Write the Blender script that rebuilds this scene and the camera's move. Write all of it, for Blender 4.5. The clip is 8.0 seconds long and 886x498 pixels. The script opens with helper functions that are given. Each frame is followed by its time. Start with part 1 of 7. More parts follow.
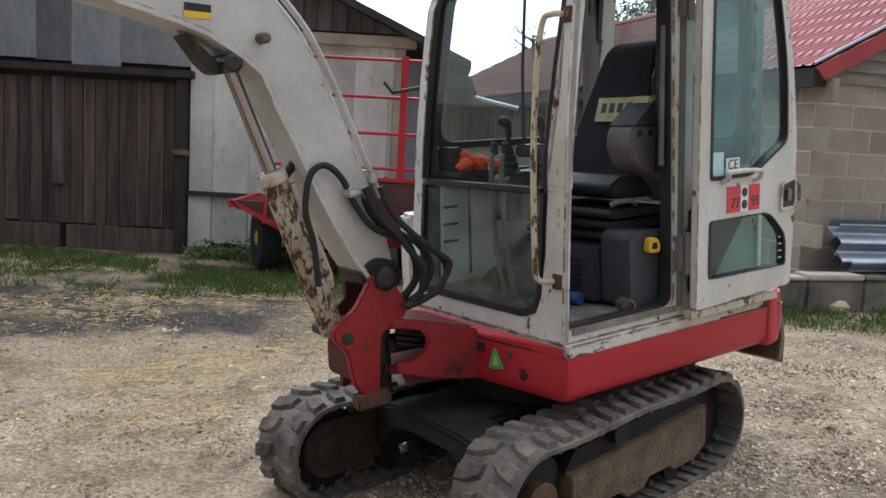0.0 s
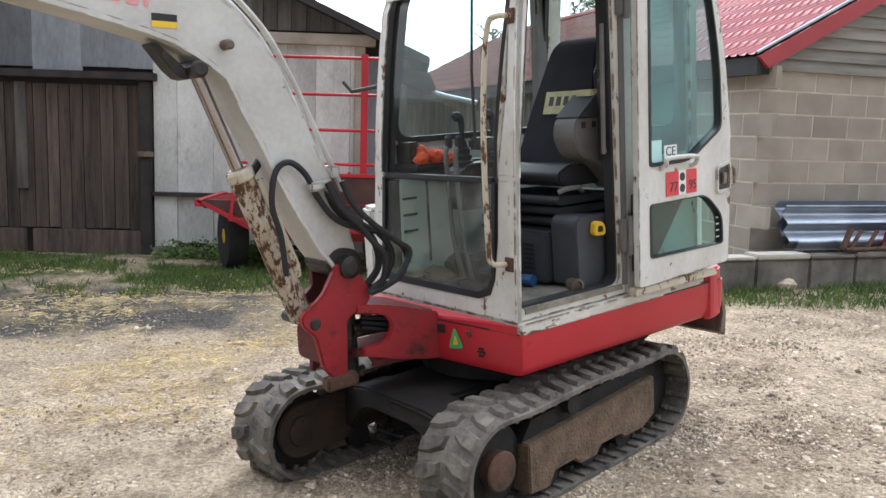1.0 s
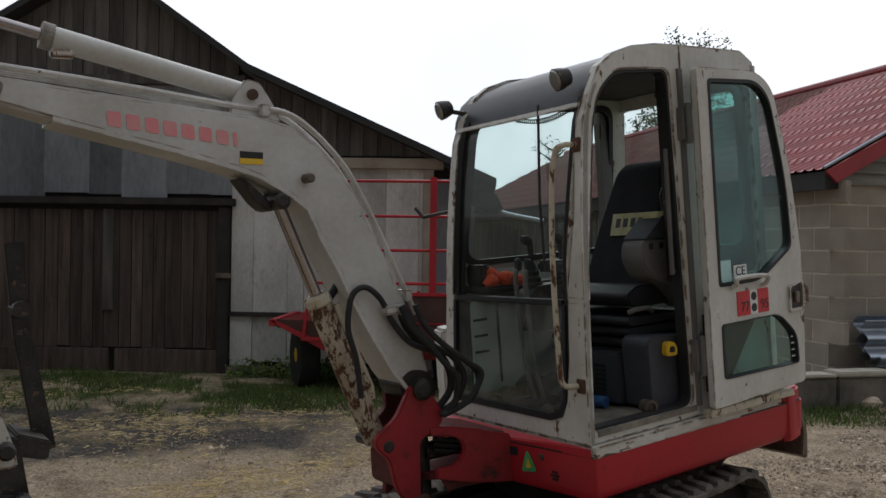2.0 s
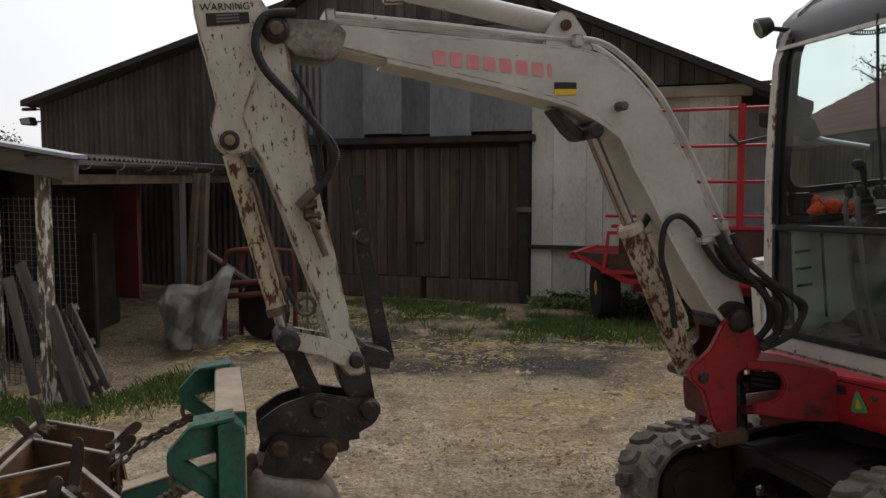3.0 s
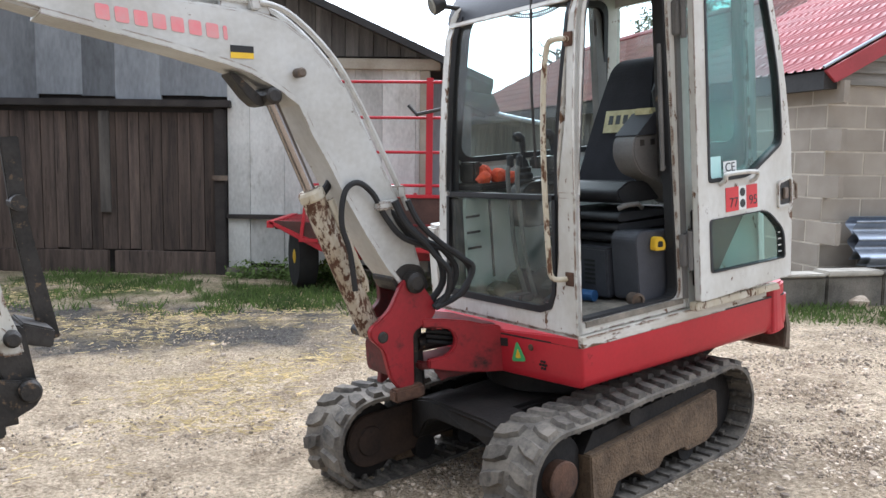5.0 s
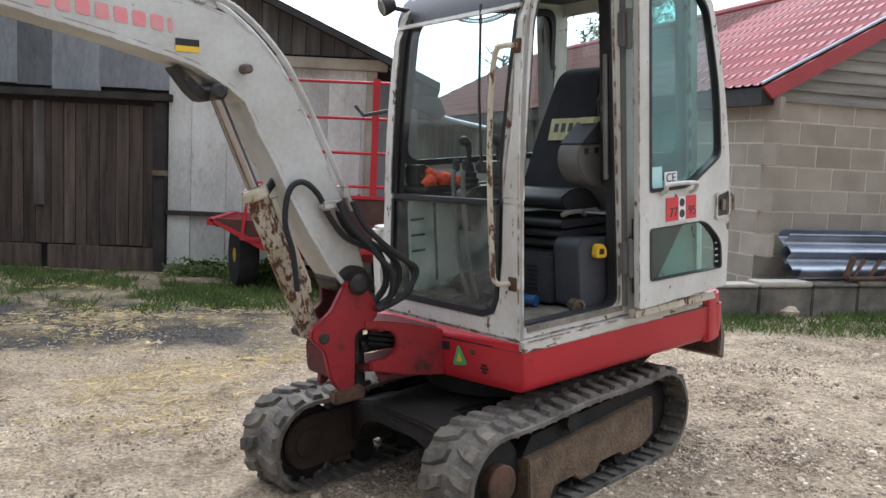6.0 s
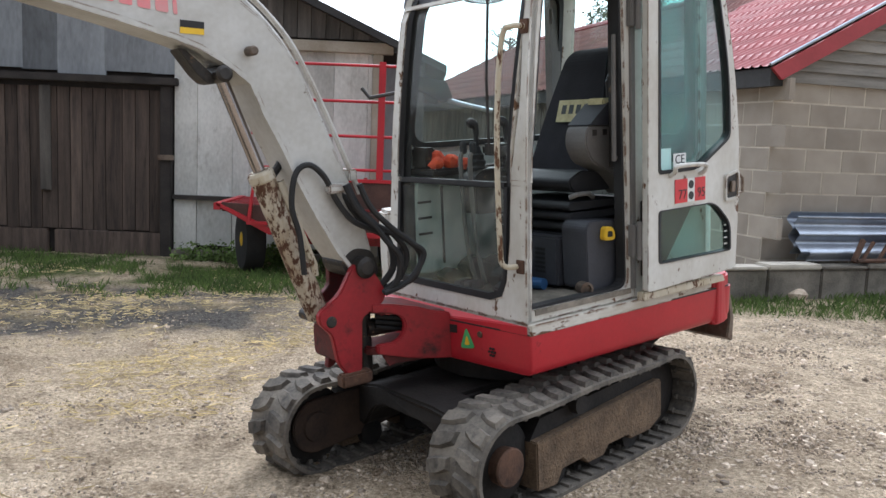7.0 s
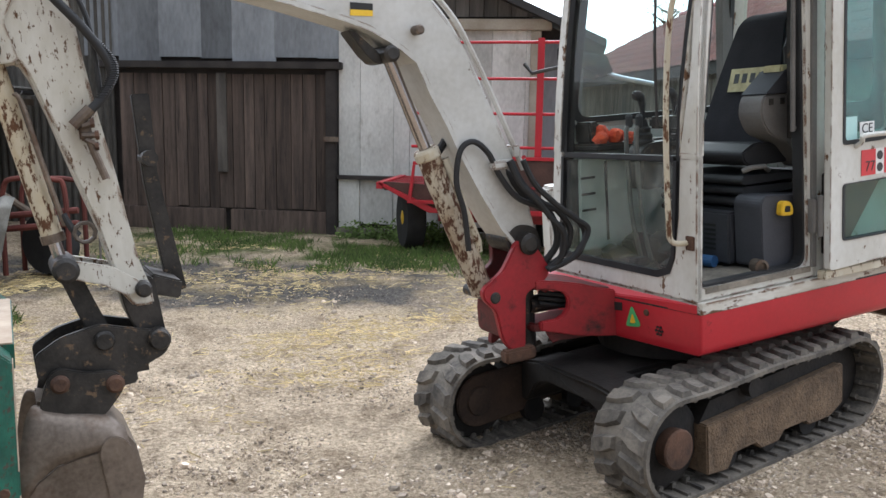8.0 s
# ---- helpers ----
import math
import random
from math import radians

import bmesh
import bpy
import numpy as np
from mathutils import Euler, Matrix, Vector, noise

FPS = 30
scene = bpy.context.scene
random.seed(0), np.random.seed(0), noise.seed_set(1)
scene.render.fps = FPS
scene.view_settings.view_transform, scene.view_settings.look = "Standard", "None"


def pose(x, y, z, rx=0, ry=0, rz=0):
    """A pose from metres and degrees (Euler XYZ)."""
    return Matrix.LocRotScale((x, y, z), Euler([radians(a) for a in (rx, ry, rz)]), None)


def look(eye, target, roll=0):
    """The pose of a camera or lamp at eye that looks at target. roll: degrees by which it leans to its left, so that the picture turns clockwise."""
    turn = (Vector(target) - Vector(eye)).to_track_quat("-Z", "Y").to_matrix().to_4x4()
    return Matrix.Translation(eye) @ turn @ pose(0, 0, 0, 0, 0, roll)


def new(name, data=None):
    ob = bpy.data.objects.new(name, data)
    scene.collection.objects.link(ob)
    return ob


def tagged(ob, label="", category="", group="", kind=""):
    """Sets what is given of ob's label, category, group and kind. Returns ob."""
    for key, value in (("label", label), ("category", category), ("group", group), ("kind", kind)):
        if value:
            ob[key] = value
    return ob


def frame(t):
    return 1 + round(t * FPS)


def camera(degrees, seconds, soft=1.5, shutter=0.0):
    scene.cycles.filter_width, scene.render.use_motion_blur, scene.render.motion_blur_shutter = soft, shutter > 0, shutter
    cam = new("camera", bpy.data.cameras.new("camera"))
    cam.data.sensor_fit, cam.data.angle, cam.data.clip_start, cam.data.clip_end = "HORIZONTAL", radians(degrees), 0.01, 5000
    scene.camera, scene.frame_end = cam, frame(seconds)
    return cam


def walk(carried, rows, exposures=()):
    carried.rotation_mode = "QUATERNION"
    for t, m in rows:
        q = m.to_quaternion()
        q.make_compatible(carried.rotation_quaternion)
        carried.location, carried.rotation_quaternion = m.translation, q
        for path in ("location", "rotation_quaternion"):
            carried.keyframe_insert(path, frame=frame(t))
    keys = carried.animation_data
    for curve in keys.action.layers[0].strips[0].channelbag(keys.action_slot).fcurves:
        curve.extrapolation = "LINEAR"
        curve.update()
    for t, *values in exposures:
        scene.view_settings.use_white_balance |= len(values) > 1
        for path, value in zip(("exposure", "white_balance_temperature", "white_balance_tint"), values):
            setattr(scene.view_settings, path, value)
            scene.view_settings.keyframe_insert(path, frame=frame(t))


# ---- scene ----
cam = camera(54.6, 8.0, 1.5, 0.0)
PATH = [
    (0, (-0.017, 0.069, 1.5), (-0.004, 2.053, 1.248), 3.2),
    (0.2, (0.0125, 0.0058, 1.5085), (0.0083, 1.9886, 1.2468), 2.72),
    (0.5, (0.035, -0.077, 1.515), (0.076, 1.898, 1.2), 2.0),
    (0.8, (0.0233, -0.1362, 1.5085), (0.0923, 1.8362, 1.1846), 1.82),
    (1, (0.017, -0.171, 1.505), (0.105, 1.809, 1.243), 1.7),
    (1.2, (0.017, -0.206, 1.528), (0.133, 1.783, 1.355), 1.7),
    (2.3, (-0.023, -0.265, 1.543), (-0.282, 1.718, 1.554), 0.2),
    (2.5, (-0.038, -0.282, 1.54), (-0.454, 1.674, 1.528), -0.3),
    (3, (-0.079, -0.313, 1.514), (-0.804, 1.544, 1.362), -0.1),
    (3.2, (-0.1023, -0.3176, 1.5023), (-0.9094, 1.4992, 1.2837), 0.3),
    (3.5, (-0.123, -0.322, 1.491), (-1.008, 1.447, 1.2), 0.9),
    (3.7, (-0.1223, -0.327, 1.4886), (-1.0081, 1.4383, 1.1741), 1.02),
    (4, (-0.112, -0.332, 1.488), (-0.887, 1.485, 1.177), 1.2),
    (4.2, (-0.0877, -0.3248, 1.4891), (-0.7224, 1.5491, 1.1967), 1.08),
    (4.5, (-0.031, -0.309, 1.492), (-0.418, 1.635, 1.231), 0.9),
    (4.7, (0.0019, -0.3066, 1.4929), (-0.2301, 1.6651, 1.2509), 0.86),
    (5, (0.03, -0.306, 1.5), (-0.037, 1.681, 1.283), 0.8),
    (5.2, (0.033, -0.309, 1.508), (0.032, 1.682, 1.312), 0.9),
    (6.5, (0.015, -0.294, 1.493), (0.089, 1.692, 1.27), 2.8),
    (7, (0.018, -0.285, 1.492), (0.072, 1.699, 1.248), 2.4),
    (7.3, (0.014, -0.2817, 1.4897), (0.0181, 1.7017, 1.2324), 2.1),
    (7.5, (0.007, -0.281, 1.487), (-0.042, 1.701, 1.221), 1.9),
    (7.8, (-0.0087, -0.2823, 1.4818), (-0.1846, 1.6896, 1.1976), 1.36),
    (8, (-0.021, -0.284, 1.478), (-0.323, 1.67, 1.175), 1.0),
]
EXPOSURE = [(0, -0.55, 6050, 11), (0.2, -0.33, 6050, 11), (0.5, -0.17, 6050, 11), (1.0, 0.06, 6000, 11), (1.25, 0.0, 5900, 11), (2.2, -1.9, 6450, 11), (2.7, -1.9, 6600, 11), (3.1, -1.25, 6750, 12), (3.5, -0.36, 6700, 13), (4.0, 0.10, 6050, 12), (4.5, 0.26, 5780, 12), (5.2, 0.09, 5850, 11), (6.3, -0.25, 5930, 11), (7.0, -0.2, 5930, 11), (8.0, -0.02, 5950, 11)]
walk(cam, [(t, look(eye, target, roll)) for t, eye, target, roll in PATH], EXPOSURE)

# ---- world and light ----
# bright overcast, brightest round the veiled sun above the barn
SUNWAY = Vector((0.10, 0.72, 0.69)).normalized()
world = bpy.data.worlds.new("overcast")
scene.world = world
world.use_nodes = True
wn, wl = world.node_tree.nodes, world.node_tree.links
wn.clear()
sky = wn.new("ShaderNodeTexSky")
sky.sky_type = "NISHITA"
sky.sun_disc = False
sky.sun_elevation, sky.sun_rotation = math.asin(SUNWAY.z), math.atan2(SUNWAY.x, SUNWAY.y)
wtc = wn.new("ShaderNodeTexCoord")
wno = wn.new("ShaderNodeTexNoise")
wno.inputs["Scale"].default_value, wno.inputs["Detail"].default_value = 2.2, 5.0
wra = wn.new("ShaderNodeValToRGB")
wra.color_ramp.elements[0].position, wra.color_ramp.elements[0].color = 0.3, (0.80, 0.86, 0.94, 1)
wra.color_ramp.elements[1].position, wra.color_ramp.elements[1].color = 0.7, (1.0, 1.0, 1.0, 1)
wdt = wn.new("ShaderNodeVectorMath")
wdt.operation = "DOT_PRODUCT"
wdt.inputs[1].default_value = SUNWAY
wgl = wn.new("ShaderNodeMapRange")
wgl.interpolation_type = "SMOOTHSTEP"
for key, value in (("From Min", -0.35), ("From Max", 1.0), ("To Min", 5.5), ("To Max", 44.0)):
    wgl.inputs[key].default_value = value
wsc = wn.new("ShaderNodeVectorMath")
wsc.operation = "SCALE"
wmx = wn.new("ShaderNodeMix")
wmx.data_type = "RGBA"
wmx.inputs[0].default_value = 0.88
wbg = wn.new("ShaderNodeBackground")
wbg.inputs["Strength"].default_value = 0.1
wou = wn.new("ShaderNodeOutputWorld")
wl.new(wtc.outputs["Generated"], wno.inputs["Vector"])
wl.new(wtc.outputs["Generated"], wdt.inputs[0])
wl.new(wdt.outputs["Value"], wgl.inputs["Value"])
wl.new(wno.outputs["Fac"], wra.inputs["Fac"])
wl.new(wra.outputs["Color"], wsc.inputs[0])
wl.new(wgl.outputs["Result"], wsc.inputs["Scale"])
wl.new(sky.outputs["Color"], wmx.inputs[6])
wl.new(wsc.outputs["Vector"], wmx.inputs[7])
wl.new(wmx.outputs[2], wbg.inputs["Color"])
wl.new(wbg.outputs["Background"], wou.inputs["Surface"])
sun = new("sun", bpy.data.lights.new("sun", "SUN"))
sun.data.energy, sun.data.angle, sun.data.color = 1.3, radians(18), (1.0, 0.98, 0.95)
sun.matrix_world = look(SUNWAY * 20, (0, 0, 0))


# ---- materials ----
def mat(name, base, other=None, rough=0.7, metal=0.0, scale=6.0, grain=60.0, bump=0.15, spot=None, spot_at=0.62, spot_scale=14.0, spot_edge=0.04, vary=0.0, stretch=(1, 1, 1), spec=0.4, island=0.0, edge=0.0):
    """Surface with two scales of variation and, where given, chips or stains of a third colour."""
    m = bpy.data.materials.new(name)
    m.use_nodes = True
    n, l = m.node_tree.nodes, m.node_tree.links
    bs = n["Principled BSDF"]
    bs.inputs["Roughness"].default_value, bs.inputs["Metallic"].default_value = rough, metal
    bs.inputs["Specular IOR Level"].default_value = spec
    tc = n.new("ShaderNodeTexCoord")
    mp = n.new("ShaderNodeMapping")
    mp.inputs["Scale"].default_value = stretch
    l.new(tc.outputs["Object"], mp.inputs["Vector"])
    other = other or tuple(c * 0.72 for c in base)
    big, fine = n.new("ShaderNodeTexNoise"), n.new("ShaderNodeTexNoise")
    big.inputs["Scale"].default_value, big.inputs["Detail"].default_value = scale, 6.0
    fine.inputs["Scale"].default_value, fine.inputs["Detail"].default_value = grain, 3.0
    l.new(mp.outputs["Vector"], big.inputs["Vector"])
    l.new(mp.outputs["Vector"], fine.inputs["Vector"])
    if vary:
        oi = n.new("ShaderNodeObjectInfo")
        ad = n.new("ShaderNodeVectorMath")
        ad.operation = "SCALE"
        ad.inputs["Scale"].default_value = 37.0
        av = n.new("ShaderNodeVectorMath")
        l.new(oi.outputs["Random"], ad.inputs[0])
        l.new(mp.outputs["Vector"], av.inputs[0])
        l.new(ad.outputs["Vector"], av.inputs[1])
        l.new(av.outputs["Vector"], big.inputs["Vector"])
    sm = n.new("ShaderNodeMath")
    sm.operation = "MULTIPLY_ADD"
    sm.inputs[1].default_value = 0.35
    l.new(fine.outputs["Fac"], sm.inputs[0])
    l.new(big.outputs["Fac"], sm.inputs[2])
    rp = n.new("ShaderNodeValToRGB")
    rp.color_ramp.elements[0].position, rp.color_ramp.elements[0].color = 0.48, (*other, 1)
    rp.color_ramp.elements[1].position, rp.color_ramp.elements[1].color = 0.86, (*base, 1)
    l.new(sm.outputs[0], rp.inputs["Fac"])
    colour = rp.outputs["Color"]
    if vary or island:
        hs = n.new("ShaderNodeHueSaturation")
        mr = n.new("ShaderNodeMapRange")
        v = vary or island
        mr.inputs["To Min"].default_value, mr.inputs["To Max"].default_value = 1 - v, 1 + v
        if vary:
            l.new(oi.outputs["Random"], mr.inputs["Value"])
        else:
            ge = n.new("ShaderNodeNewGeometry")
            l.new(ge.outputs["Random Per Island"], mr.inputs["Value"])
        l.new(mr.outputs["Result"], hs.inputs["Value"])
        l.new(colour, hs.inputs["Color"])
        colour = hs.outputs["Color"]
    if spot:
        sn = n.new("ShaderNodeTexNoise")
        sn.inputs["Scale"].default_value, sn.inputs["Detail"].default_value, sn.inputs["Roughness"].default_value = spot_scale, 7.0, 0.68
        l.new(mp.outputs["Vector"], sn.inputs["Vector"])
        sr = n.new("ShaderNodeMapRange")
        sr.inputs["From Min"].default_value, sr.inputs["From Max"].default_value = spot_at, spot_at + spot_edge
        l.new(sn.outputs["Fac"], sr.inputs["Value"])
        mx = n.new("ShaderNodeMix")
        mx.data_type = "RGBA"
        l.new(sr.outputs["Result"], mx.inputs[0])
        l.new(colour, mx.inputs[6])
        mx.inputs[7].default_value = (*spot, 1)
        colour = mx.outputs[2]
        rm = n.new("ShaderNodeMapRange")
        rm.inputs["To Min"].default_value, rm.inputs["To Max"].default_value = rough, max(rough, 0.85)
        l.new(sr.outputs["Result"], rm.inputs["Value"])
        l.new(rm.outputs["Result"], bs.inputs["Roughness"])
    if edge:
        be, ge2, dp = n.new("ShaderNodeBevel"), n.new("ShaderNodeNewGeometry"), n.new("ShaderNodeVectorMath")
        be.samples = 4
        be.inputs["Radius"].default_value = edge
        dp.operation = "DOT_PRODUCT"
        l.new(be.outputs["Normal"], dp.inputs[0])
        l.new(ge2.outputs["Normal"], dp.inputs[1])
        worn, patch, both, mixed = n.new("ShaderNodeMapRange"), n.new("ShaderNodeMapRange"), n.new("ShaderNodeMath"), n.new("ShaderNodeMix")
        worn.inputs["From Min"].default_value, worn.inputs["From Max"].default_value, worn.inputs["To Min"].default_value, worn.inputs["To Max"].default_value = 0.86, 0.985, 1.0, 0.0
        en = n.new("ShaderNodeTexNoise")
        en.inputs["Scale"].default_value, en.inputs["Detail"].default_value = 11.0, 8.0
        l.new(tc.outputs["Object"], en.inputs["Vector"])
        patch.inputs["From Min"].default_value, patch.inputs["From Max"].default_value = 0.46, 0.54
        l.new(dp.outputs["Value"], worn.inputs["Value"])
        l.new(en.outputs["Fac"], patch.inputs["Value"])
        both.operation = "MULTIPLY"
        l.new(worn.outputs["Result"], both.inputs[0])
        l.new(patch.outputs["Result"], both.inputs[1])
        mixed.data_type = "RGBA"
        mixed.inputs[7].default_value = (0.13, 0.065, 0.032, 1)
        l.new(both.outputs[0], mixed.inputs[0])
        l.new(colour, mixed.inputs[6])
        colour = mixed.outputs[2]
    l.new(colour, bs.inputs["Base Color"])
    if bump:
        bp = n.new("ShaderNodeBump")
        bp.inputs["Strength"].default_value, bp.inputs["Distance"].default_value = bump, 0.02
        l.new(sm.outputs[0], bp.inputs["Height"])
        l.new(bp.outputs["Normal"], bs.inputs["Normal"])
    return m


def glass(name, tint, gloss=0.03, dust_veil=0.0):
    m = bpy.data.materials.new(name)
    m.use_nodes = True
    n, l = m.node_tree.nodes, m.node_tree.links
    n.remove(n["Principled BSDF"])
    tr, gl, fr, mx = n.new("ShaderNodeBsdfTransparent"), n.new("ShaderNodeBsdfGlossy"), n.new("ShaderNodeFresnel"), n.new("ShaderNodeMixShader")
    tr.inputs["Color"].default_value = (*tint, 1)
    gl.inputs["Roughness"].default_value = gloss
    fr.inputs["IOR"].default_value = 1.45
    cap = n.new("ShaderNodeMath")
    cap.operation = "MINIMUM"
    cap.inputs[1].default_value = 0.055
    l.new(fr.outputs["Fac"], cap.inputs[0])
    l.new(cap.outputs[0], mx.inputs["Fac"])
    l.new(tr.outputs["BSDF"], mx.inputs[1])
    l.new(gl.outputs["BSDF"], mx.inputs[2])
    # patchy pale diffuse layer: dust, plus grey reflections and haze painted in
    df, dn, dr, dm, tc = n.new("ShaderNodeBsdfDiffuse"), n.new("ShaderNodeTexNoise"), n.new("ShaderNodeMapRange"), n.new("ShaderNodeMixShader"), n.new("ShaderNodeTexCoord")
    df.inputs["Color"].default_value = (0.55, 0.52, 0.46, 1)
    dn.inputs["Scale"].default_value, dn.inputs["Detail"].default_value = 7.0, 7.0
    l.new(tc.outputs["Object"], dn.inputs["Vector"])
    dr.inputs["From Min"].default_value, dr.inputs["From Max"].default_value, dr.inputs["To Max"].default_value = 0.3, 0.75, dust_veil
    l.new(dn.outputs["Fac"], dr.inputs["Value"])
    l.new(dr.outputs["Result"], dm.inputs["Fac"])
    l.new(mx.outputs["Shader"], dm.inputs[1])
    l.new(df.outputs["BSDF"], dm.inputs[2])
    l.new(dm.outputs["Shader"], n["Material Output"].inputs["Surface"])
    return m


WHITE = mat("cab_paint", (0.61, 0.60, 0.56), (0.46, 0.435, 0.38), 0.45, 0, 3.4, 40, 0.05, (0.13, 0.07, 0.037), 0.605, 17.0, 0.03, stretch=(1, 1, 0.6), edge=0.012)
SILLWHITE = mat("worn_sill_paint", (0.60, 0.58, 0.53), (0.40, 0.36, 0.29), 0.55, 0, 6.0, 50, 0.08, (0.12, 0.065, 0.035), 0.585, 12.0, 0.05, stretch=(0.5, 1, 1.5), edge=0.014)
BOOM = mat("boom_paint", (0.55, 0.545, 0.52), (0.40, 0.385, 0.35), 0.42, 0, 2.6, 40, 0.04, (0.12, 0.08, 0.05), 0.665, 13.0, 0.02, edge=0.008)
ARM = mat("arm_paint", (0.58, 0.56, 0.505), (0.41, 0.38, 0.315), 0.52, 0, 4.0, 40, 0.08, (0.10, 0.055, 0.03), 0.585, 60.0, 0.03, stretch=(1, 1, 0.4), edge=0.014)
CHIPPED = mat("flaking_paint", (0.55, 0.51, 0.42), (0.45, 0.38, 0.26), 0.65, 0, 6.0, 60, 0.2, (0.10, 0.045, 0.02), 0.535, 34.0, 0.04, stretch=(1, 1, 0.4))
# darkened red: grime, and on the far king post cheek also shade
GRIMESHADERED = mat("grimy_shaded_red_casting", (0.15, 0.018, 0.02), (0.06, 0.02, 0.018), 0.6, 0, 5.0, 50, 0.15, (0.04, 0.03, 0.025), 0.58, 9.0, 0.12)
RED = mat("red_paint", (0.46, 0.020, 0.032), (0.36, 0.017, 0.026), 0.34, 0, 2.5, 50, 0.03, (0.08, 0.022, 0.017), 0.67, 9.0, 0.07)
CYLRUST = mat("rust_flaked_cylinder", (0.50, 0.45, 0.36), (0.28, 0.20, 0.12), 0.75, 0, 9.0, 70, 0.3, (0.085, 0.038, 0.02), 0.485, 40.0, 0.05, stretch=(1, 1, 0.5))
NOSE = mat("grease_stained_paint", (0.30, 0.275, 0.235), (0.06, 0.052, 0.045), 0.6, 0, 7.0, 50, 0.15, (0.035, 0.03, 0.026), 0.56, 7.0, 0.15)
RED_WORN = mat("worn_red_paint", (0.33, 0.017, 0.024), (0.20, 0.014, 0.017), 0.48, 0, 4.0, 50, 0.08, (0.035, 0.02, 0.017), 0.54, 7.0, 0.16)
BLACK = mat("black_steel", (0.045, 0.04, 0.036), (0.014, 0.013, 0.012), 0.5, 0.2, 9.0, 60, 0.25, (0.15, 0.10, 0.062), 0.585, 26.0, 0.08)
RUBBER = mat("black_rubber", (0.022, 0.022, 0.023), (0.013, 0.013, 0.014), 0.62, 0, 8.0, 70, 0.1)
TRACKRUB = mat("dusty_track_rubber", (0.18, 0.157, 0.128), (0.052, 0.047, 0.042), 0.9, 0, 7.0, 60, 0.4, (0.026, 0.024, 0.022), 0.58, 11.0, 0.14, vary=0.25)
MUD = mat("mud_caked_steel", (0.175, 0.118, 0.072), (0.085, 0.058, 0.037), 0.95, 0, 9.0, 90, 1.0, (0.045, 0.033, 0.024), 0.55, 60.0, 0.12)
RUSTPLATE = mat("dark_rusty_plate", (0.075, 0.047, 0.033), (0.03, 0.022, 0.018), 0.75, 0.2, 5.0, 60, 0.25, (0.03, 0.025, 0.022), 0.6, 8.0, 0.15)
DARKFRAME = mat("oily_undercarriage_steel", (0.024, 0.020, 0.017), (0.009, 0.008, 0.0075), 0.8, 0.1, 5.0, 50, 0.3)
CHROME = mat("chrome_rod", (0.40, 0.37, 0.365), (0.30, 0.27, 0.265), 0.2, 1.0, 3.0, 80, 0.02)
STEEL = mat("worn_steel", (0.235, 0.185, 0.145), (0.075, 0.057, 0.045), 0.5, 0.5, 4.0, 50, 0.2, (0.10, 0.048, 0.026), 0.53, 7.0, 0.15)
BUCKETSTEEL = mat("scoured_bucket_steel", (0.25, 0.205, 0.17), (0.10, 0.078, 0.06), 0.45, 0.5, 3.0, 60, 0.12, (0.12, 0.065, 0.037), 0.57, 5.0, 0.2)
RUSTPIN = mat("rusty_pin", (0.14, 0.075, 0.048), (0.06, 0.036, 0.026), 0.8, 0.3, 12.0, 80, 0.3)
SEATCLOTH = mat("seat_cloth", (0.020, 0.020, 0.026), (0.012, 0.012, 0.015), 0.9, 0, 8.0, 120, 0.2)
VINYL = mat("black_vinyl", (0.026, 0.026, 0.029), (0.016, 0.016, 0.018), 0.62, 0, 8.0, 80, 0.12)
CONSOLE = mat("grey_console_plastic", (0.165, 0.155, 0.145), (0.11, 0.104, 0.097), 0.6, 0, 4.0, 90, 0.06, (0.085, 0.077, 0.07), 0.64, 6.0, 0.2)
BOXPLASTIC = mat("charcoal_box_plastic", (0.058, 0.060, 0.070), (0.038, 0.039, 0.046), 0.6, 0, 5.0, 90, 0.08, (0.16, 0.15, 0.13), 0.70, 7.0, 0.15)
CABINSIDE = mat("pale_inner_panel", (0.70, 0.73, 0.69), (0.58, 0.61, 0.57), 0.55, 0, 3.0, 60, 0.05)
ROOFDARK = mat("cab_roof_paint", (0.045, 0.047, 0.052), (0.03, 0.031, 0.035), 0.36, 0, 3.0, 60, 0.04)
FLOORMAT = mat("dirty_cab_floor", (0.27, 0.235, 0.19), (0.13, 0.115, 0.095), 0.9, 0, 10.0, 80, 0.25)
YELLOW = mat("yellow_plastic", (0.75, 0.48, 0.03), (0.62, 0.38, 0.02), 0.5, 0, 6.0, 60, 0.03)
ORANGE = mat("orange_glove_fabric", (0.72, 0.10, 0.03), (0.45, 0.05, 0.02), 0.9, 0, 25.0, 120, 0.4)
PALETAPE = mat("worn_tape", (0.62, 0.58, 0.34), (0.45, 0.40, 0.22), 0.7, 0, 16.0, 70, 0.1)
GREENPAINT = mat("worn_green_paint", (0.009, 0.098, 0.062), (0.005, 0.048, 0.032), 0.5, 0, 14.0, 60, 0.2, (0.055, 0.042, 0.03), 0.56, 55.0, 0.05)
BAREEDGE = mat("scuffed_bare_steel", (0.45, 0.36, 0.27), (0.32, 0.24, 0.17), 0.7, 0.1, 7.0, 60, 0.1)
HARROW = mat("rusty_harrow_plate", (0.14, 0.072, 0.038), (0.058, 0.034, 0.022), 0.68, 0.1, 5.0, 60, 0.25, (0.40, 0.19, 0.035), 0.545, 5.0, 0.14, vary=0.2)
TINE = mat("dull_tine_steel", (0.13, 0.105, 0.085), (0.055, 0.045, 0.037), 0.5, 0.5, 8.0, 60, 0.15)
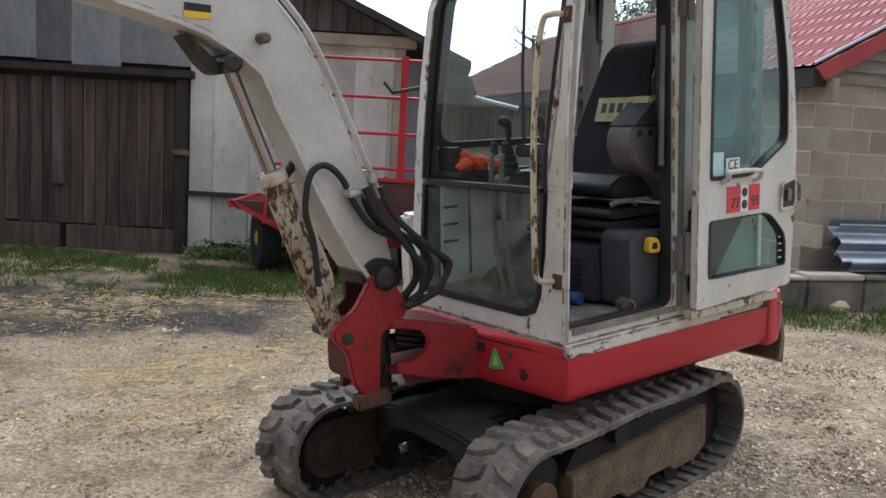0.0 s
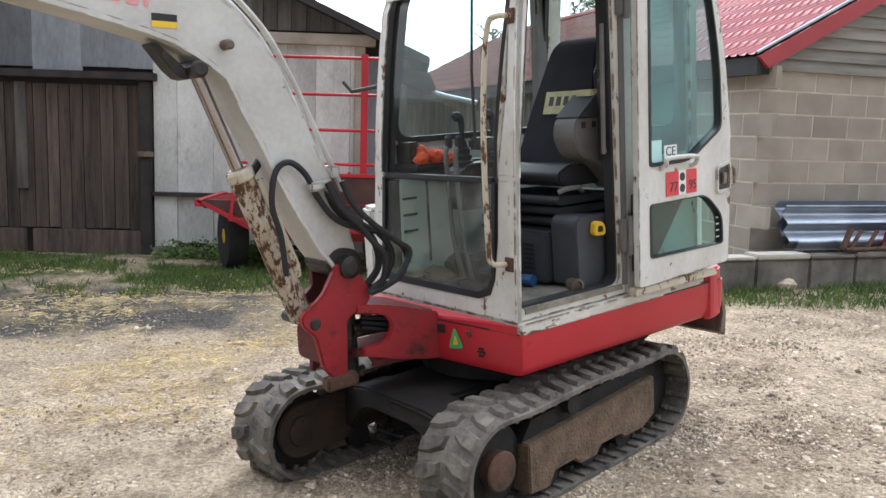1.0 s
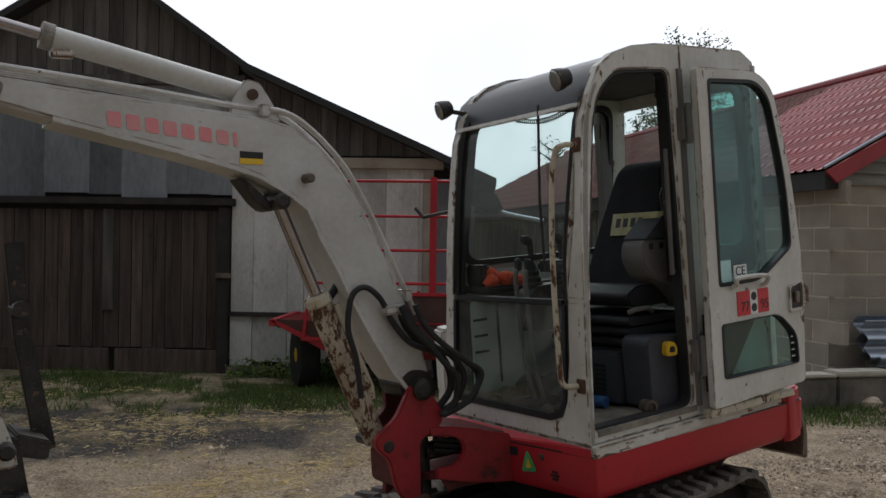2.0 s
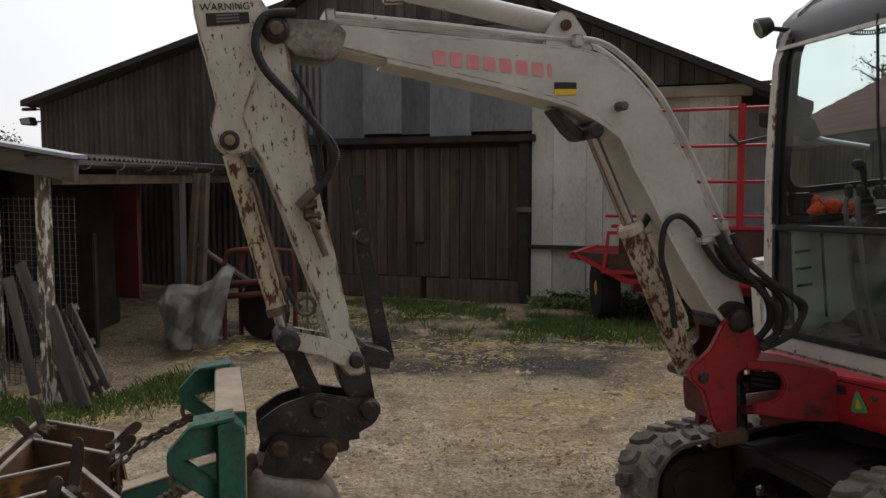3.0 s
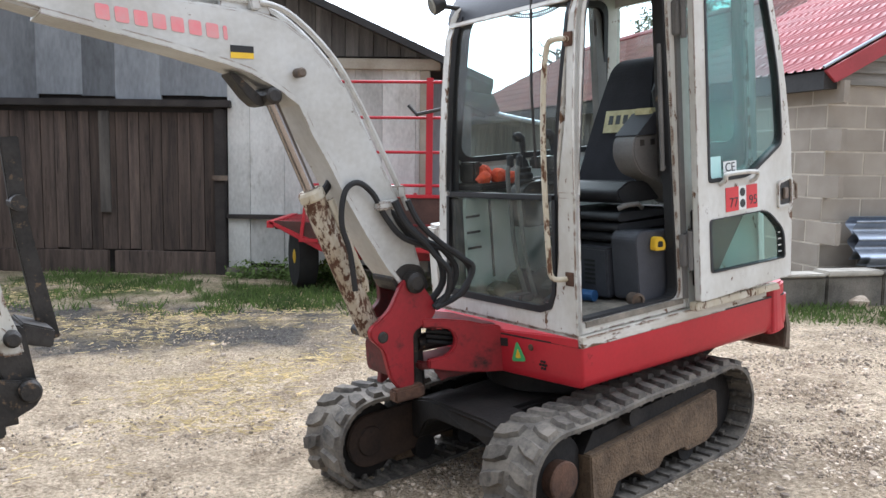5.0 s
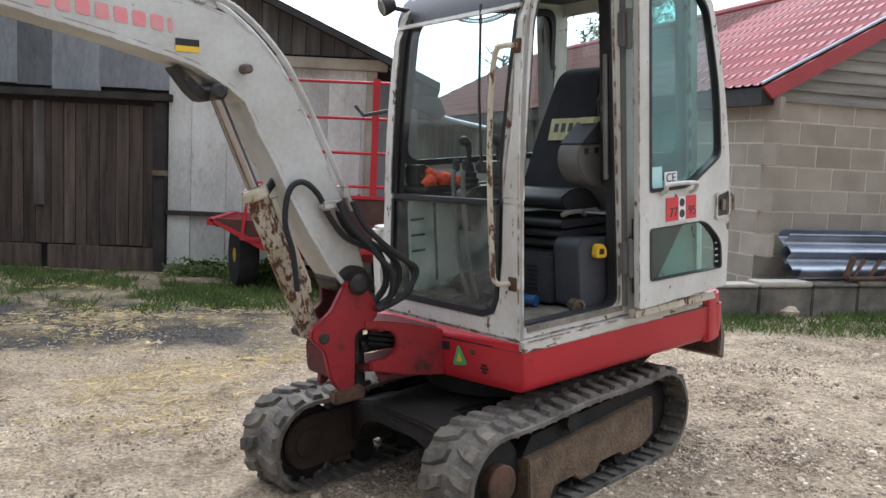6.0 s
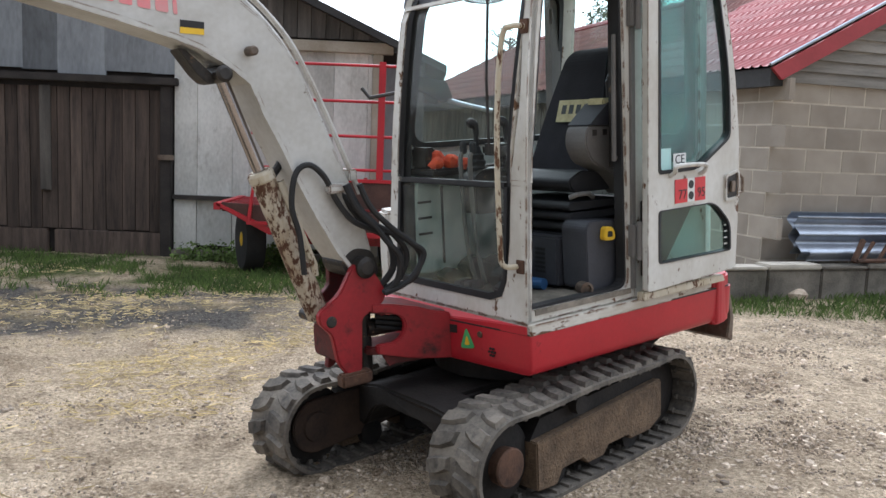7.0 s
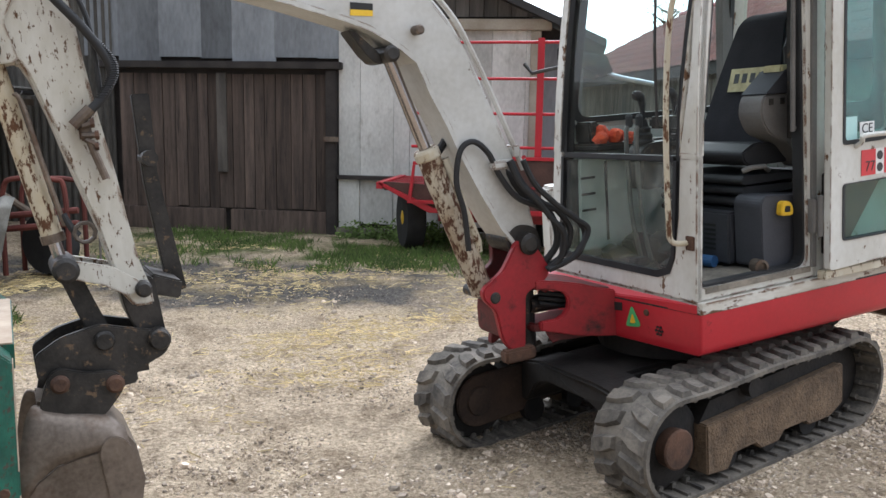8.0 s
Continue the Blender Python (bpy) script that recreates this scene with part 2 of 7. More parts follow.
PLATEEDGE = mat("polished_plate_edge", (0.38, 0.33, 0.29), (0.20, 0.165, 0.14), 0.45, 0.4, 9.0, 60, 0.08)
STRAWCOL = mat("straw", (0.74, 0.59, 0.31), (0.48, 0.37, 0.18), 0.9, 0, 4.0, 40, 0.0, island=0.35)
GRASSCOL = mat("grass_blades", (0.12, 0.18, 0.04), (0.065, 0.105, 0.025), 0.8, 0, 2.0, 30, 0.0, island=0.45)
STONECOL = mat("yard_stones", (0.60, 0.50, 0.39), (0.26, 0.20, 0.145), 0.95, 0, 9.0, 80, 0.3, island=0.55)
SHEET = mat("grey_cladding_sheet", (0.26, 0.275, 0.29), (0.125, 0.13, 0.137), 0.75, 0, 1.6, 30, 0.1, (0.10, 0.095, 0.088), 0.58, 2.2, 0.25, vary=0.30, stretch=(1, 1, 0.3))
PALESHEET = mat("pale_cladding_sheet", (0.68, 0.675, 0.635), (0.40, 0.395, 0.365), 0.75, 0, 1.7, 30, 0.08, (0.27, 0.25, 0.21), 0.57, 2.8, 0.2, vary=0.16, stretch=(1.2, 1, 0.6))
DOORWOOD = mat("weathered_door_board", (0.135, 0.098, 0.078), (0.052, 0.040, 0.034), 0.9, 0, 5.0, 50, 0.4, (0.02, 0.016, 0.014), 0.585, 6.0, 0.14, vary=0.36, stretch=(3.0, 3.0, 0.22))
GREYWOOD = mat("grey_weathered_board", (0.16, 0.14, 0.12), (0.08, 0.071, 0.062), 0.9, 0, 4.0, 50, 0.35, (0.05, 0.045, 0.04), 0.60, 4.0, 0.15, vary=0.25, stretch=(3.0, 3.0, 0.3))
LAPWOOD = mat("grey_lap_board", (0.30, 0.28, 0.25), (0.17, 0.16, 0.14), 0.9, 0, 4.0, 50, 0.35, (0.10, 0.09, 0.08), 0.62, 4.0, 0.15, vary=0.12, stretch=(0.3, 3.0, 3.0))
GABLEWOOD = mat("dark_gable_board", (0.15, 0.138, 0.125), (0.07, 0.065, 0.06), 0.95, 0, 4.0, 50, 0.35, (0.04, 0.037, 0.033), 0.6, 5, 0.15, vary=0.28, stretch=(3.0, 3.0, 0.3))
DARKIRON = mat("dark_corrugated_iron", (0.15, 0.14, 0.122), (0.06, 0.055, 0.048), 0.85, 0.1, 2.0, 40, 0.15, (0.045, 0.038, 0.032), 0.56, 4.5, 0.2, stretch=(1.6, 1, 0.25))
ROOFEDGE = mat("dark_roof_edge", (0.05, 0.05, 0.05), (0.03, 0.03, 0.03), 0.85, 0, 3.0, 40, 0.1)
PALEBEAM = mat("pale_timber_beam", (0.42, 0.38, 0.31), (0.30, 0.26, 0.2), 0.85, 0, 3.0, 50, 0.15)
BLOCK = mat("concrete_block", (0.375, 0.33, 0.275), (0.275, 0.238, 0.196), 0.95, 0, 3.0, 120, 0.4, vary=0.08)
MORTAR = mat("mortar", (0.60, 0.545, 0.455), (0.46, 0.41, 0.34), 0.95, 0, 7.0, 90, 0.2)
LOWWALL = mat("stained_concrete", (0.23, 0.205, 0.17), (0.10, 0.09, 0.075), 0.95, 0, 4.0, 60, 0.4, (0.06, 0.058, 0.04), 0.55, 3.0, 0.25, vary=0.06)
COPING = mat("pale_coping", (0.50, 0.46, 0.39), (0.35, 0.32, 0.27), 0.95, 0, 6.0, 60, 0.3)
REDROOF = mat("red_metal_roof", (0.33, 0.048, 0.052), (0.22, 0.035, 0.038), 0.52, 0.0, 1.2, 30, 0.03, (0.28, 0.10, 0.09), 0.66, 3.0, 0.2, spec=0.4)
OLDROOF = mat("faded_brown_red_roof", (0.19, 0.075, 0.062), (0.11, 0.05, 0.043), 0.8, 0.0, 2.0, 30, 0.1, (0.07, 0.045, 0.04), 0.57, 3.5, 0.2)
BARGE = mat("red_barge_board", (0.40, 0.05, 0.06), (0.30, 0.04, 0.045), 0.5, 0, 3.0, 40, 0.05)
GALV = mat("galvanised_sheet", (0.42, 0.46, 0.52), (0.30, 0.33, 0.38), 0.35, 0.75, 4.0, 40, 0.05, (0.24, 0.24, 0.25), 0.62, 5.0, 0.2)
SHEDRED = mat("oxblood_corrugated_sheet", (0.085, 0.040, 0.037), (0.050, 0.026, 0.025), 0.75, 0, 3.0, 50, 0.1, (0.045, 0.024, 0.022), 0.56, 3.0, 0.2)
POSTWOOD = mat("flaking_white_post", (0.15, 0.128, 0.10), (0.08, 0.068, 0.054), 0.9, 0, 4.0, 60, 0.35, (0.62, 0.60, 0.54), 0.50, 18.0, 0.05, stretch=(1.5, 1.5, 0.4))
FASCIA = mat("weathered_fascia", (0.125, 0.115, 0.09), (0.06, 0.056, 0.045), 0.9, 0, 4.0, 60, 0.3, (0.035, 0.033, 0.027), 0.57, 5.0, 0.15, stretch=(0.4, 2, 2))
SHEDWOOD = mat("brown_shed_timber", (0.16, 0.12, 0.085), (0.08, 0.06, 0.045), 0.9, 0, 4.0, 60, 0.3)
DARKWOOD = mat("dark_shed_boards", (0.055, 0.047, 0.042), (0.03, 0.026, 0.024), 0.95, 0, 4.0, 60, 0.3)
REDDOOR = mat("faded_red_board", (0.15, 0.040, 0.029), (0.09, 0.026, 0.02), 0.8, 0, 3.0, 60, 0.15, (0.05, 0.02, 0.015), 0.6, 5.0, 0.2)
TARP = mat("grey_tarpaulin", (0.21, 0.203, 0.178), (0.115, 0.11, 0.094), 0.85, 0, 4.0, 60, 0.2, (0.07, 0.062, 0.05), 0.58, 5.0, 0.2)
WIRE = mat("galvanised_wire", (0.17, 0.16, 0.145), (0.10, 0.09, 0.08), 0.6, 0.4, 6.0, 60, 0.0)
TYRE = mat("old_tyre", (0.03, 0.029, 0.028), (0.018, 0.018, 0.018), 0.85, 0, 7.0, 60, 0.25)
DECK = mat("trailer_deck_board", (0.10, 0.052, 0.042), (0.05, 0.028, 0.024), 0.9, 0, 4.0, 60, 0.3)
BARK = mat("bark", (0.10, 0.085, 0.07), (0.055, 0.047, 0.04), 0.95, 0, 8.0, 60, 0.5)
LEAF = mat("spring_leaves", (0.115, 0.14, 0.055), (0.075, 0.09, 0.035), 0.8, 0, 2.0, 30, 0.0, island=0.35)
GREENLABEL = mat("green_label", (0.08, 0.40, 0.14), (0.06, 0.32, 0.11), 0.5, 0, 9.0, 60, 0.0)
REDLABEL = mat("red_label", (0.62, 0.03, 0.035), (0.52, 0.025, 0.03), 0.4, 0, 9.0, 60, 0.0)
LOGOPINK = mat("faded_red_decal", (0.72, 0.22, 0.24), (0.64, 0.30, 0.30), 0.5, 0, 16.0, 80, 0.0)
WHITELABEL = mat("white_label", (0.75, 0.76, 0.74), (0.66, 0.67, 0.65), 0.5, 0, 9.0, 60, 0.0)
TEALLABEL = mat("pale_teal_label", (0.45, 0.68, 0.66), (0.38, 0.60, 0.58), 0.5, 0, 9.0, 60, 0.0)
BLACKLABEL = mat("black_print", (0.015, 0.015, 0.015), (0.02, 0.02, 0.02), 0.5, 0, 9.0, 60, 0.0)
LAMPGLASS = mat("lamp_lens", (0.34, 0.33, 0.29), (0.24, 0.23, 0.20), 0.12, 0.3, 9.0, 60, 0.0)
GLASS = glass("clear_window_glass", (0.90, 0.95, 0.93), 0.03, 0.05)
TINTED = glass("green_tinted_glass", (0.66, 0.84, 0.82), 0.03, 0.06)
DUSTVEILGLASS = glass("dusty_veiled_lower_glass", (0.86, 0.92, 0.90), 0.08, 0.12)


# ---- mesh helpers ----
class Geo:
    """Vertices and faces of one mesh."""

    def __init__(self):
        self.v, self.f = [], []

    def add(self, vs, fs):
        k = len(self.v)
        self.v += [tuple(p) for p in vs]
        self.f += [tuple(i + k for i in q) for q in fs]
        return self

    def box(self, lo, hi, m=None):
        (a, b, c), (d, e, g) = lo, hi
        vs = [(a, b, c), (d, b, c), (d, e, c), (a, e, c), (a, b, g), (d, b, g), (d, e, g), (a, e, g)]
        if m:
            vs = [m @ Vector(p) for p in vs]
        return self.add(vs, [(0, 3, 2, 1), (4, 5, 6, 7), (0, 1, 5, 4), (1, 2, 6, 5), (2, 3, 7, 6), (3, 0, 4, 7)])

    def prism(self, poly, place):
        """poly: points (a, b); place(a, b, side) gives the place for side 0 and 1."""
        n = len(poly)
        vs = [place(a, b, 0) for a, b in poly] + [place(a, b, 1) for a, b in poly]
        return self.add(vs, [tuple(range(n - 1, -1, -1)), tuple(range(n, 2 * n))] + [(i, (i + 1) % n, n + (i + 1) % n, n + i) for i in range(n)])

    def tube(self, pts, r, n=10, closed=False):
        pts = [Vector(p) for p in pts]
        k = len(pts)
        rad = r if isinstance(r, (list, tuple)) else [r] * k
        vs, up = [], None
        for i, p in enumerate(pts):
            d = (pts[(i + 1) % k] - pts[i - 1]) if closed else (pts[min(i + 1, k - 1)] - pts[max(i - 1, 0)])
            d.normalize()
            if up is None:
                up = d.orthogonal().normalized()
            up = (up - d * up.dot(d)).normalized()
            s = d.cross(up)
            for j in range(n):
                a = 2 * math.pi * j / n
                vs.append(p + (up * math.cos(a) + s * math.sin(a)) * rad[i])
        fs = [(i * n + j, i * n + (j + 1) % n, ((i + 1) % k) * n + (j + 1) % n, ((i + 1) % k) * n + j) for i in range(k if closed else k - 1) for j in range(n)]
        if not closed:
            fs += [tuple(range(n - 1, -1, -1)), tuple(range((k - 1) * n, k * n))]
        return self.add(vs, fs)

    def rod(self, p, q, r, n=16, r2=None):
        return self.tube([p, q], [r, r if r2 is None else r2], n)

    def lathe(self, prof, p, axis, n=24):
        """prof: (along, radius) pairs turned about axis at p."""
        p, ax = Vector(p), Vector(axis).normalized()
        a = ax.orthogonal().normalized()
        b = ax.cross(a)
        k = len(prof)
        vs = [p + ax * h + (a * math.cos(2 * math.pi * j / n) + b * math.sin(2 * math.pi * j / n)) * r for h, r in prof for j in range(n)]
        fs = [(i * n + j, i * n + (j + 1) % n, (i + 1) * n + (j + 1) % n, (i + 1) * n + j) for i in range(k - 1) for j in range(n)]
        fs += [tuple(range(n - 1, -1, -1)), tuple(range((k - 1) * n, k * n))]
        return self.add(vs, fs)

    def plate(self, outer, holes, place):
        """A sheet with holes; place(a, b, side) gives the place of each side."""
        bm = bmesh.new()
        loops = []
        for loop in [outer, *holes]:
            vs = [bm.verts.new((a, b, 0)) for a, b in loop]
            for i in range(len(vs)):
                bm.edges.new((vs[i], vs[(i + 1) % len(vs)]))
            loops.append(len(loop))
        bmesh.ops.triangle_fill(bm, use_beauty=True, use_dissolve=False, edges=bm.edges[:], normal=(0, 0, 1))
        bm.verts.index_update()
        flat = [(v.co.x, v.co.y) for v in bm.verts]
        tris = [tuple(v.index for v in q.verts) for q in bm.faces]
        bm.free()
        n, k, fs = len(flat), 0, []
        for q in tris:
            fs += [tuple(reversed(q)), tuple(i + n for i in q)]
        for c in loops:
            fs += [(k + i, k + (i + 1) % c, n + k + (i + 1) % c, n + k + i) for i in range(c)]
            k += c
        return self.add([place(a, b, 0) for a, b in flat] + [place(a, b, 1) for a, b in flat], fs)


def rounded(corners, r, n=4):
    """Corners of a polygon, each rounded by r (one number, or one for each)."""
    out, k = [], len(corners)
    for i in range(k):
        p, a, b = (Vector(corners[j % k]) for j in (i, i - 1, i + 1))
        rr = r[i] if isinstance(r, (list, tuple)) else r
        da, db = (a - p), (b - p)
        ra = min(rr, da.length * 0.49, db.length * 0.49)
        p0, p1 = p + da.normalized() * ra, p + db.normalized() * ra
        for j in range(n + 1):
            t = j / n
            q = p0 * (1 - t) ** 2 + p * 2 * t * (1 - t) + p1 * t * t
            out.append((q.x, q.y))
    return out


def part(name, g, material, parent=None, label="", bevel=0.0, smooth=False):
    """Links one mesh as an object of its own, under a thing or part where one is given."""
    me = bpy.data.meshes.new(name)
    if bevel:
        me.from_pydata(g.v, [], g.f)
        bm = bmesh.new()
        bm.from_mesh(me)
        bmesh.ops.recalc_face_normals(bm, faces=bm.faces[:])
        sharp = [e for e in bm.edges if len(e.link_faces) == 2 and e.calc_face_angle(0) > 0.5]
        bmesh.ops.bevel(bm, geom=sharp, offset=bevel, segments=2, affect="EDGES", clamp_overlap=True)
        bm.to_mesh(me)
        bm.free()
    else:
        me.from_pydata(g.v, [], g.f)
        bm = bmesh.new()
        bm.from_mesh(me)
        bmesh.ops.recalc_face_normals(bm, faces=bm.faces[:])
        bm.to_mesh(me)
        bm.free()
    me.materials.append(material)
    if smooth:
        me.shade_smooth()
        me.set_sharp_from_angle(angle=radians(38))
    ob = new(name, me)
    if parent:
        ob.parent = parent
    if label:
        tagged(ob, label)
    if material in (GLASS, TINTED, DUSTVEILGLASS):
        ob.visible_shadow = False
    return ob


def smoothed(pts, k=6):
    """More points along a smooth curve through the given ones."""
    pts = [Vector(p) for p in pts]
    out = []
    for i in range(len(pts) - 1):
        a, b, c, d = pts[max(i - 1, 0)], pts[i], pts[i + 1], pts[min(i + 2, len(pts) - 1)]
        for j in range(k):
            t = j / k
            out.append(0.5 * ((2 * b) + (c - a) * t + (2 * a - 5 * b + 4 * c - d) * t * t + (3 * b - a - 3 * c + d) * t ** 3))
    return out + [pts[-1]]


def shared(name, me, parent, m):
    """One more object on a mesh that alike pieces share."""
    ob = new(name, me)
    ob.parent = parent
    ob.matrix_local = m
    return ob


def quick_mesh(name, g, material):
    me = bpy.data.meshes.new(name)
    me.from_pydata(g.v, [], g.f)
    me.materials.append(material)
    return me


def lettering(name, text, size, m, material, parent, label=""):
    cu = bpy.data.curves.new(name, "FONT")
    cu.body, cu.size, cu.extrude, cu.align_x, cu.align_y = text, size, 0.0008, "CENTER", "CENTER"
    tmp = new(name + "_text", cu)
    me = bpy.data.meshes.new_from_object(tmp.evaluated_get(bpy.context.evaluated_depsgraph_get()))
    bpy.data.objects.remove(tmp)
    me.materials.clear()
    me.materials.append(material)
    ob = new(name, me)
    ob.parent = parent
    ob.matrix_local = m
    return tagged(ob, label) if label else ob


def height(x, y):
    """Lie of the yard: it climbs gently to the right, and is level by the barn."""
    h = -0.025 + 0.084 * (x - 0.39) + 0.032 * (y - 3.94)
    g = 0.155 * math.tanh(h / 0.155)
    fade = min(1.0, max(0.0, (y - 5.5) / 3.0)) * min(1.0, max(0.0, (1.5 - x) / 3.0))
    far = min(1.0, max(0.0, (abs(x) + abs(y - 4) - 14.0) / 12.0))
    return g * (1 - fade) * (1 - far)


# ---- ground ----
def make_ground():
    def steps(lo, hi, fine_lo, fine_hi, d):
        a, out = fine_lo, []
        while a <= fine_hi:
            out.append(a)
            a += d
        s, left = d, []
        a = fine_lo
        while a > lo:
            s *= 1.35
            a -= s
            left.append(a)
        s, a = d, out[-1]
        while a < hi:
            s *= 1.35
            a += s
            out.append(a)
        return left[::-1] + out
    xs, ys = steps(-400, 400, -6.5, 5.5, 0.035), steps(-400, 600, 2.0, 9.0, 0.035)
    vs = []
    for y in ys:
        for x in xs:
            z = height(x, y)
            if -9 < x < 8 and 0 < y < 12:
                z += 0.014 * noise.noise((x * 1.7, y * 1.7, 0)) + 0.010 * noise.noise((x * 5, y * 5, 3))
                c = noise.noise((x * 13, y * 13, 5))
                z += 0.022 * max(0.0, c) ** 1.4 + 0.012 * noise.noise((x * 27, y * 27, 9))
            vs.append((x, y, z))
    w = len(xs)
    fs = [(j * w + i, j * w + i + 1, (j + 1) * w + i + 1, (j + 1) * w + i) for j in range(len(ys) - 1) for i in range(w - 1)]
    me = bpy.data.meshes.new("ground")
    me.from_pydata(vs, [], fs)
    me.shade_smooth()
    m = bpy.data.materials.new("yard_gravel")
    m.use_nodes = True
    n, l = m.node_tree.nodes, m.node_tree.links
    bs = n["Principled BSDF"]
    bs.inputs["Roughness"].default_value = 0.95
    bs.inputs["Specular IOR Level"].default_value = 0.2
    tc = n.new("ShaderNodeTexCoord")

    def noi(scale, detail=6.0, rough=0.6):
        t = n.new("ShaderNodeTexNoise")
        t.inputs["Scale"].default_value, t.inputs["Detail"].default_value, t.inputs["Roughness"].default_value = scale, detail, rough
        l.new(tc.outputs["Object"], t.inputs["Vector"])
        return t.outputs["Fac"]

    def ramp(fac, a, b, ca, cb):
        r = n.new("ShaderNodeValToRGB")
        r.color_ramp.elements[0].position, r.color_ramp.elements[0].color = a, (*ca, 1)
        r.color_ramp.elements[1].position, r.color_ramp.elements[1].color = b, (*cb, 1)
        l.new(fac, r.inputs["Fac"])
        return r.outputs["Color"]

    def mix(fac, a, b):
        x = n.new("ShaderNodeMix")
        x.data_type = "RGBA"
        l.new(fac, x.inputs[0])
        l.new(a, x.inputs[6])
        l.new(b, x.inputs[7])
        return x.outputs[2]

    def calc(op, a, b=None, c=None):
        x = n.new("ShaderNodeMath")
        x.operation = op
        x.use_clamp = op == "MULTIPLY_ADD"
        for i, v in enumerate((a, b, c)):
            if v is None:
                continue
            if isinstance(v, (int, float)):
                x.inputs[i].default_value = v
            else:
                l.new(v, x.inputs[i])
        return x.outputs[0]

    base = ramp(noi(2.4, 12.0, 0.72), 0.35, 0.60, (0.30, 0.225, 0.148), (0.82, 0.675, 0.50))
    grit = ramp(noi(38.0, 4.0, 0.7), 0.38, 0.64, (0.22, 0.162, 0.106), (0.86, 0.715, 0.54))
    col = mix(calc("MULTIPLY_ADD", noi(7.0), 1.3, -0.3), base, grit)
    vo = n.new("ShaderNodeTexVoronoi")
    vo.inputs["Scale"].default_value = 34.0
    l.new(tc.outputs["Object"], vo.inputs["Vector"])
    peb = n.new("ShaderNodeMapRange")
    peb.inputs["From Min"].default_value, peb.inputs["From Max"].default_value, peb.inputs["To Min"].default_value, peb.inputs["To Max"].default_value = 0.10, 0.17, 0.45, 0.0
    l.new(vo.outputs["Distance"], peb.inputs["Value"])
    pc = n.new("ShaderNodeHueSaturation")
    pc.inputs["Saturation"].default_value = 0.0
    l.new(vo.outputs["Color"], pc.inputs["Color"])
    pcm = n.new("ShaderNodeMix")
    pcm.data_type, pcm.blend_type = "RGBA", "MULTIPLY"
    pcm.inputs[0].default_value = 0.6
    pcm.inputs[6].default_value = (0.72, 0.62, 0.50, 1)
    l.new(pc.outputs["Color"], pcm.inputs[7])
    col = mix(peb.outputs["Result"], col, pcm.outputs[2])
    # damp brown scuffs of a hand's size
    col = mix(calc("MULTIPLY_ADD", noi(3.4, 12.0, 0.8), 6.5, -3.35), col, ramp(noi(60.0), 0.3, 0.7, (0.125, 0.092, 0.063), (0.29, 0.222, 0.155)))
    sep = n.new("ShaderNodeSeparateXYZ")
    l.new(tc.outputs["Object"], sep.inputs["Vector"])

    def band(out, lo, hi, soft):
        up = calc("MULTIPLY_ADD", out, 1 / soft, -lo / soft)
        down = calc("MULTIPLY_ADD", out, -1 / soft, hi / soft)
        return calc("MULTIPLY", up, down)
    jitter = calc("MULTIPLY_ADD", noi(0.9), 1.6, -0.8)
    yy = calc("ADD", sep.outputs["Y"], calc("MULTIPLY", noi(1.3), 1.6))
    # dark scorched muck across the middle of the yard, straw litter round it, moss and grass by the barn
    muck = calc("MULTIPLY", band(yy, 6.9, 9.0, 0.4), band(sep.outputs["X"], -6.5, -0.6, 0.9))
    col = mix(calc("MULTIPLY", muck, calc("MULTIPLY_ADD", noi(2.2), 5.5, -1.55)), col, ramp(noi(24.0), 0.3, 0.7, (0.06, 0.057, 0.055), (0.19, 0.175, 0.155)))
    straw = calc("MULTIPLY", band(yy, 5.6, 10.6, 0.9), band(sep.outputs["X"], -7.5, 1.2, 0.8))
    col = mix(calc("MULTIPLY", straw, calc("MULTIPLY_ADD", noi(2.4), 3.6, -1.75)), col, ramp(noi(46.0), 0.3, 0.7, (0.27, 0.205, 0.115), (0.56, 0.45, 0.27)))
    green = calc("MULTIPLY", band(yy, 8.7, 13.0, 0.5), band(sep.outputs["X"], -6.0, 1.5, 0.7))
    col = mix(calc("MULTIPLY", green, calc("MULTIPLY_ADD", noi(1.5), 4.6, -1.75)), col, ramp(noi(40.0), 0.3, 0.7, (0.045, 0.07, 0.018), (0.13, 0.16, 0.05)))
    verge = calc("MULTIPLY", band(sep.outputs["Y"], 6.7, 8.6, 0.45), band(sep.outputs["X"], 1.9, 12.0, 0.5))
    col = mix(calc("MULTIPLY", verge, calc("MULTIPLY_ADD", noi(2.5), 3.0, -1.0)), col, ramp(noi(40.0), 0.3, 0.7, (0.06, 0.085, 0.025), (0.17, 0.18, 0.07)))
    meadow = calc("MULTIPLY_ADD", sep.outputs["Y"], 0.2, -4.6)
    col = mix(meadow, col, ramp(noi(5.0), 0.3, 0.7, (0.06, 0.09, 0.03), (0.12, 0.15, 0.05)))
    crumb = n.new("ShaderNodeMix")
    crumb.data_type, crumb.blend_type = "RGBA", "MULTIPLY"
    crumb.inputs[0].default_value = 1.0
    l.new(col, crumb.inputs[6])
    l.new(ramp(noi(44.0, 8.0, 0.8), 0.36, 0.55, (0.50, 0.45, 0.39), (1.16, 1.15, 1.13)), crumb.inputs[7])
    col = crumb.outputs[2]
    l.new(col, bs.inputs["Base Color"])
    bp = n.new("ShaderNodeBump")
    bp.inputs["Strength"].default_value, bp.inputs["Distance"].default_value = 1.0, 0.07
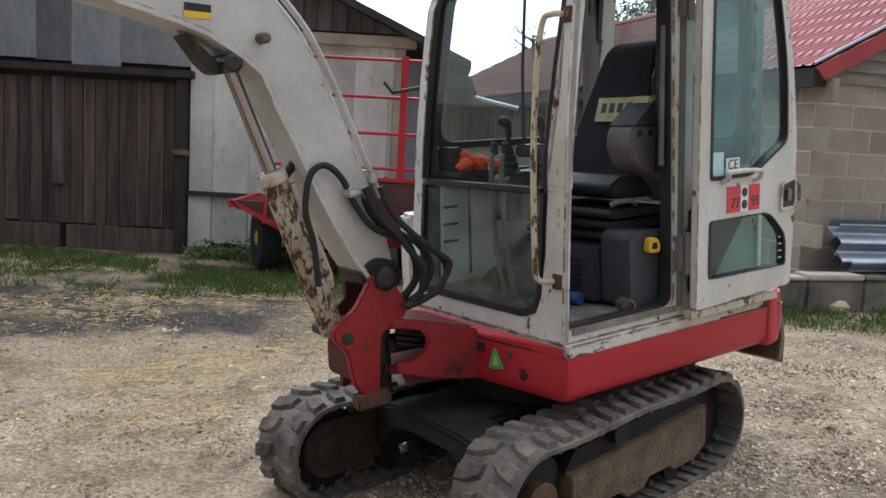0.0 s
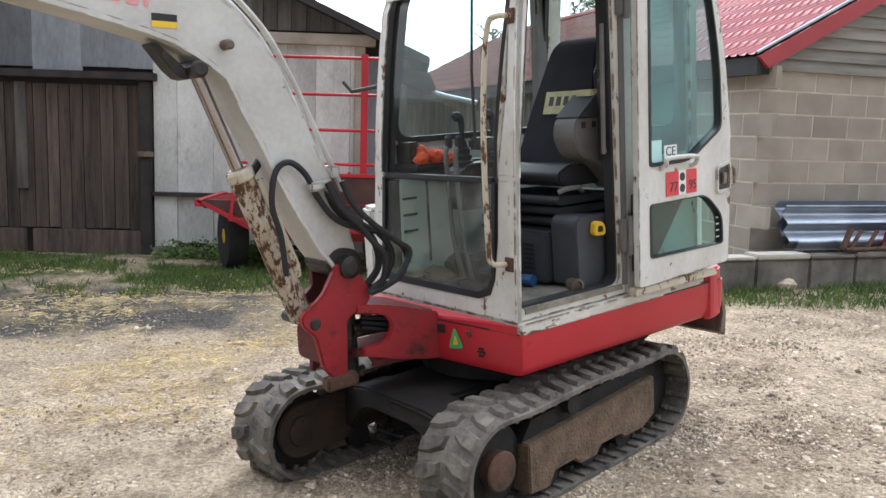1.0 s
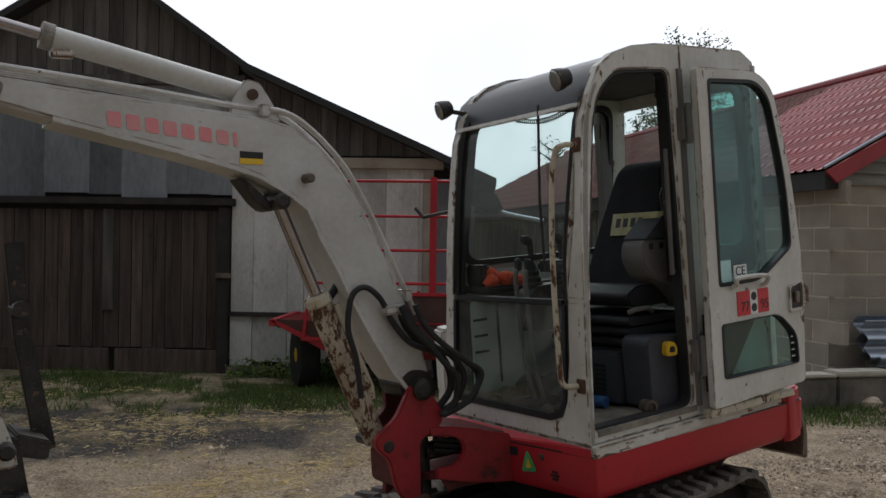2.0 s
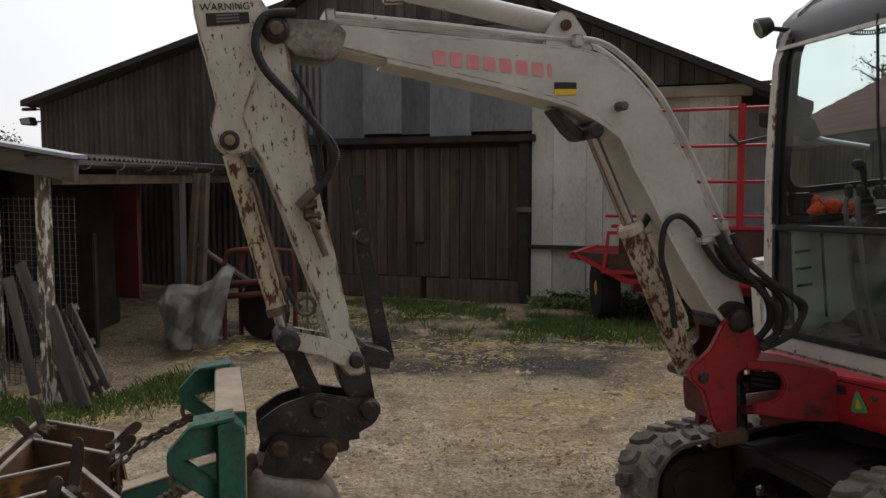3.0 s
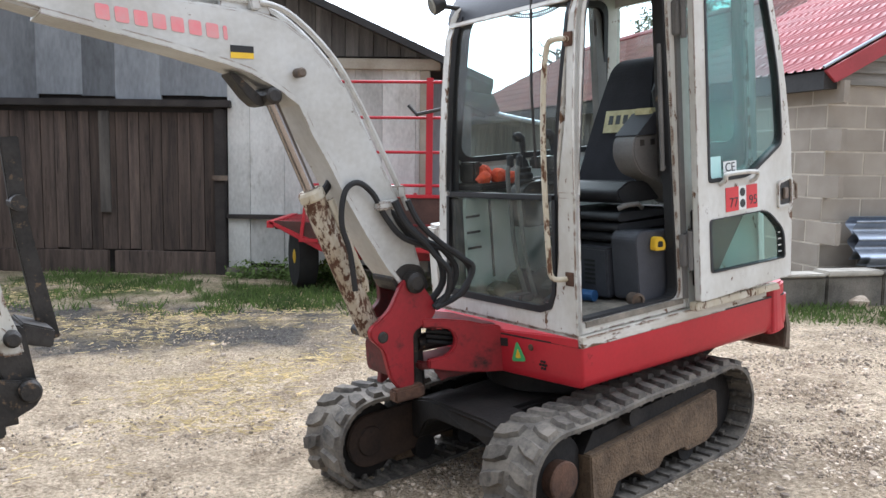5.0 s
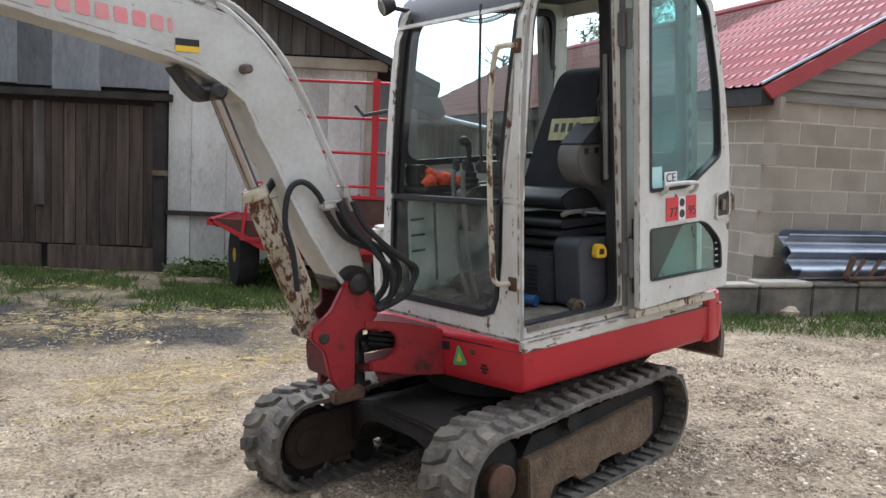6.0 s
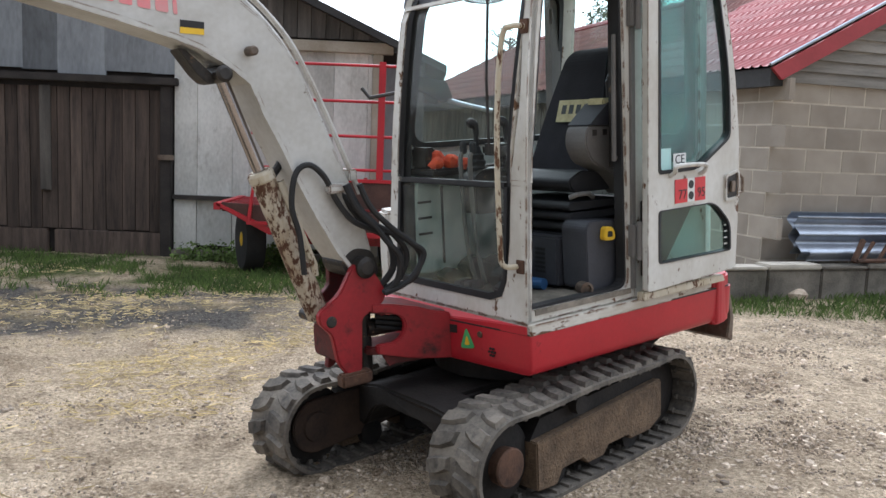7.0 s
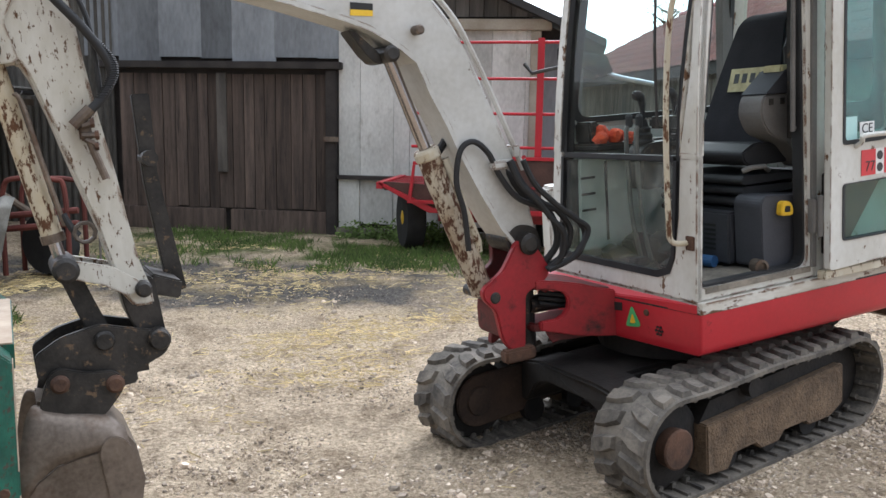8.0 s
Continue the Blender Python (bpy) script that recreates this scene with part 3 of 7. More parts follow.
    l.new(calc("ADD", calc("MULTIPLY", noi(30.0, 6.0, 0.7), 1.0), calc("MULTIPLY", vo.outputs["Distance"], -0.4)), bp.inputs["Height"])
    l.new(bp.outputs["Normal"], bs.inputs["Normal"])
    me.materials.append(m)
    return tagged(new("ground", me), "trodden gravel and mud farmyard with straw litter", "ground", kind="structure")


make_ground()


def scatter(name, label, category, material, count, spots, shape):
    """Loose small stuff over the yard; spots: (x0, x1, y0, y1, weight) stretches of the plan."""
    rnd = random.Random(name)
    g = Geo()
    tot = sum(s[4] for s in spots)
    for x0, x1, y0, y1, wt in spots:
        for _ in range(int(count * wt / tot)):
            x, y = rnd.uniform(x0, x1), rnd.uniform(y0, y1)
            if rnd.random() > 5 * min((x - x0) / (x1 - x0), (x1 - x) / (x1 - x0), (y - y0) / (y1 - y0), (y1 - y) / (y1 - y0)):
                continue
            if noise.noise((x * 0.9, y * 0.9, len(name))) + 0.6 * noise.noise((x * 2.7, y * 2.7, 3)) + rnd.uniform(-0.25, 0.25) < {"loose_stones": -0.35, "straw_litter": 0.08, "grass_tufts": 0.06 if x < 1.8 else -0.35}.get(name, -1.0):
                continue
            shape(g, x, y, height(x, y), rnd)
    me = quick_mesh(name, g, material)
    tagged(new(name, me), label, category, kind="stuff")


def stone(g, x, y, z, rnd):
    r = rnd.choice((0.003, 0.004, 0.004, 0.005, 0.005, 0.006, 0.007, 0.009, 0.012)) if rnd.random() > 0.010 else 0.024
    r = r * rnd.uniform(0.7, 1.3)
    a = rnd.uniform(0, 3.14)
    vs = []
    for k in range(5):
        t = a + k * 1.2566
        rr = r * rnd.uniform(0.7, 1.3)
        vs.append((x + rr * math.cos(t), y + rr * math.sin(t), z - 0.004))
    for k in range(5):
        t = a + k * 1.2566
        rr = r * rnd.uniform(0.5, 0.9)
        vs.append((x + rr * math.cos(t), y + rr * math.sin(t), z + r * rnd.uniform(0.35, 0.7)))
    g.add(vs, [(5, 6, 7, 8, 9)] + [(i, (i + 1) % 5, 5 + (i + 1) % 5, 5 + i) for i in range(5)])


def stalk(g, x, y, z, rnd):
    ln, a, w = rnd.uniform(0.025, 0.11), rnd.uniform(0, 6.28), rnd.uniform(0.0012, 0.0026)
    c, s = math.cos(a), math.sin(a)
    z0, z1 = z + 0.004 + rnd.uniform(0, 0.012), z + 0.004 + rnd.uniform(0, 0.02)
    vs = [(x - s * w, y + c * w, z0), (x + s * w, y - c * w, z0), (x, y, z0 + 2 * w), (x + c * ln - s * w, y + s * ln + c * w, z1), (x + c * ln + s * w, y + s * ln - c * w, z1), (x + c * ln, y + s * ln, z1 + 2 * w)]
    g.add(vs, [(0, 1, 4, 3), (1, 2, 5, 4), (2, 0, 3, 5), (0, 2, 1), (3, 4, 5)])


def blade(g, x, y, z, rnd):
    h, a, w = rnd.uniform(0.02, 0.095), rnd.uniform(0, 6.28), rnd.uniform(0.002, 0.005)
    c, s, d = math.cos(a), math.sin(a), rnd.uniform(0.01, 0.06)
    b = rnd.uniform(0, 6.28)
    vs = [(x - s * w, y + c * w, z - 0.01), (x + s * w, y - c * w, z - 0.01), (x + math.cos(b) * d * 0.4, y + math.sin(b) * d * 0.4, z + h * 0.6), (x + math.cos(b) * d, y + math.sin(b) * d, z + h)]
    g.add(vs, [(0, 1, 2), (0, 2, 3), (1, 3, 2)])


scatter("loose_stones", "loose grey and tan stones strewn over the yard", "stones", STONECOL, 62000, [(-3.5, 3.5, 2.0, 5.0, 5), (-5, 5, 4.5, 8, 3), (-1.2, 2.2, 2.6, 4.2, 3), (1.0, 4.0, 3.0, 7.0, 3)], stone)
scatter("straw_litter", "scattered dry yellow straw on the ground", "straw", STRAWCOL, 26000, [(-5.0, 0.3, 4.2, 6.6, 7), (-5.5, 0, 6.3, 9.3, 6), (-3.5, 0.0, 3.2, 4.5, 0.7), (-6, -3.6, 3.0, 5.2, 2.5), (-5.3, -3.6, 5.4, 7.2, 3)], stalk)
scatter("grass_tufts", "short green grass along the barn and walls", "grass", GRASSCOL, 52000, [(-5.4, -0.2, 7.4, 10.5, 9), (-3.9, -0.9, 7.3, 9.6, 5), (1.8, 6.8, 6.7, 8.3, 7), (-6.3, -4.4, 3.9, 4.6, 3), (-5.0, -4.1, 4.4, 5.9, 3.0), (-0.5, 0.6, 4.6, 5.3, 0.5)], blade)


def leaf(g, x, y, z, rnd):
    p = Vector((x, y, z + rnd.uniform(0.0, 0.26) * rnd.random()))
    a = Vector((rnd.uniform(-1, 1), rnd.uniform(-1, 0.2), rnd.uniform(-0.3, 0.8))).normalized() * rnd.uniform(0.012, 0.03)
    b = a.orthogonal().normalized() * a.length * 0.6
    g.add([p - a, p + b, p + a, p - b], [(0, 1, 2, 3)])


scatter("wall_weeds", "low green weeds along the foot of the pale sheets", "weeds", GRASSCOL, 4200, [(-2.95, -1.2, 9.72, 10.0, 3), (-2.2, -1.4, 9.5, 9.95, 2)], leaf)


# ---- barn ----
BY = 10.07


def setting(name, label, category):
    return tagged(new(name), label, category, kind="structure")


def xz(y0, y1):
    return lambda a, b, s: (a, (y0, y1)[s], b)


def roof_z(x):
    """Underside of the barn's roofline along its front."""
    pts = [(-13.0, 2.25), (-10.96, 2.76), (-6.35, 3.88), (-4.55, 4.93), (-2.72, 3.63), (-0.36, 2.58), (0.15, 2.35)]
    for (a, b), (c, d) in zip(pts, pts[1:]):
        if a <= x <= c:
            return b + (d - b) * (x - a) / (c - a)
    return 2.3


barn = setting("barn_front_wall", "farm barn front of dark boards, grey sheets and corrugated iron", "barn")
# solid backing with the door opening, and the barn's body behind it
part("backing", Geo().plate([(-10.96, -0.3), (-5.85, -0.3), (-5.85, 2.07), (-2.97, 2.07), (-2.97, -0.3), (0.0, -0.3), (0.0, 2.38), (-0.36, 2.54), (-2.72, 3.59), (-4.55, 4.88), (-6.35, 3.84), (-10.96, 2.72)], [], xz(BY + 0.12, BY + 0.24)), DARKWOOD, barn)
g = Geo()
for a, b in ((-11.1, -10.96), (-10.96, -6.35), (-6.35, -4.55), (-4.55, -2.72), (-2.72, 0.25)):
    za, zb = roof_z(a), roof_z(b)
    g.prism([(a, za), (b, zb), (b, zb + 0.09), (a, za + 0.09)], xz(BY - 0.22, BY + 9.0))
tagged(part("barn_roof", g, ROOFEDGE), "dark sheet roof with a stepped gable over the barn", "roof", kind="structure")
rnd = random.Random(5)
# dark gable boards
x = -6.3
while x < -2.75:
    w = rnd.uniform(0.13, 0.19)
    top = min(roof_z(x), roof_z(x + w)) - 0.02
    if top > 3.64:
        part("gable_board", Geo().prism([(x, 3.62), (x + w - 0.008, 3.62), (x + w - 0.008, roof_z(x + w) + 0.01), (x, roof_z(x) + 0.01)], xz(BY + 0.03 + rnd.uniform(0, 0.012), BY + 0.1)), GABLEWOOD, barn)
    x += w
part("gable_beam", Geo().box((-6.3, BY - 0.03, 3.5), (-2.8, BY + 0.1, 3.62)), GABLEWOOD, barn, "dark tie beam", 0.01)
# grey sheets above the door
x = -6.35
i = 0
while x < -2.9:
    w = rnd.choice((0.42, 0.5, 0.55, 0.62))
    w = min(w, -2.85 - x)
    part("cladding_sheet", Geo().box((x, BY - 0.002 * (i % 3) + 0.05, 2.17 + rnd.uniform(-0.05, 0.02)), (x + w + 0.015, BY + 0.075 + 0.002 * (i % 3), 3.5)), SHEET, barn)
    x += w
    i += 1
x = -2.7
while x < -0.3:
    w = rnd.uniform(0.14, 0.2)
    part("gable_board", Geo().prism([(x, 2.66), (x + w - 0.008, 2.66), (x + w - 0.008, max(2.67, roof_z(x + w) + 0.01)), (x, roof_z(x) + 0.01)], xz(BY + 0.03, BY + 0.1)), GABLEWOOD, barn)
    x += w
part("lintel", Geo().box((-2.2, BY - 0.06, 2.5), (-0.38, BY + 0.06, 2.63)), PALEBEAM, barn, "pale timber lintel", 0.01)
part("lintel", Geo().box((-0.62, BY - 0.02, 0.0), (-0.5, BY + 0.1, 2.5)), PALEBEAM, barn, "pale timber post", 0.008)
# pale sheets beside the door
x, i = -2.95, 0
while x < -0.62:
    w = (0.27, 0.42, 0.2, 0.36, 0.3, 0.33, 0.4)[i % 7]
    w = min(w, -0.62 - x)
    part("pale_sheet", Geo().box((x, BY + 0.02 + 0.006 * (i % 2), 0.75), (x + w - 0.004, BY + 0.06, 2.5 if x > -2.2 else 2.9)), PALESHEET, barn)
    part("pale_sheet", Geo().box((x, BY + 0.0 + 0.012 * (i % 3), 0.10 + 0.05 * (i % 2)), (x + w - 0.006, BY + 0.06, 0.70)), PALESHEET, barn)
    x += w
    i += 1
part("rail", Geo().box((-2.96, BY - 0.05, 0.70), (-0.5, BY + 0.05, 0.75)), DARKWOOD, barn, "dark timber rail")
part("plinth", Geo().box((-2.97, BY - 0.04, -0.2), (-0.1, BY + 0.1, 0.09)), LOWWALL, barn)
# lean-to end: dark opening with a beam and a pipe below the eave
part("corner_board", Geo().box((-0.5, BY + 0.05, -0.1), (0.0, BY + 0.11, 2.4)), SHEET, barn)
part("gutter", Geo().prism([(-0.3, 2.28), (0.25, 2.2), (0.33, 2.02), (0.22, 1.96), (-0.05, 2.08), (-0.3, 2.14)], xz(BY - 0.34, BY - 0.2)), ROOFEDGE, barn, "dark gutter end", 0.01)
part("downpipe", Geo().tube(smoothed([(0.20, BY - 0.26, 2.08), (0.29, BY - 0.26, 2.0), (0.42, BY - 0.26, 1.96), (0.80, BY - 0.24, 1.89)]), 0.028, 10), GALV, barn, "bent galvanised downpipe", 0, True)
# corrugated iron, left part
g = Geo()
x = -10.96
while x < -5.95:
    top0 = min(roof_z(x) - 0.02, 3.9 if x < -6.3 else 3.5)
    x2 = x + 0.025
    d0 = 0.02 * math.cos(x / 0.10 * 2 * math.pi)
    d1 = 0.02 * math.cos(x2 / 0.10 * 2 * math.pi)
    z1 = top0
    g.add([(x, BY + 0.05 + d0, -0.15), (x2, BY + 0.05 + d1, -0.15), (x2, BY + 0.05 + d1, z1), (x, BY + 0.05 + d0, z1), (x, BY + 0.07 + d0, -0.15), (x2, BY + 0.07 + d1, -0.15), (x2, BY + 0.07 + d1, z1), (x, BY + 0.07 + d0, z1)], [(0, 1, 2, 3), (7, 6, 5, 4)])
    x = x2
part("corrugated_sheet", g, DARKIRON, barn, "dark weathered corrugated iron")
# floodlight at the far corner of the roof
fl = tagged(new("floodlight"), "small black twin floodlight bracketed to the barn corner", "lamp")
fl.location = (-10.96, BY + 0.06, 2.5)
part("arm", Geo().rod((0.03, 0, 0.0), (-0.12, -0.05, 0.0), 0.014), BLACK, fl)
part("arm", Geo().rod((0.03, 0, 0.19), (-0.12, -0.05, 0.19), 0.014), BLACK, fl)
part("lamp_head", Geo().prism([(-0.33, 0.05), (-0.1, 0.07), (-0.05, -0.04), (-0.1, -0.07), (-0.3, -0.05)], xz(-0.14, -0.02)), BLACK, fl, "", 0.01)
part("lens", Geo().prism([(-0.32, 0.04), (-0.12, 0.055), (-0.09, -0.045), (-0.29, -0.035)], xz(-0.145, -0.139)), GALV, fl)
part("lamp_head", Geo().box((-0.30, -0.12, 0.17), (-0.06, -0.02, 0.22)), BLACK, fl, "", 0.01)
# the big double door
door = setting("door_1", "closed dark weathered double barn door of vertical boards", "door")
part("door_backing", Geo().box((-5.85, BY + 0.06, -0.05), (-2.97, BY + 0.1, 2.07)), DARKWOOD, door)
x = -5.83
while x < -3.12:
    w = min(rnd.uniform(0.13, 0.2), -3.1 - x)
    part("board", Geo().box((x, BY + rnd.uniform(0.0, 0.02), 0.29 + rnd.uniform(-0.015, 0.015)), (x + w - 0.01, BY + 0.058, 1.97)), DOORWOOD, door)
    x += w
for a, b in ((-5.85, -4.45), (-4.36, -3.1)):
    part("kick_board", Geo().box((a, BY - 0.03, 0.0), (b, BY + 0.05, 0.28)), DOORWOOD, door, "worn bottom board", 0.008)
part("cover_strip", Geo().box((-4.52, BY - 0.03, 0.75), (-4.39, BY - 0.002, 1.98)), GREYWOOD, door, "grey weathered cover strip", 0.005)
part("door_stile", Geo().box((-3.1, BY - 0.06, -0.02), (-2.97, BY + 0.05, 2.02)), DARKWOOD, door, "black tarred post", 0.01)
part("head_rail", Geo().box((-6.1, BY - 0.10, 2.03), (-2.9, BY + 0.05, 2.12)), DARKWOOD, door, "dark sliding rail cover", 0.01)
part("latch", Geo().box((-3.12, BY - 0.09, 1.16), (-2.93, BY - 0.06, 1.22)), STEEL, door, "pale steel latch")


# ---- block building with the red roof ----
a17 = radians(17.0)
BLD = Matrix.Translation((3.44, 8.2, 0.0)) @ Matrix.Rotation(a17, 4, "Z")
house = setting("block_wall", "tan concrete block outbuilding wall with pale mortar", "building")
house.matrix_world = BLD
part("core", Geo().box((0.004, 0.004, -0.3), (6.2, 13.5, 2.30)), MORTAR, house)
g = Geo().prism([(0.05, 2.30), (6.15, 2.30), (3.1, 3.9)], lambda a, b, s: (a, (0.06, 13.4)[s], b))
part("gable_core", g, DARKWOOD, house)
# lap boards of the gable
z = 2.23
while z < 3.8:
    x0, x1 = max(-0.02, (z - 2.37) / 0.53), max(-0.02, (z + 0.135 - 2.37) / 0.53)
    if x0 < 2.9:
        g = Geo().add([(x0, 0.02, z), (6.2 - x0, 0.02, z), (6.2 - x0, -0.035, z), (x0, -0.035, z), (x1, 0.02, z + 0.135), (6.2 - x1, 0.02, z + 0.135), (6.2 - x1, -0.005, z + 0.135), (x1, -0.005, z + 0.135)], [(0, 1, 2, 3), (4, 7, 6, 5), (3, 2, 6, 7), (0, 4, 5, 1), (1, 5, 6, 2), (0, 3, 7, 4)])
        part("lap_board", g, LAPWOOD, house)
    z += 0.118
# red roof: sheets with ribs and a step at every tile row
def roof_side(sign, v0, v1, n_v):
    g = Geo()
    n_u = 50
    for j in range(n_v + 1):
        v = v0 + (v1 - v0) * j / n_v
        rib = 0.022 * max(0.0, math.cos(v / 0.135 * 2 * math.pi)) ** 2
        for i in range(n_u + 1):
            t = i / n_u
            u = -0.19 + 3.29 * t
            row = (t * 10) % 1.0
            z = 2.43 + 0.53 * u + rib + 0.03 * (1 - row)
            g.v.append((u if sign > 0 else 6.2 - u, v, z))
    w = n_u + 1
    g.f = [(j * w + i, j * w + i + 1, (j + 1) * w + i + 1, (j + 1) * w + i) for j in range(n_v) for i in range(n_u)]
    return g


roof = setting("red_roof", "bright red pressed metal tile roof", "roof")
roof.matrix_world = BLD
for sgn in (1, -1):
    part("roof_sheet", roof_side(sgn, -0.12, 3.58, 220), REDROOF, roof, "bright red pressed sheets")
    part("roof_sheet", roof_side(sgn, 3.6, 13.78, 580), OLDROOF, roof, "faded brown-red sheets")
g = Geo().prism([(-0.17, 2.34), (3.1, 4.075), (3.1, 3.905), (-0.05, 2.235)], lambda a, b, s: (a, (-0.16, -0.122)[s], b))
g.prism([(6.37, 2.34), (3.1, 4.075), (3.1, 3.905), (6.25, 2.235)], lambda a, b, s: (a, (-0.16, -0.122)[s], b))
part("barge_board", g, BARGE, roof, "glossy red barge board")
part("ridge_cap", Geo().tube([(3.1, -0.15, 4.1), (3.1, 13.8, 4.1)], 0.07, 10), REDROOF, roof)
part("verge_flashing", Geo().rod((-0.19, -0.145, 2.372), (3.1, -0.145, 4.115), 0.016, 8), GALV, roof, "bare pale metal verge flashing")
part("eave_board", Geo().box((-0.16, -0.12, 2.17), (-0.12, 13.8, 2.345)), ROOFEDGE, roof, "dark eave board and gutter")
part("soffit", Geo().box((-0.12, -0.11, 2.18), (-0.001, 13.8, 2.3)), ROOFEDGE, roof)
# far part of the side wall is boarded
x = 3.6
while x < 13.4:
    w = rnd.uniform(0.16, 0.24)
    part("side_board", Geo().box((-0.03, x, 0.0), (0.03, x + w - 0.02, 2.2)), GREYWOOD if rnd.random() > 0.25 else GABLEWOOD, house)
    x += w
# low wall in front, with coping
low = setting("low_wall", "low stained concrete wall with a pale coping", "wall")
low.matrix_world = BLD
x, k = -2.2, 0
while x < 6.0:
    w = (0.62, 0.55, 0.7)[k % 3]
    part("wall_block", Geo().box((x, -0.55, -0.1), (x + w - 0.012, -0.36, 0.44)), LOWWALL, low, "", 0.012)
    part("coping_slab", Geo().box((x - 0.01, -0.57, 0.445), (x + w - 0.02, -0.34, 0.475 + (0.02 if k % 2 else 0))), COPING if x < -0.3 else LOWWALL, low, "", 0.012)
    x += w
    k += 1
rock = Geo().lathe([(0, 0.02), (0.02, 0.12), (0.07, 0.13), (0.11, 0.08), (0.13, 0.02)], (3.62, 7.72, 0.14), (0.05, 0.1, 1), 9)
rock.v = [(a + 0.05 * noise.noise((a * 9, b * 9, c * 9)), b, c) for a, b, c in rock.v]
tagged(part("rock", rock, STONECOL), "pale rock at the foot of the low wall", "rock")


def corrugated(u0, u1, z0, z1, y0, pitch, amp, lean):
    g = Geo()
    n = 60
    for i in range(n + 1):
        z = z0 + (z1 - z0) * i / n
        d = y0 + lean * i / n + amp * math.cos((z - z0) / pitch * 2 * math.pi)
        sag = 0.0
        for u in (u0, (u0 + u1) / 2, u1):
            g.v.append((u, d, z + sag))
            g.v.append((u, d + 0.004, z + sag))
    for i in range(n):
        for s in (0, 2):
            a = i * 6 + s
            g.f += [(a, a + 2, a + 8, a + 6), (a + 1, a + 7, a + 9, a + 3)]
    return g


sheets = tagged(new("roofing_sheets"), "stack of galvanised corrugated sheets leaning on the block wall", "metal sheets")
sheets.matrix_world = BLD
part("sheet", corrugated(0.22, 2.4, 0.50, 0.93, -0.30, 0.17, 0.035, 0.10), GALV, sheets)
part("sheet", corrugated(0.20, 2.4, 0.55, 0.97, -0.22, 0.17, 0.035, 0.10), GALV, sheets)
part("sheet", corrugated(0.26, 2.4, 0.50, 0.62, -0.38, 0.17, 0.03, 0.02), GALV, sheets)
scrap = tagged(new("scrap_iron"), "rusty red scrap angle iron lying on the low wall", "scrap metal")
scrap.matrix_world = BLD
part("bracket", Geo().rod((0.70, -0.5, 0.51), (0.84, -0.45, 0.72), 0.03, 4), RUSTPIN, scrap)
for u in (0.80, 1.0, 1.2):
    part("bar", Geo().rod((u, -0.5, 0.52), (u + 0.16, -0.46, 0.70), 0.02, 8), RUSTPIN, scrap)
part("bar", Geo().rod((0.72, -0.52, 0.52), (1.45, -0.52, 0.53), 0.022, 8), RUSTPIN, scrap)
part("red_panel", Geo().prism(rounded([(1.22, 0.52), (1.9, 0.52), (1.9, 0.95), (1.32, 0.93)], 0.06), lambda a, b, s: (a, (-0.52, -0.46)[s], b)), RED_WORN, scrap, "red painted steel panel")


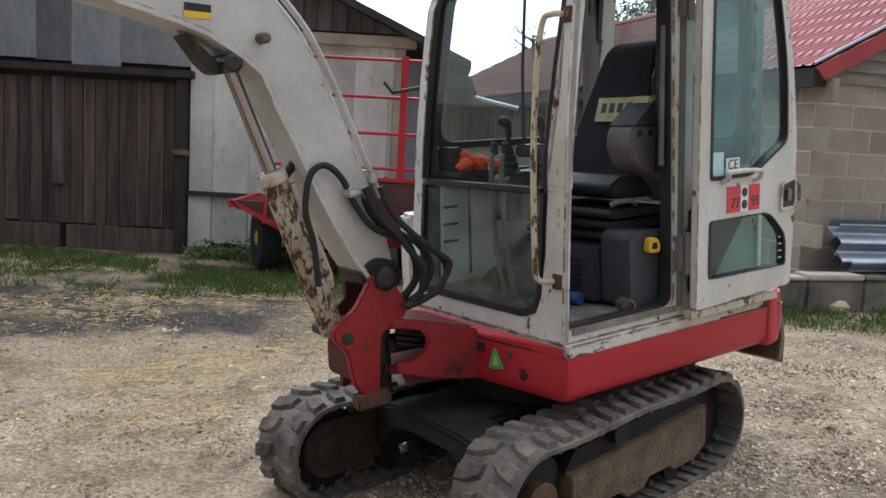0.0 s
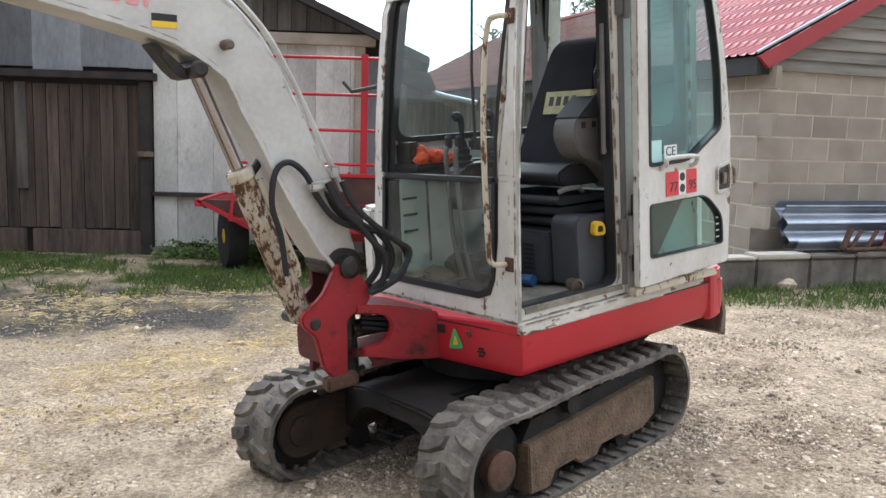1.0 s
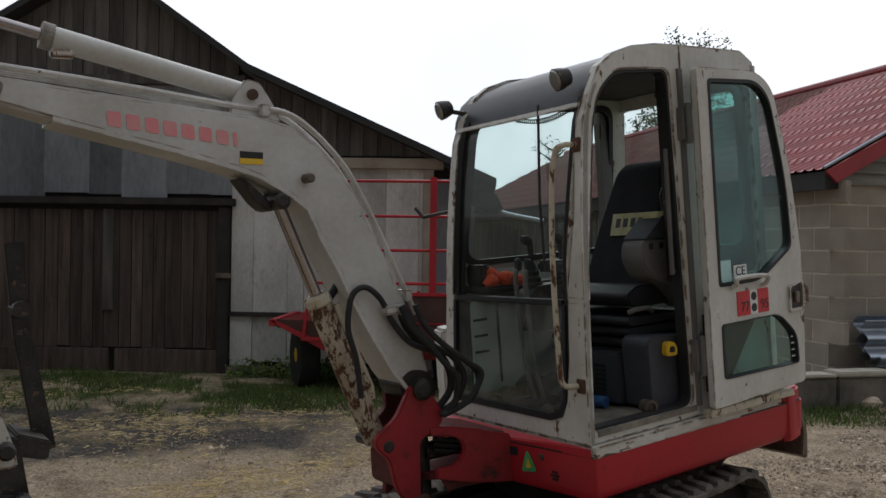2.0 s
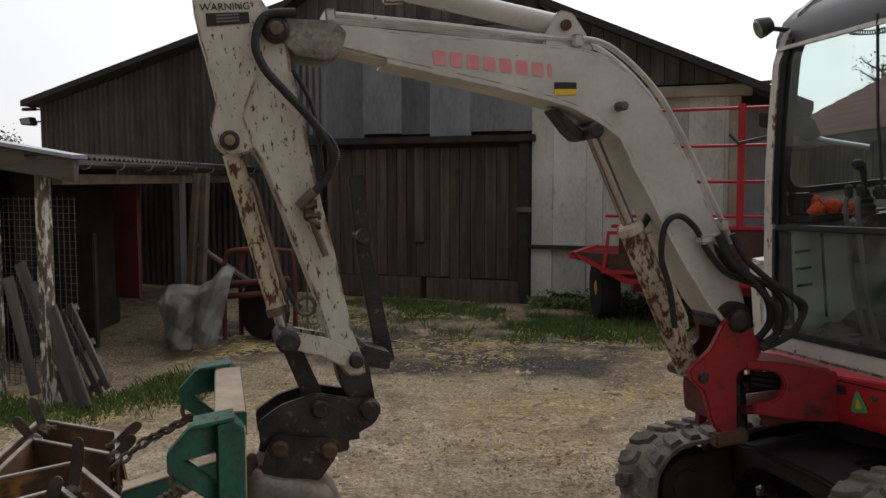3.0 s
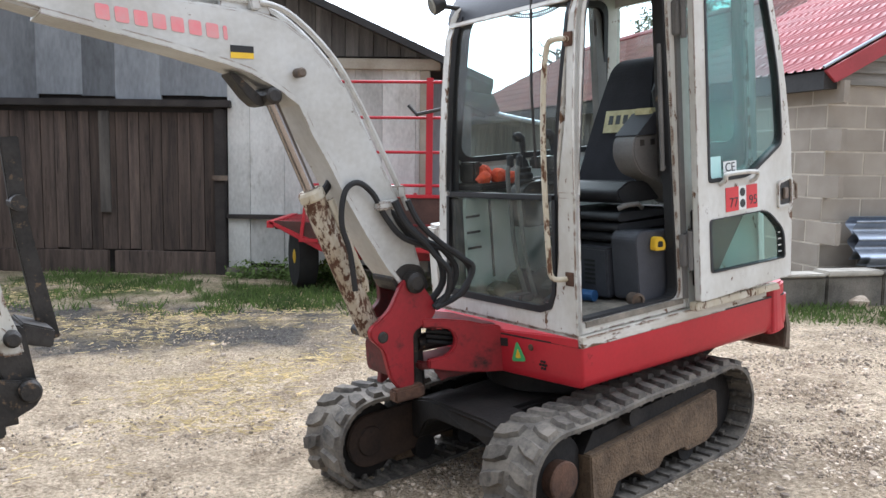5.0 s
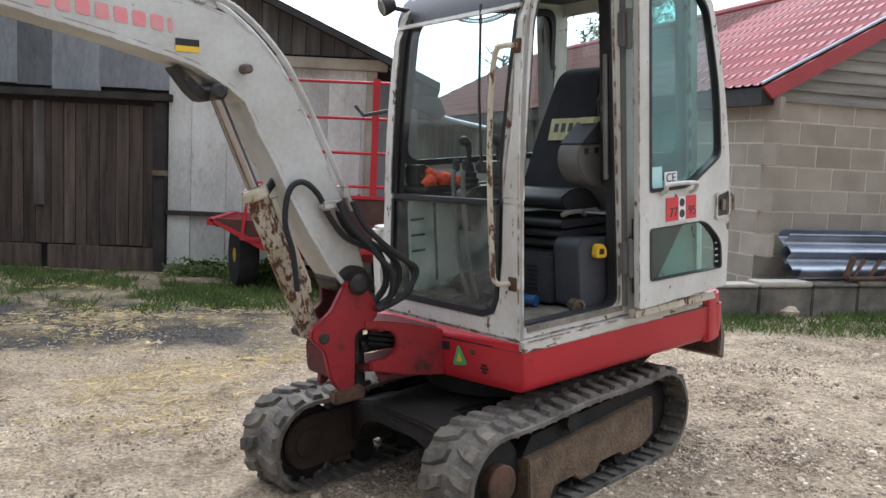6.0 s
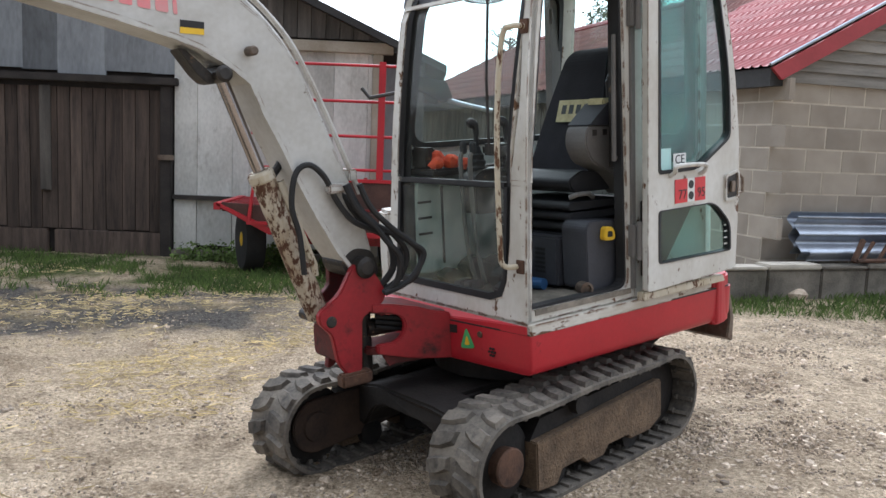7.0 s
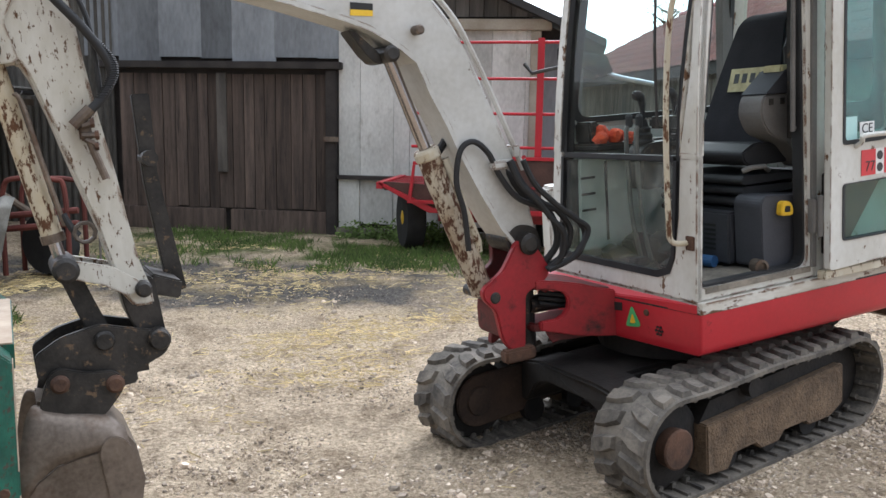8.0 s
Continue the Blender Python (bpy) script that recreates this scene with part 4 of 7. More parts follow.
# ---- trailer ----
def make_trailer():
    t = tagged(new("farm_trailer"), "red flatbed farm trailer with a tall hay ladder", "trailer")
    t.location = (0, 9.0, 0.0)
    part("deck", Geo().box((-2.05, -0.35, 0.70), (0.3, 0.75, 0.75)), DECK, t, "worn timber deck boards", 0.006)
    for k in range(6):
        y = -0.35 + k * 0.19
        part("deck_slat", Geo().box((-2.08, y, 0.755), (0.3, y + 0.09, 0.775)), RED_WORN, t)
    part("side_beam", Geo().prism([(-2.1, 0.765), (-1.55, 0.48), (0.3, 0.48), (0.3, 0.535), (-1.5, 0.535), (-2.1, 0.80)], lambda a, b, s: (a, (-0.42, -0.34)[s], b)), RED, t, "", 0.008)
    part("side_beam", Geo().box((-2.08, 0.75, 0.6), (0.3, 0.83, 0.78)), RED, t)
    part("end_beam", Geo().box((-2.12, -0.42, 0.72), (-2.05, 0.83, 0.79)), RED, t)
    part("side_boarding", Geo().prism([(-2.06, 0.775), (-1.5, 0.53), (0.3, 0.53), (0.3, 0.695), (-2.04, 0.795)], lambda a, b, s: (a, (-0.39, -0.352)[s], b)), DECK, t, "worn brown side boarding")
    part("chassis", Geo().box((-1.5, -0.1, 0.36), (0.3, 0.1, 0.5)), RED_WORN, t)
    part("corner_frame", Geo().plate([(-1.78, 0.58), (-1.35, 0.58), (-1.35, 1.02), (-1.72, 1.02)], [[(-1.74, 0.615), (-1.38, 0.615), (-1.38, 0.985), (-1.70, 0.985)]], xz(-0.44, -0.40)), RED, t)
    part("headboard", Geo().box((-1.62, -0.33, 0.70), (0.28, -0.29, 1.05)), DECK, t, "dark brown boarded panel", 0.008)
    part("headboard_rail", Geo().box((-1.70, -0.34, 1.05), (0.28, -0.27, 1.085)), RED, t, "", 0.005)
    part("headboard_post", Geo().box((-1.06, -0.36, 0.55), (-1.01, -0.331, 1.30)), RED, t, "", 0.005)
    part("ladder_post", Geo().box((-0.47, -0.26, 0.5), (-0.40, -0.19, 2.30)), RED, t, "", 0.006)
    part("ladder_post", Geo().box((-0.60, -0.24, 0.5), (-0.56, -0.20, 1.1)), RED, t, "", 0.006)
    for z in (2.26, 1.89, 1.53, 1.18):
        part("rail", Geo().rod((-1.78, -0.225, z - 0.01), (-0.08, -0.225, z), 0.016, 8), RED, t)
    part("rail", Geo().box((-1.35, -0.25, 0.93), (-0.02, -0.2, 0.97)), RED_WORN, t)
    w = part("wheel", Geo().lathe([(-0.10, 0.2), (-0.105, 0.33), (-0.06, 0.365), (0.06, 0.365), (0.105, 0.33), (0.10, 0.2)], (-1.86, 0.2, 0.355), (0.92, 0.39, 0), 32), TYRE, t, "black worn tyre", smooth=True)
    part("rim", Geo().lathe([(-0.112, 0.03), (-0.10, 0.08), (-0.085, 0.19), (-0.10, 0.205), (0.085, 0.2), (0.1, 0.02)], (-1.86, 0.2, 0.355), (0.92, 0.39, 0), 24), YELLOW, w, "yellow wheel rim")
    w = part("wheel", Geo().lathe([(-0.10, 0.2), (-0.105, 0.33), (-0.06, 0.365), (0.06, 0.365), (0.105, 0.33), (0.10, 0.2)], (-0.3, 0.6, 0.355), (0.965, 0.26, 0), 32), TYRE, t, "black worn tyre", smooth=True)


make_trailer()


# ---- lean-to shed ----
def make_shed():
    sh = setting("shed", "low brown timber lean-to shed with an iron roof", "shed")
    part("roof", Geo().add([(-9.5, 4.47, 1.93), (-4.80, 4.47, 1.655), (-6.95, 10.0, 1.70), (-9.5, 10.0, 1.93), (-9.5, 4.47, 1.96), (-4.80, 4.47, 1.69), (-6.95, 10.0, 1.74), (-9.5, 10.0, 1.96)], [(0, 1, 2, 3), (4, 7, 6, 5), (0, 4, 5, 1), (1, 5, 6, 2), (2, 6, 7, 3), (3, 7, 4, 0)]), DARKIRON, sh, "dark weathered sheet roof")
    part("fascia", Geo().prism([(-9.5, 2.17), (-4.72, 1.53), (-4.72, 1.69), (-9.5, 2.41)], xz(4.40, 4.46)), FASCIA, sh, "weathered olive-brown fascia board", 0.006)
    part("verge_strip", Geo().prism([(-9.5, 2.415), (-4.70, 1.693), (-4.70, 1.72), (-9.5, 2.45)], xz(4.37, 4.52)), GALV, sh, "pale metal verge strip")
    g = Geo()
    a, b = Vector((-4.90, 4.44, 1.715)), Vector((-6.95, 9.98, 1.75))
    steps = 420
    out = Vector((0.94, 0.34, 0)) * 0.06
    for i in range(steps + 1):
        p = a.lerp(b, i / steps) + Vector((0, 0, 0.012 * math.cos(i * 0.9)))
        for q in (p - out * 4, p + out, p + out - Vector((0, 0, 0.012)), p - out * 4 - Vector((0, 0, 0.012))):
            g.v.append(tuple(q))
    g.f = [(i * 4 + k, i * 4 + (k + 1) % 4, i * 4 + 4 + (k + 1) % 4, i * 4 + 4 + k) for i in range(steps) for k in range(4)]
    part("eave_sheet", g, DARKIRON, sh, "dark corrugated eave")
    half = [(0.045 * math.cos(q), 0.045 * math.sin(q)) for q in [math.pi + k * math.pi / 8 for k in range(9)]]
    part("gutter", Geo().prism(half + [(0.037, 0.0), (0.0, -0.034), (-0.037, 0.0)], lambda a_, b_, s_: ((-4.86, -6.91)[s_] + a_, (4.47, 10.0)[s_] + 0.35 * a_, 1.675 + 0.035 * s_ + b_)), ROOFEDGE, sh, "dark half-round gutter")
    for k in range(9):
        q = Vector((-4.86, 4.47, 1.675)).lerp(Vector((-6.91, 10.0, 1.71)), (k + 0.5) / 9)
        part("gutter_bracket", Geo().tube([q + Vector((0.048 * math.cos(w), 0.017 * math.cos(w), 0.05 * math.sin(w))) for w in [math.pi + j * math.pi / 6 for j in range(7)]], 0.006, 5), GALV, sh)
    part("eave_beam", Geo().tube([(-4.97, 4.5, 1.55), (-7.02, 9.98, 1.58)], 0.055, 4), SHEDWOOD, sh)
    for x, y in ((-5.76, 4.62), (-5.11, 4.5)):
        part("post", Geo().box((x - 0.045, y - 0.04, -0.2), (x + 0.045, y + 0.04, 1.62)), POSTWOOD, sh, "post with flaking white paint", 0.006)
    part("post", Geo().box((-5.95, 7.0, -0.1), (-5.87, 7.1, 1.6)), GABLEWOOD, sh)
    part("back_wall", Geo().add([(-6.6, 5.6, -0.2), (-7.05, 7.4, -0.2), (-7.1, 7.4, -0.2), (-6.65, 5.6, -0.2), (-6.6, 5.6, 1.75), (-7.05, 7.4, 1.75), (-7.1, 7.4, 1.75), (-6.65, 5.6, 1.75)], [(0, 1, 5, 4), (1, 2, 6, 5), (2, 3, 7, 6), (3, 0, 4, 7), (4, 5, 6, 7)]), DARKWOOD, sh)
    part("side_wall", Geo().box((-9.5, 4.6, -0.2), (-9.4, 9.5, 1.95)), DARKWOOD, sh)
    # oxblood sheets at the front
    g = Geo()
    n = 110
    for i in range(n + 1):
        z = -0.05 + 1.78 * i / n
        d = 4.72 + 0.022 * math.cos(i / n * 1.78 / 0.145 * 2 * math.pi)
        for xx in (-9.4, -6.36):
            g.v += [(xx, d, z), (xx, d + 0.02, z)]
    g.f = [q for i in range(n) for q in ((i * 4, i * 4 + 2, i * 4 + 6, i * 4 + 4), (i * 4 + 1, i * 4 + 5, i * 4 + 7, i * 4 + 3))]
    part("front_sheet", g, SHEDRED, sh, "dark red corrugated front sheet")
    part("inner_post", Geo().box((-6.42, 4.70, -0.1), (-6.3, 4.78, 1.7)), DARKWOOD, sh)
    part("red_door", Geo().box((-6.42, 6.65, 0.35), (-6.12, 6.70, 1.6)), REDDOOR, sh, "faded red board door")
    for x0, x1, y in ((-5.62, -5.52, 6.75), (-5.50, -5.46, 6.8)):
        part("timber_prop", Geo().tube([(x0, y, -0.05), (x1, y + 0.1, 1.62)], 0.045, 4), SHEDWOOD, sh, "brown timber prop")
    part("half_door", Geo().box((-6.62, 6.02, -0.05), (-6.1, 6.08, 1.05)), DARKWOOD, sh, "dark closed half door", 0.01)


make_shed()
# wire mesh panel
mesh_panel = tagged(new("wire_mesh_panel"), "rusty square wire mesh panel across the shed opening", "wire mesh")
g = Geo()
for i in range(22):
    x = -6.15 + i * 0.055
    g.rod((x, 4.68, -0.05), (x, 4.68, 1.42), 0.0025, 4)
for j in range(28):
    z = -0.03 + j * 0.053
    g.rod((-6.15, 4.684, z), (-4.98, 4.684, z), 0.0025, 4)
part("mesh", g, WIRE, mesh_panel)
for k, (x0, x1, zt) in enumerate(((-5.60, -5.36, 0.80), (-5.42, -4.98, 0.92), (-5.24, -4.86, 0.78), (-5.02, -4.72, 0.62))):
    pl = part("leaning_plank", Geo().box((-0.05, -0.015, 0), (0.05, 0.015, math.hypot(x1 - x0, zt + 0.1))), GABLEWOOD, None, "", 0.004)
    pl.matrix_world = Matrix.Translation((x1, 4.6 - 0.05 * k, -0.1)) @ Matrix.Rotation(-math.atan2(x1 - x0, zt + 0.1), 4, "Y")
    tagged(pl, "old grey plank leaning against the shed post", "plank", "leaning planks")
pallet = tagged(new("pallet"), "weathered dark pallet leaning by the shed", "pallet")
pallet.matrix_world = Matrix.Translation((-4.90, 4.75, -0.1)) @ Matrix.Rotation(radians(-30), 4, "Y")
for k in range(4):
    part("slat", Geo().box((-0.2 + k * 0.1, -0.01, 0), (-0.14 + k * 0.1, 0.01, 0.72)), GABLEWOOD, pallet)
for z in (0.05, 0.36, 0.66):
    part("bearer", Geo().box((-0.2, 0.01, z), (0.16, 0.05, z + 0.05)), GABLEWOOD, pallet)
for x0, x1, y, z, r in ((-6.9, -5.95, 4.45, 0.02, 2), (-7.2, -6.05, 4.5, -0.06, -2), (-6.25, -5.62, 4.38, -0.12, 3)):
    sl = part("timber_sleeper", Geo().box((x0, y - 0.11, z), (x1, y + 0.11, z + 0.11)), SHEDWOOD, None, "", 0.02)
    tagged(sl, "weathered timber sleeper lying by the shed", "timber", "sleepers")


def make_tarp():
    """Stiff sheet hung over gear: a low lobe and a taller one, sharp creases between."""
    def curve(pts, t):
        for (a, p), (b, q) in zip(pts, pts[1:]):
            if a <= t <= b:
                k = (t - a) / (b - a)
                return p + (q - p) * k * k * (3 - 2 * k)
        return pts[-1][1]
    top_z = [(0, 0.45), (0.1, 0.54), (0.35, 0.55), (0.5, 0.53), (0.62, 0.57), (0.88, 0.72), (1, 0.70)]
    g = Geo()
    n, m = 80, 50
    for i in range(n + 1):
        u = i / n
        for j in range(m + 1):
            v = j / m
            x = (-0.36 + 0.70 * u) * (1 - v) + (-0.27 + 0.44 * u) * v
            z = curve(top_z, u) * (1 - v) + (-0.03 + 0.03 * noise.noise((u * 4, 2, 1))) * v
            lobe = abs(math.sin(math.pi * u * 2)) if u < 0.5 else abs(math.sin(math.pi * (u - 0.5) * 2)) * 1.2
            d = 0.07 * lobe * math.sin(min(1.0, v * 1.4) * 1.57) + 0.10 * v - 0.22 * max(0.0, 1 - v / 0.12) ** 2
            # flat facets between sharp creases
            d += 0.11 * abs((u * 2.2 + v * 0.7 + 0.1) % 1.0 - 0.5) + 0.09 * abs((u * 1.3 - v * 1.7 + 2.3) % 1.0 - 0.5) + 0.05 * abs((u * 3.1 + v * 2.6) % 1.0 - 0.5)
            d += 0.02 * noise.noise((u * 4, v * 3, 8))
            z += 0.015 * noise.noise((u * 6, v * 4, 31))
            g.v.append((0.86 * x + 0.51 * d, 0.51 * x - 0.86 * d, z))
    w = m + 1
    g.f = [(i * w + j, i * w + j + 1, (i + 1) * w + j + 1, (i + 1) * w + j) for i in range(n) for j in range(m)]
    ob = part("tarpaulin", g, TARP, None, "", 0, True)
    ob.modifiers.new("thickness", "SOLIDIFY").thickness = 0.006
    ob.location = (-5.22, 6.42, 0.0)
    tagged(ob, "grey stiff tarpaulin draped in folds over farm gear", "tarpaulin")


make_tarp()
gear = tagged(new("old_implement"), "rusty red tubular farm implement beside the tarpaulin", "implement")
gear.location = (-5.13, 6.78, 0.0)
for dy, top in ((0.0, 0.86), (0.28, 0.84)):
    part("bent_tube", Geo().tube(smoothed([(-0.05, dy, -0.03), (-0.05, dy, 0.55), (-0.03, dy, 0.76), (0.06, dy, top), (0.40, dy + 0.1, top), (0.50, dy + 0.12, 0.74), (0.52, dy + 0.12, -0.03)]), 0.024, 8), REDDOOR, gear, "rusty red bent tube", 0, True)
for z in (0.52, 0.40):
    part("bar", Geo().rod((-0.05, 0, z), (0.60, 0.16, z + 0.06), 0.03, 8), REDDOOR, gear)
part("pole", Geo().rod((-0.62, 0.35, 0.86), (0.3, 0.2, 0.42), 0.035, 8), SHEDWOOD, gear, "brown timber pole")
part("pole", Geo().rod((0.72, 0.3, -0.05), (0.60, 0.5, 1.1), 0.012, 6), GREYWOOD, gear)
part("pole", Geo().rod((0.95, 0.3, -0.05), (0.70, 0.5, 1.0), 0.015, 6), GREYWOOD, gear)
w = part("wheel", Geo().lathe([(-0.08, 0.15), (-0.09, 0.28), (0, 0.31), (0.09, 0.28), (0.08, 0.15)], (0.25, 0.25, 0.25), (0.3, 1, 0), 20), TYRE, gear, "flat black tyre", smooth=True)


# ---- harrow on its green frame ----
def chain(name, pts, parent, link=0.045, r=0.007):
    g = Geo()
    pts = [Vector(p) for p in pts]
    seg = []
    for a, b in zip(pts, pts[1:]):
        k = max(1, int((b - a).length / (link * 0.72)))
        seg += [(a.lerp(b, i / k), (b - a).normalized()) for i in range(k)]
    for i, (p, d) in enumerate(seg):
        s = d.orthogonal().normalized()
        u = d.cross(s)
        e = s if i % 2 else u
        g.tube([p + d * (link * 0.5 * math.cos(t)) + e * (link * 0.3 * math.sin(t)) for t in [2 * math.pi * q / 10 for q in range(10)]], r, 6, True)
    return part(name, g, TINE, parent, "rusty chain")


def make_harrow():
    h = tagged(new("chain_harrow"), "folded rusty bladed harrow on a worn green steel linkage frame", "harrow")
    near, far = Vector((-1.475, 1.645, 0)), Vector((-1.90, 2.23, 0))
    away = (far - near).normalized()
    lead = (Vector((-1.65, 1.27, 0)) - Vector((-1.53, 1.63, 0))).normalized()
    for p, z0 in ((near, height(-1.5, 1.6)), (far, height(-2, 2.2))):
        def at(a, b, s, w=0.055, p=p):
            q = p + lead * a + away * (w * (s - 0.5) * 2)
            return (q.x, q.y, b)
        part("post", Geo().prism([(-0.045, z0 - 0.02), (0.045, z0 - 0.02), (0.045, 0.87), (-0.01, 0.87), (-0.045, 0.84)], lambda a, b, s: at(a, b, s, 0.054)), GREENPAINT, h, "", 0.004)
        part("bracket", Geo().plate([(0.0, 0.875), (0.13, 0.875), (0.20, 0.82), (0.20, 0.77), (0.045, 0.635), (0.0, 0.635)], [[(0.05, 0.79), (0.15, 0.79), (0.05, 0.70)]], lambda a, b, s: at(a, b, s, 0.022)), GREENPAINT, h, "", 0.003)
        part("cap", Geo().prism([(-0.01, 0.872), (0.12, 0.878), (0.12, 0.886), (-0.01, 0.882)], lambda a, b, s: at(a, b, s, 0.05)), GREENPAINT, h)
        part("scuffed_edge", Geo().prism([(-0.05, 0.40), (-0.046, 0.40), (-0.046, 0.83), (-0.05, 0.83)], lambda a, b, s: at(a, b, s, 0.03)), BAREEDGE, h)
        part("beam", Geo().prism([(-0.05, 0.468), (0.42, 0.457), (0.42, 0.529), (-0.05, 0.54)], lambda a, b, s: at(a, b, s, 0.04)), GREENPAINT, h, "", 0.004)
        part("beam_edge", Geo().prism([(0.05, 0.542), (0.415, 0.5325), (0.415, 0.5375), (0.05, 0.547)], lambda a, b, s: at(a, b, s, 0.038)), BAREEDGE, h)
        part("bolt", Geo().rod(at(0.0, 0.5, 0, 0.06), at(0.0, 0.5, 1, 0.06), 0.016, 8), RUSTPIN, h)
        ring = Vector(at(0.16, 0.74, 0, 0.0))
        part("ring", Geo().tube([ring + Vector((lead.x * math.cos(t), lead.y * math.cos(t), math.sin(t))) * 0.03 for t in [2 * math.pi * q / 14 for q in range(14)]], 0.008, 6, True), TINE, h)
        way = ((-2.13, 2.25, 0.72), (-2.2, 2.13, 0.58), (-2.28, 2.03, 0.49)) if p is far else ((-1.62, 1.57, 0.72), (-1.70, 1.62, 0.61), (-1.80, 1.69, 0.52), (-1.84, 1.58, 0.49), (-1.87, 1.47, 0.485))
        chain("chain", [ring - Vector((0, 0, 0.03)), *way[1:]], h)
    n = Vector((-away.y, away.x, 0)) * 0.045
    for z0, z1, w, m in ((0.80, 0.866, 1.0, GREENPAINT), (0.867, 0.871, 0.92, BAREEDGE)):
        vs = [q + n * k + Vector((0, 0, z)) for z in (z0, z1) for q, k in ((near + away * 0.06, -w), (near + away * 0.06, w), (far - away * 0.06, w), (far - away * 0.06, -w))]
        part("top_beam", Geo().add(vs, [(0, 3, 2, 1), (4, 5, 6, 7), (0, 1, 5, 4), (1, 2, 6, 5), (2, 3, 7, 6), (3, 0, 4, 7)]), m, h, "scuffed bare top of the cross beam" if m is BAREEDGE else "")
    part("cross_bar", Geo().rod(tuple(near + Vector((0, 0, 0.2))), tuple(far + Vector((0, 0, 0.2))), 0.03, 10), GREENPAINT, h)
    # zigzag plate rows, drawn in the plan at their top edge
    rows = (
        ((-3.08, 2.53), (-2.66, 2.50)), ((-2.67, 1.88), (-2.92, 2.30), (-2.47, 2.26)), ((-2.72, 1.86), (-3.10, 2.50)),
        ((-2.66, 1.87), (-2.53, 2.13), (-1.96, 1.81)), ((-2.46, 1.63), (-2.36, 1.90), (-1.88, 1.65)),
        ((-2.35, 1.50), (-2.26, 1.75), (-1.97, 1.61)), ((-2.30, 1.48), (-1.95, 1.51)), ((-2.21, 1.30), (-1.82, 1.35)), ((-2.66, 2.50), (-2.40, 2.22)),
    )

    def slab(ax, ay, bx, by, half, z0, z1, flare):
        d = Vector((bx - ax, by - ay, 0)).normalized()
        n = Vector((-d.y, d.x, 0)) * half
        e = d * flare
        low = [(ax - e.x - n.x, ay - e.y - n.y, z0), (bx + e.x - n.x, by + e.y - n.y, z0), (bx + e.x + n.x, by + e.y + n.y, z0), (ax - e.x + n.x, ay - e.y + n.y, z0)]
        top = [(ax - n.x, ay - n.y, z1), (bx - n.x, by - n.y, z1), (bx + n.x, by + n.y, z1), (ax + n.x, ay + n.y, z1)]
        return Geo().add(low + top, [(0, 3, 2, 1), (4, 5, 6, 7), (0, 1, 5, 4), (1, 2, 6, 5), (2, 3, 7, 6), (3, 0, 4, 7)])
    for row in rows:
        for (ax, ay), (bx, by) in zip(row, row[1:]):
            part("plate", slab(ax, ay, bx, by, 0.006, 0.27, 0.464, 0.05 if len(row) == 2 else 0.0), HARROW, h)
            part("plate_edge", slab(ax, ay, bx, by, 0.009, 0.4645, 0.472, 0.0), PLATEEDGE, h)
        for px, py in (row[0], row[-1]):
            part("stand", Geo().rod((px, py, height(px, py) - 0.01), (px, py, 0.36), 0.018, 8), TINE, h)
    # flat blunt tines: the hub in the plan, then how far the blade leans and rises
    tines = [(-3.01, 2.45, -0.05, 0.14), (-2.93, 2.32, -0.07, 0.1), (-2.63, 1.84, -0.11, 0.08), (-2.64, 1.83, -0.12, 0.02), (-2.49, 1.66, -0.11, 0.06), (-2.44, 1.6, -0.11, 0.07), (-2.26, 1.43, -0.05, 0.12), (-2.31, 1.4, -0.09, 0.09), (-2.24, 1.3, -0.04, 0.09), (-2.26, 1.74, 0.04, 0.12), (-2.32, 1.91, 0.04, 0.19), (-2.56, 2.38, 0.1, 0.1), (-2.46, 2.27, 0.08, 0.08), (-1.94, 1.81, 0.1, 0.0), (-1.83, 1.66, 0.1, 0.01), (-1.93, 1.51, 0.08, 0.07), (-1.79, 1.35, 0.06, 0.08)]
    across = Vector((0.905, 0.425, 0))
    for k, (px, py, lean_by, rise) in enumerate(tines):
        rr = random.Random(k)
        c = Vector((px, py, 0.455))
        way = across * lean_by + Vector((0, 0, rise)) + Vector((-0.425, 0.905, 0)) * rr.uniform(-0.03, 0.03)
        ln = way.length
        way.normalize()
        face = Vector((0.42, -0.90, 0.15)).normalized()
        side = way.cross(face).normalized()
        face = side.cross(way)
        outline = [(-0.03, 0.015), (0.25 * ln, 0.019), (0.6 * ln, 0.021), (0.85 * ln, 0.020), (0.95 * ln, 0.015), (ln, 0.005)]
        ring = [(a, b) for a, b in outline] + [(a, -b) for a, b in reversed(outline)]
        bow = lambda a: 0.35 * a * a * (1 if k % 2 else -1)
        part("tine", Geo().prism(ring, lambda a, b, s: c + way * a + side * (b + bow(a)) + face * (0.005, -0.005)[s]), TINE, h, "", 0.002)
        part("hub", Geo().lathe([(-0.03, 0.02), (-0.01, 0.03), (0.012, 0.028), (0.02, 0.012)], c, (0.42, -0.9, 0.2), 10), TINE, h)
        g = Geo()
        for q in range(5):
            o = Vector((rr.uniform(-0.03, 0.03), rr.uniform(-0.03, 0.03), rr.uniform(-0.02, 0.012)))
            g.lathe([(-0.012, 0.005), (0, 0.014), (0.012, 0.004)], c + o, (rr.random(), rr.random(), 1), 7)
        part("dirt_clod", g, MUD, h, "dried mud and roots")


make_harrow()


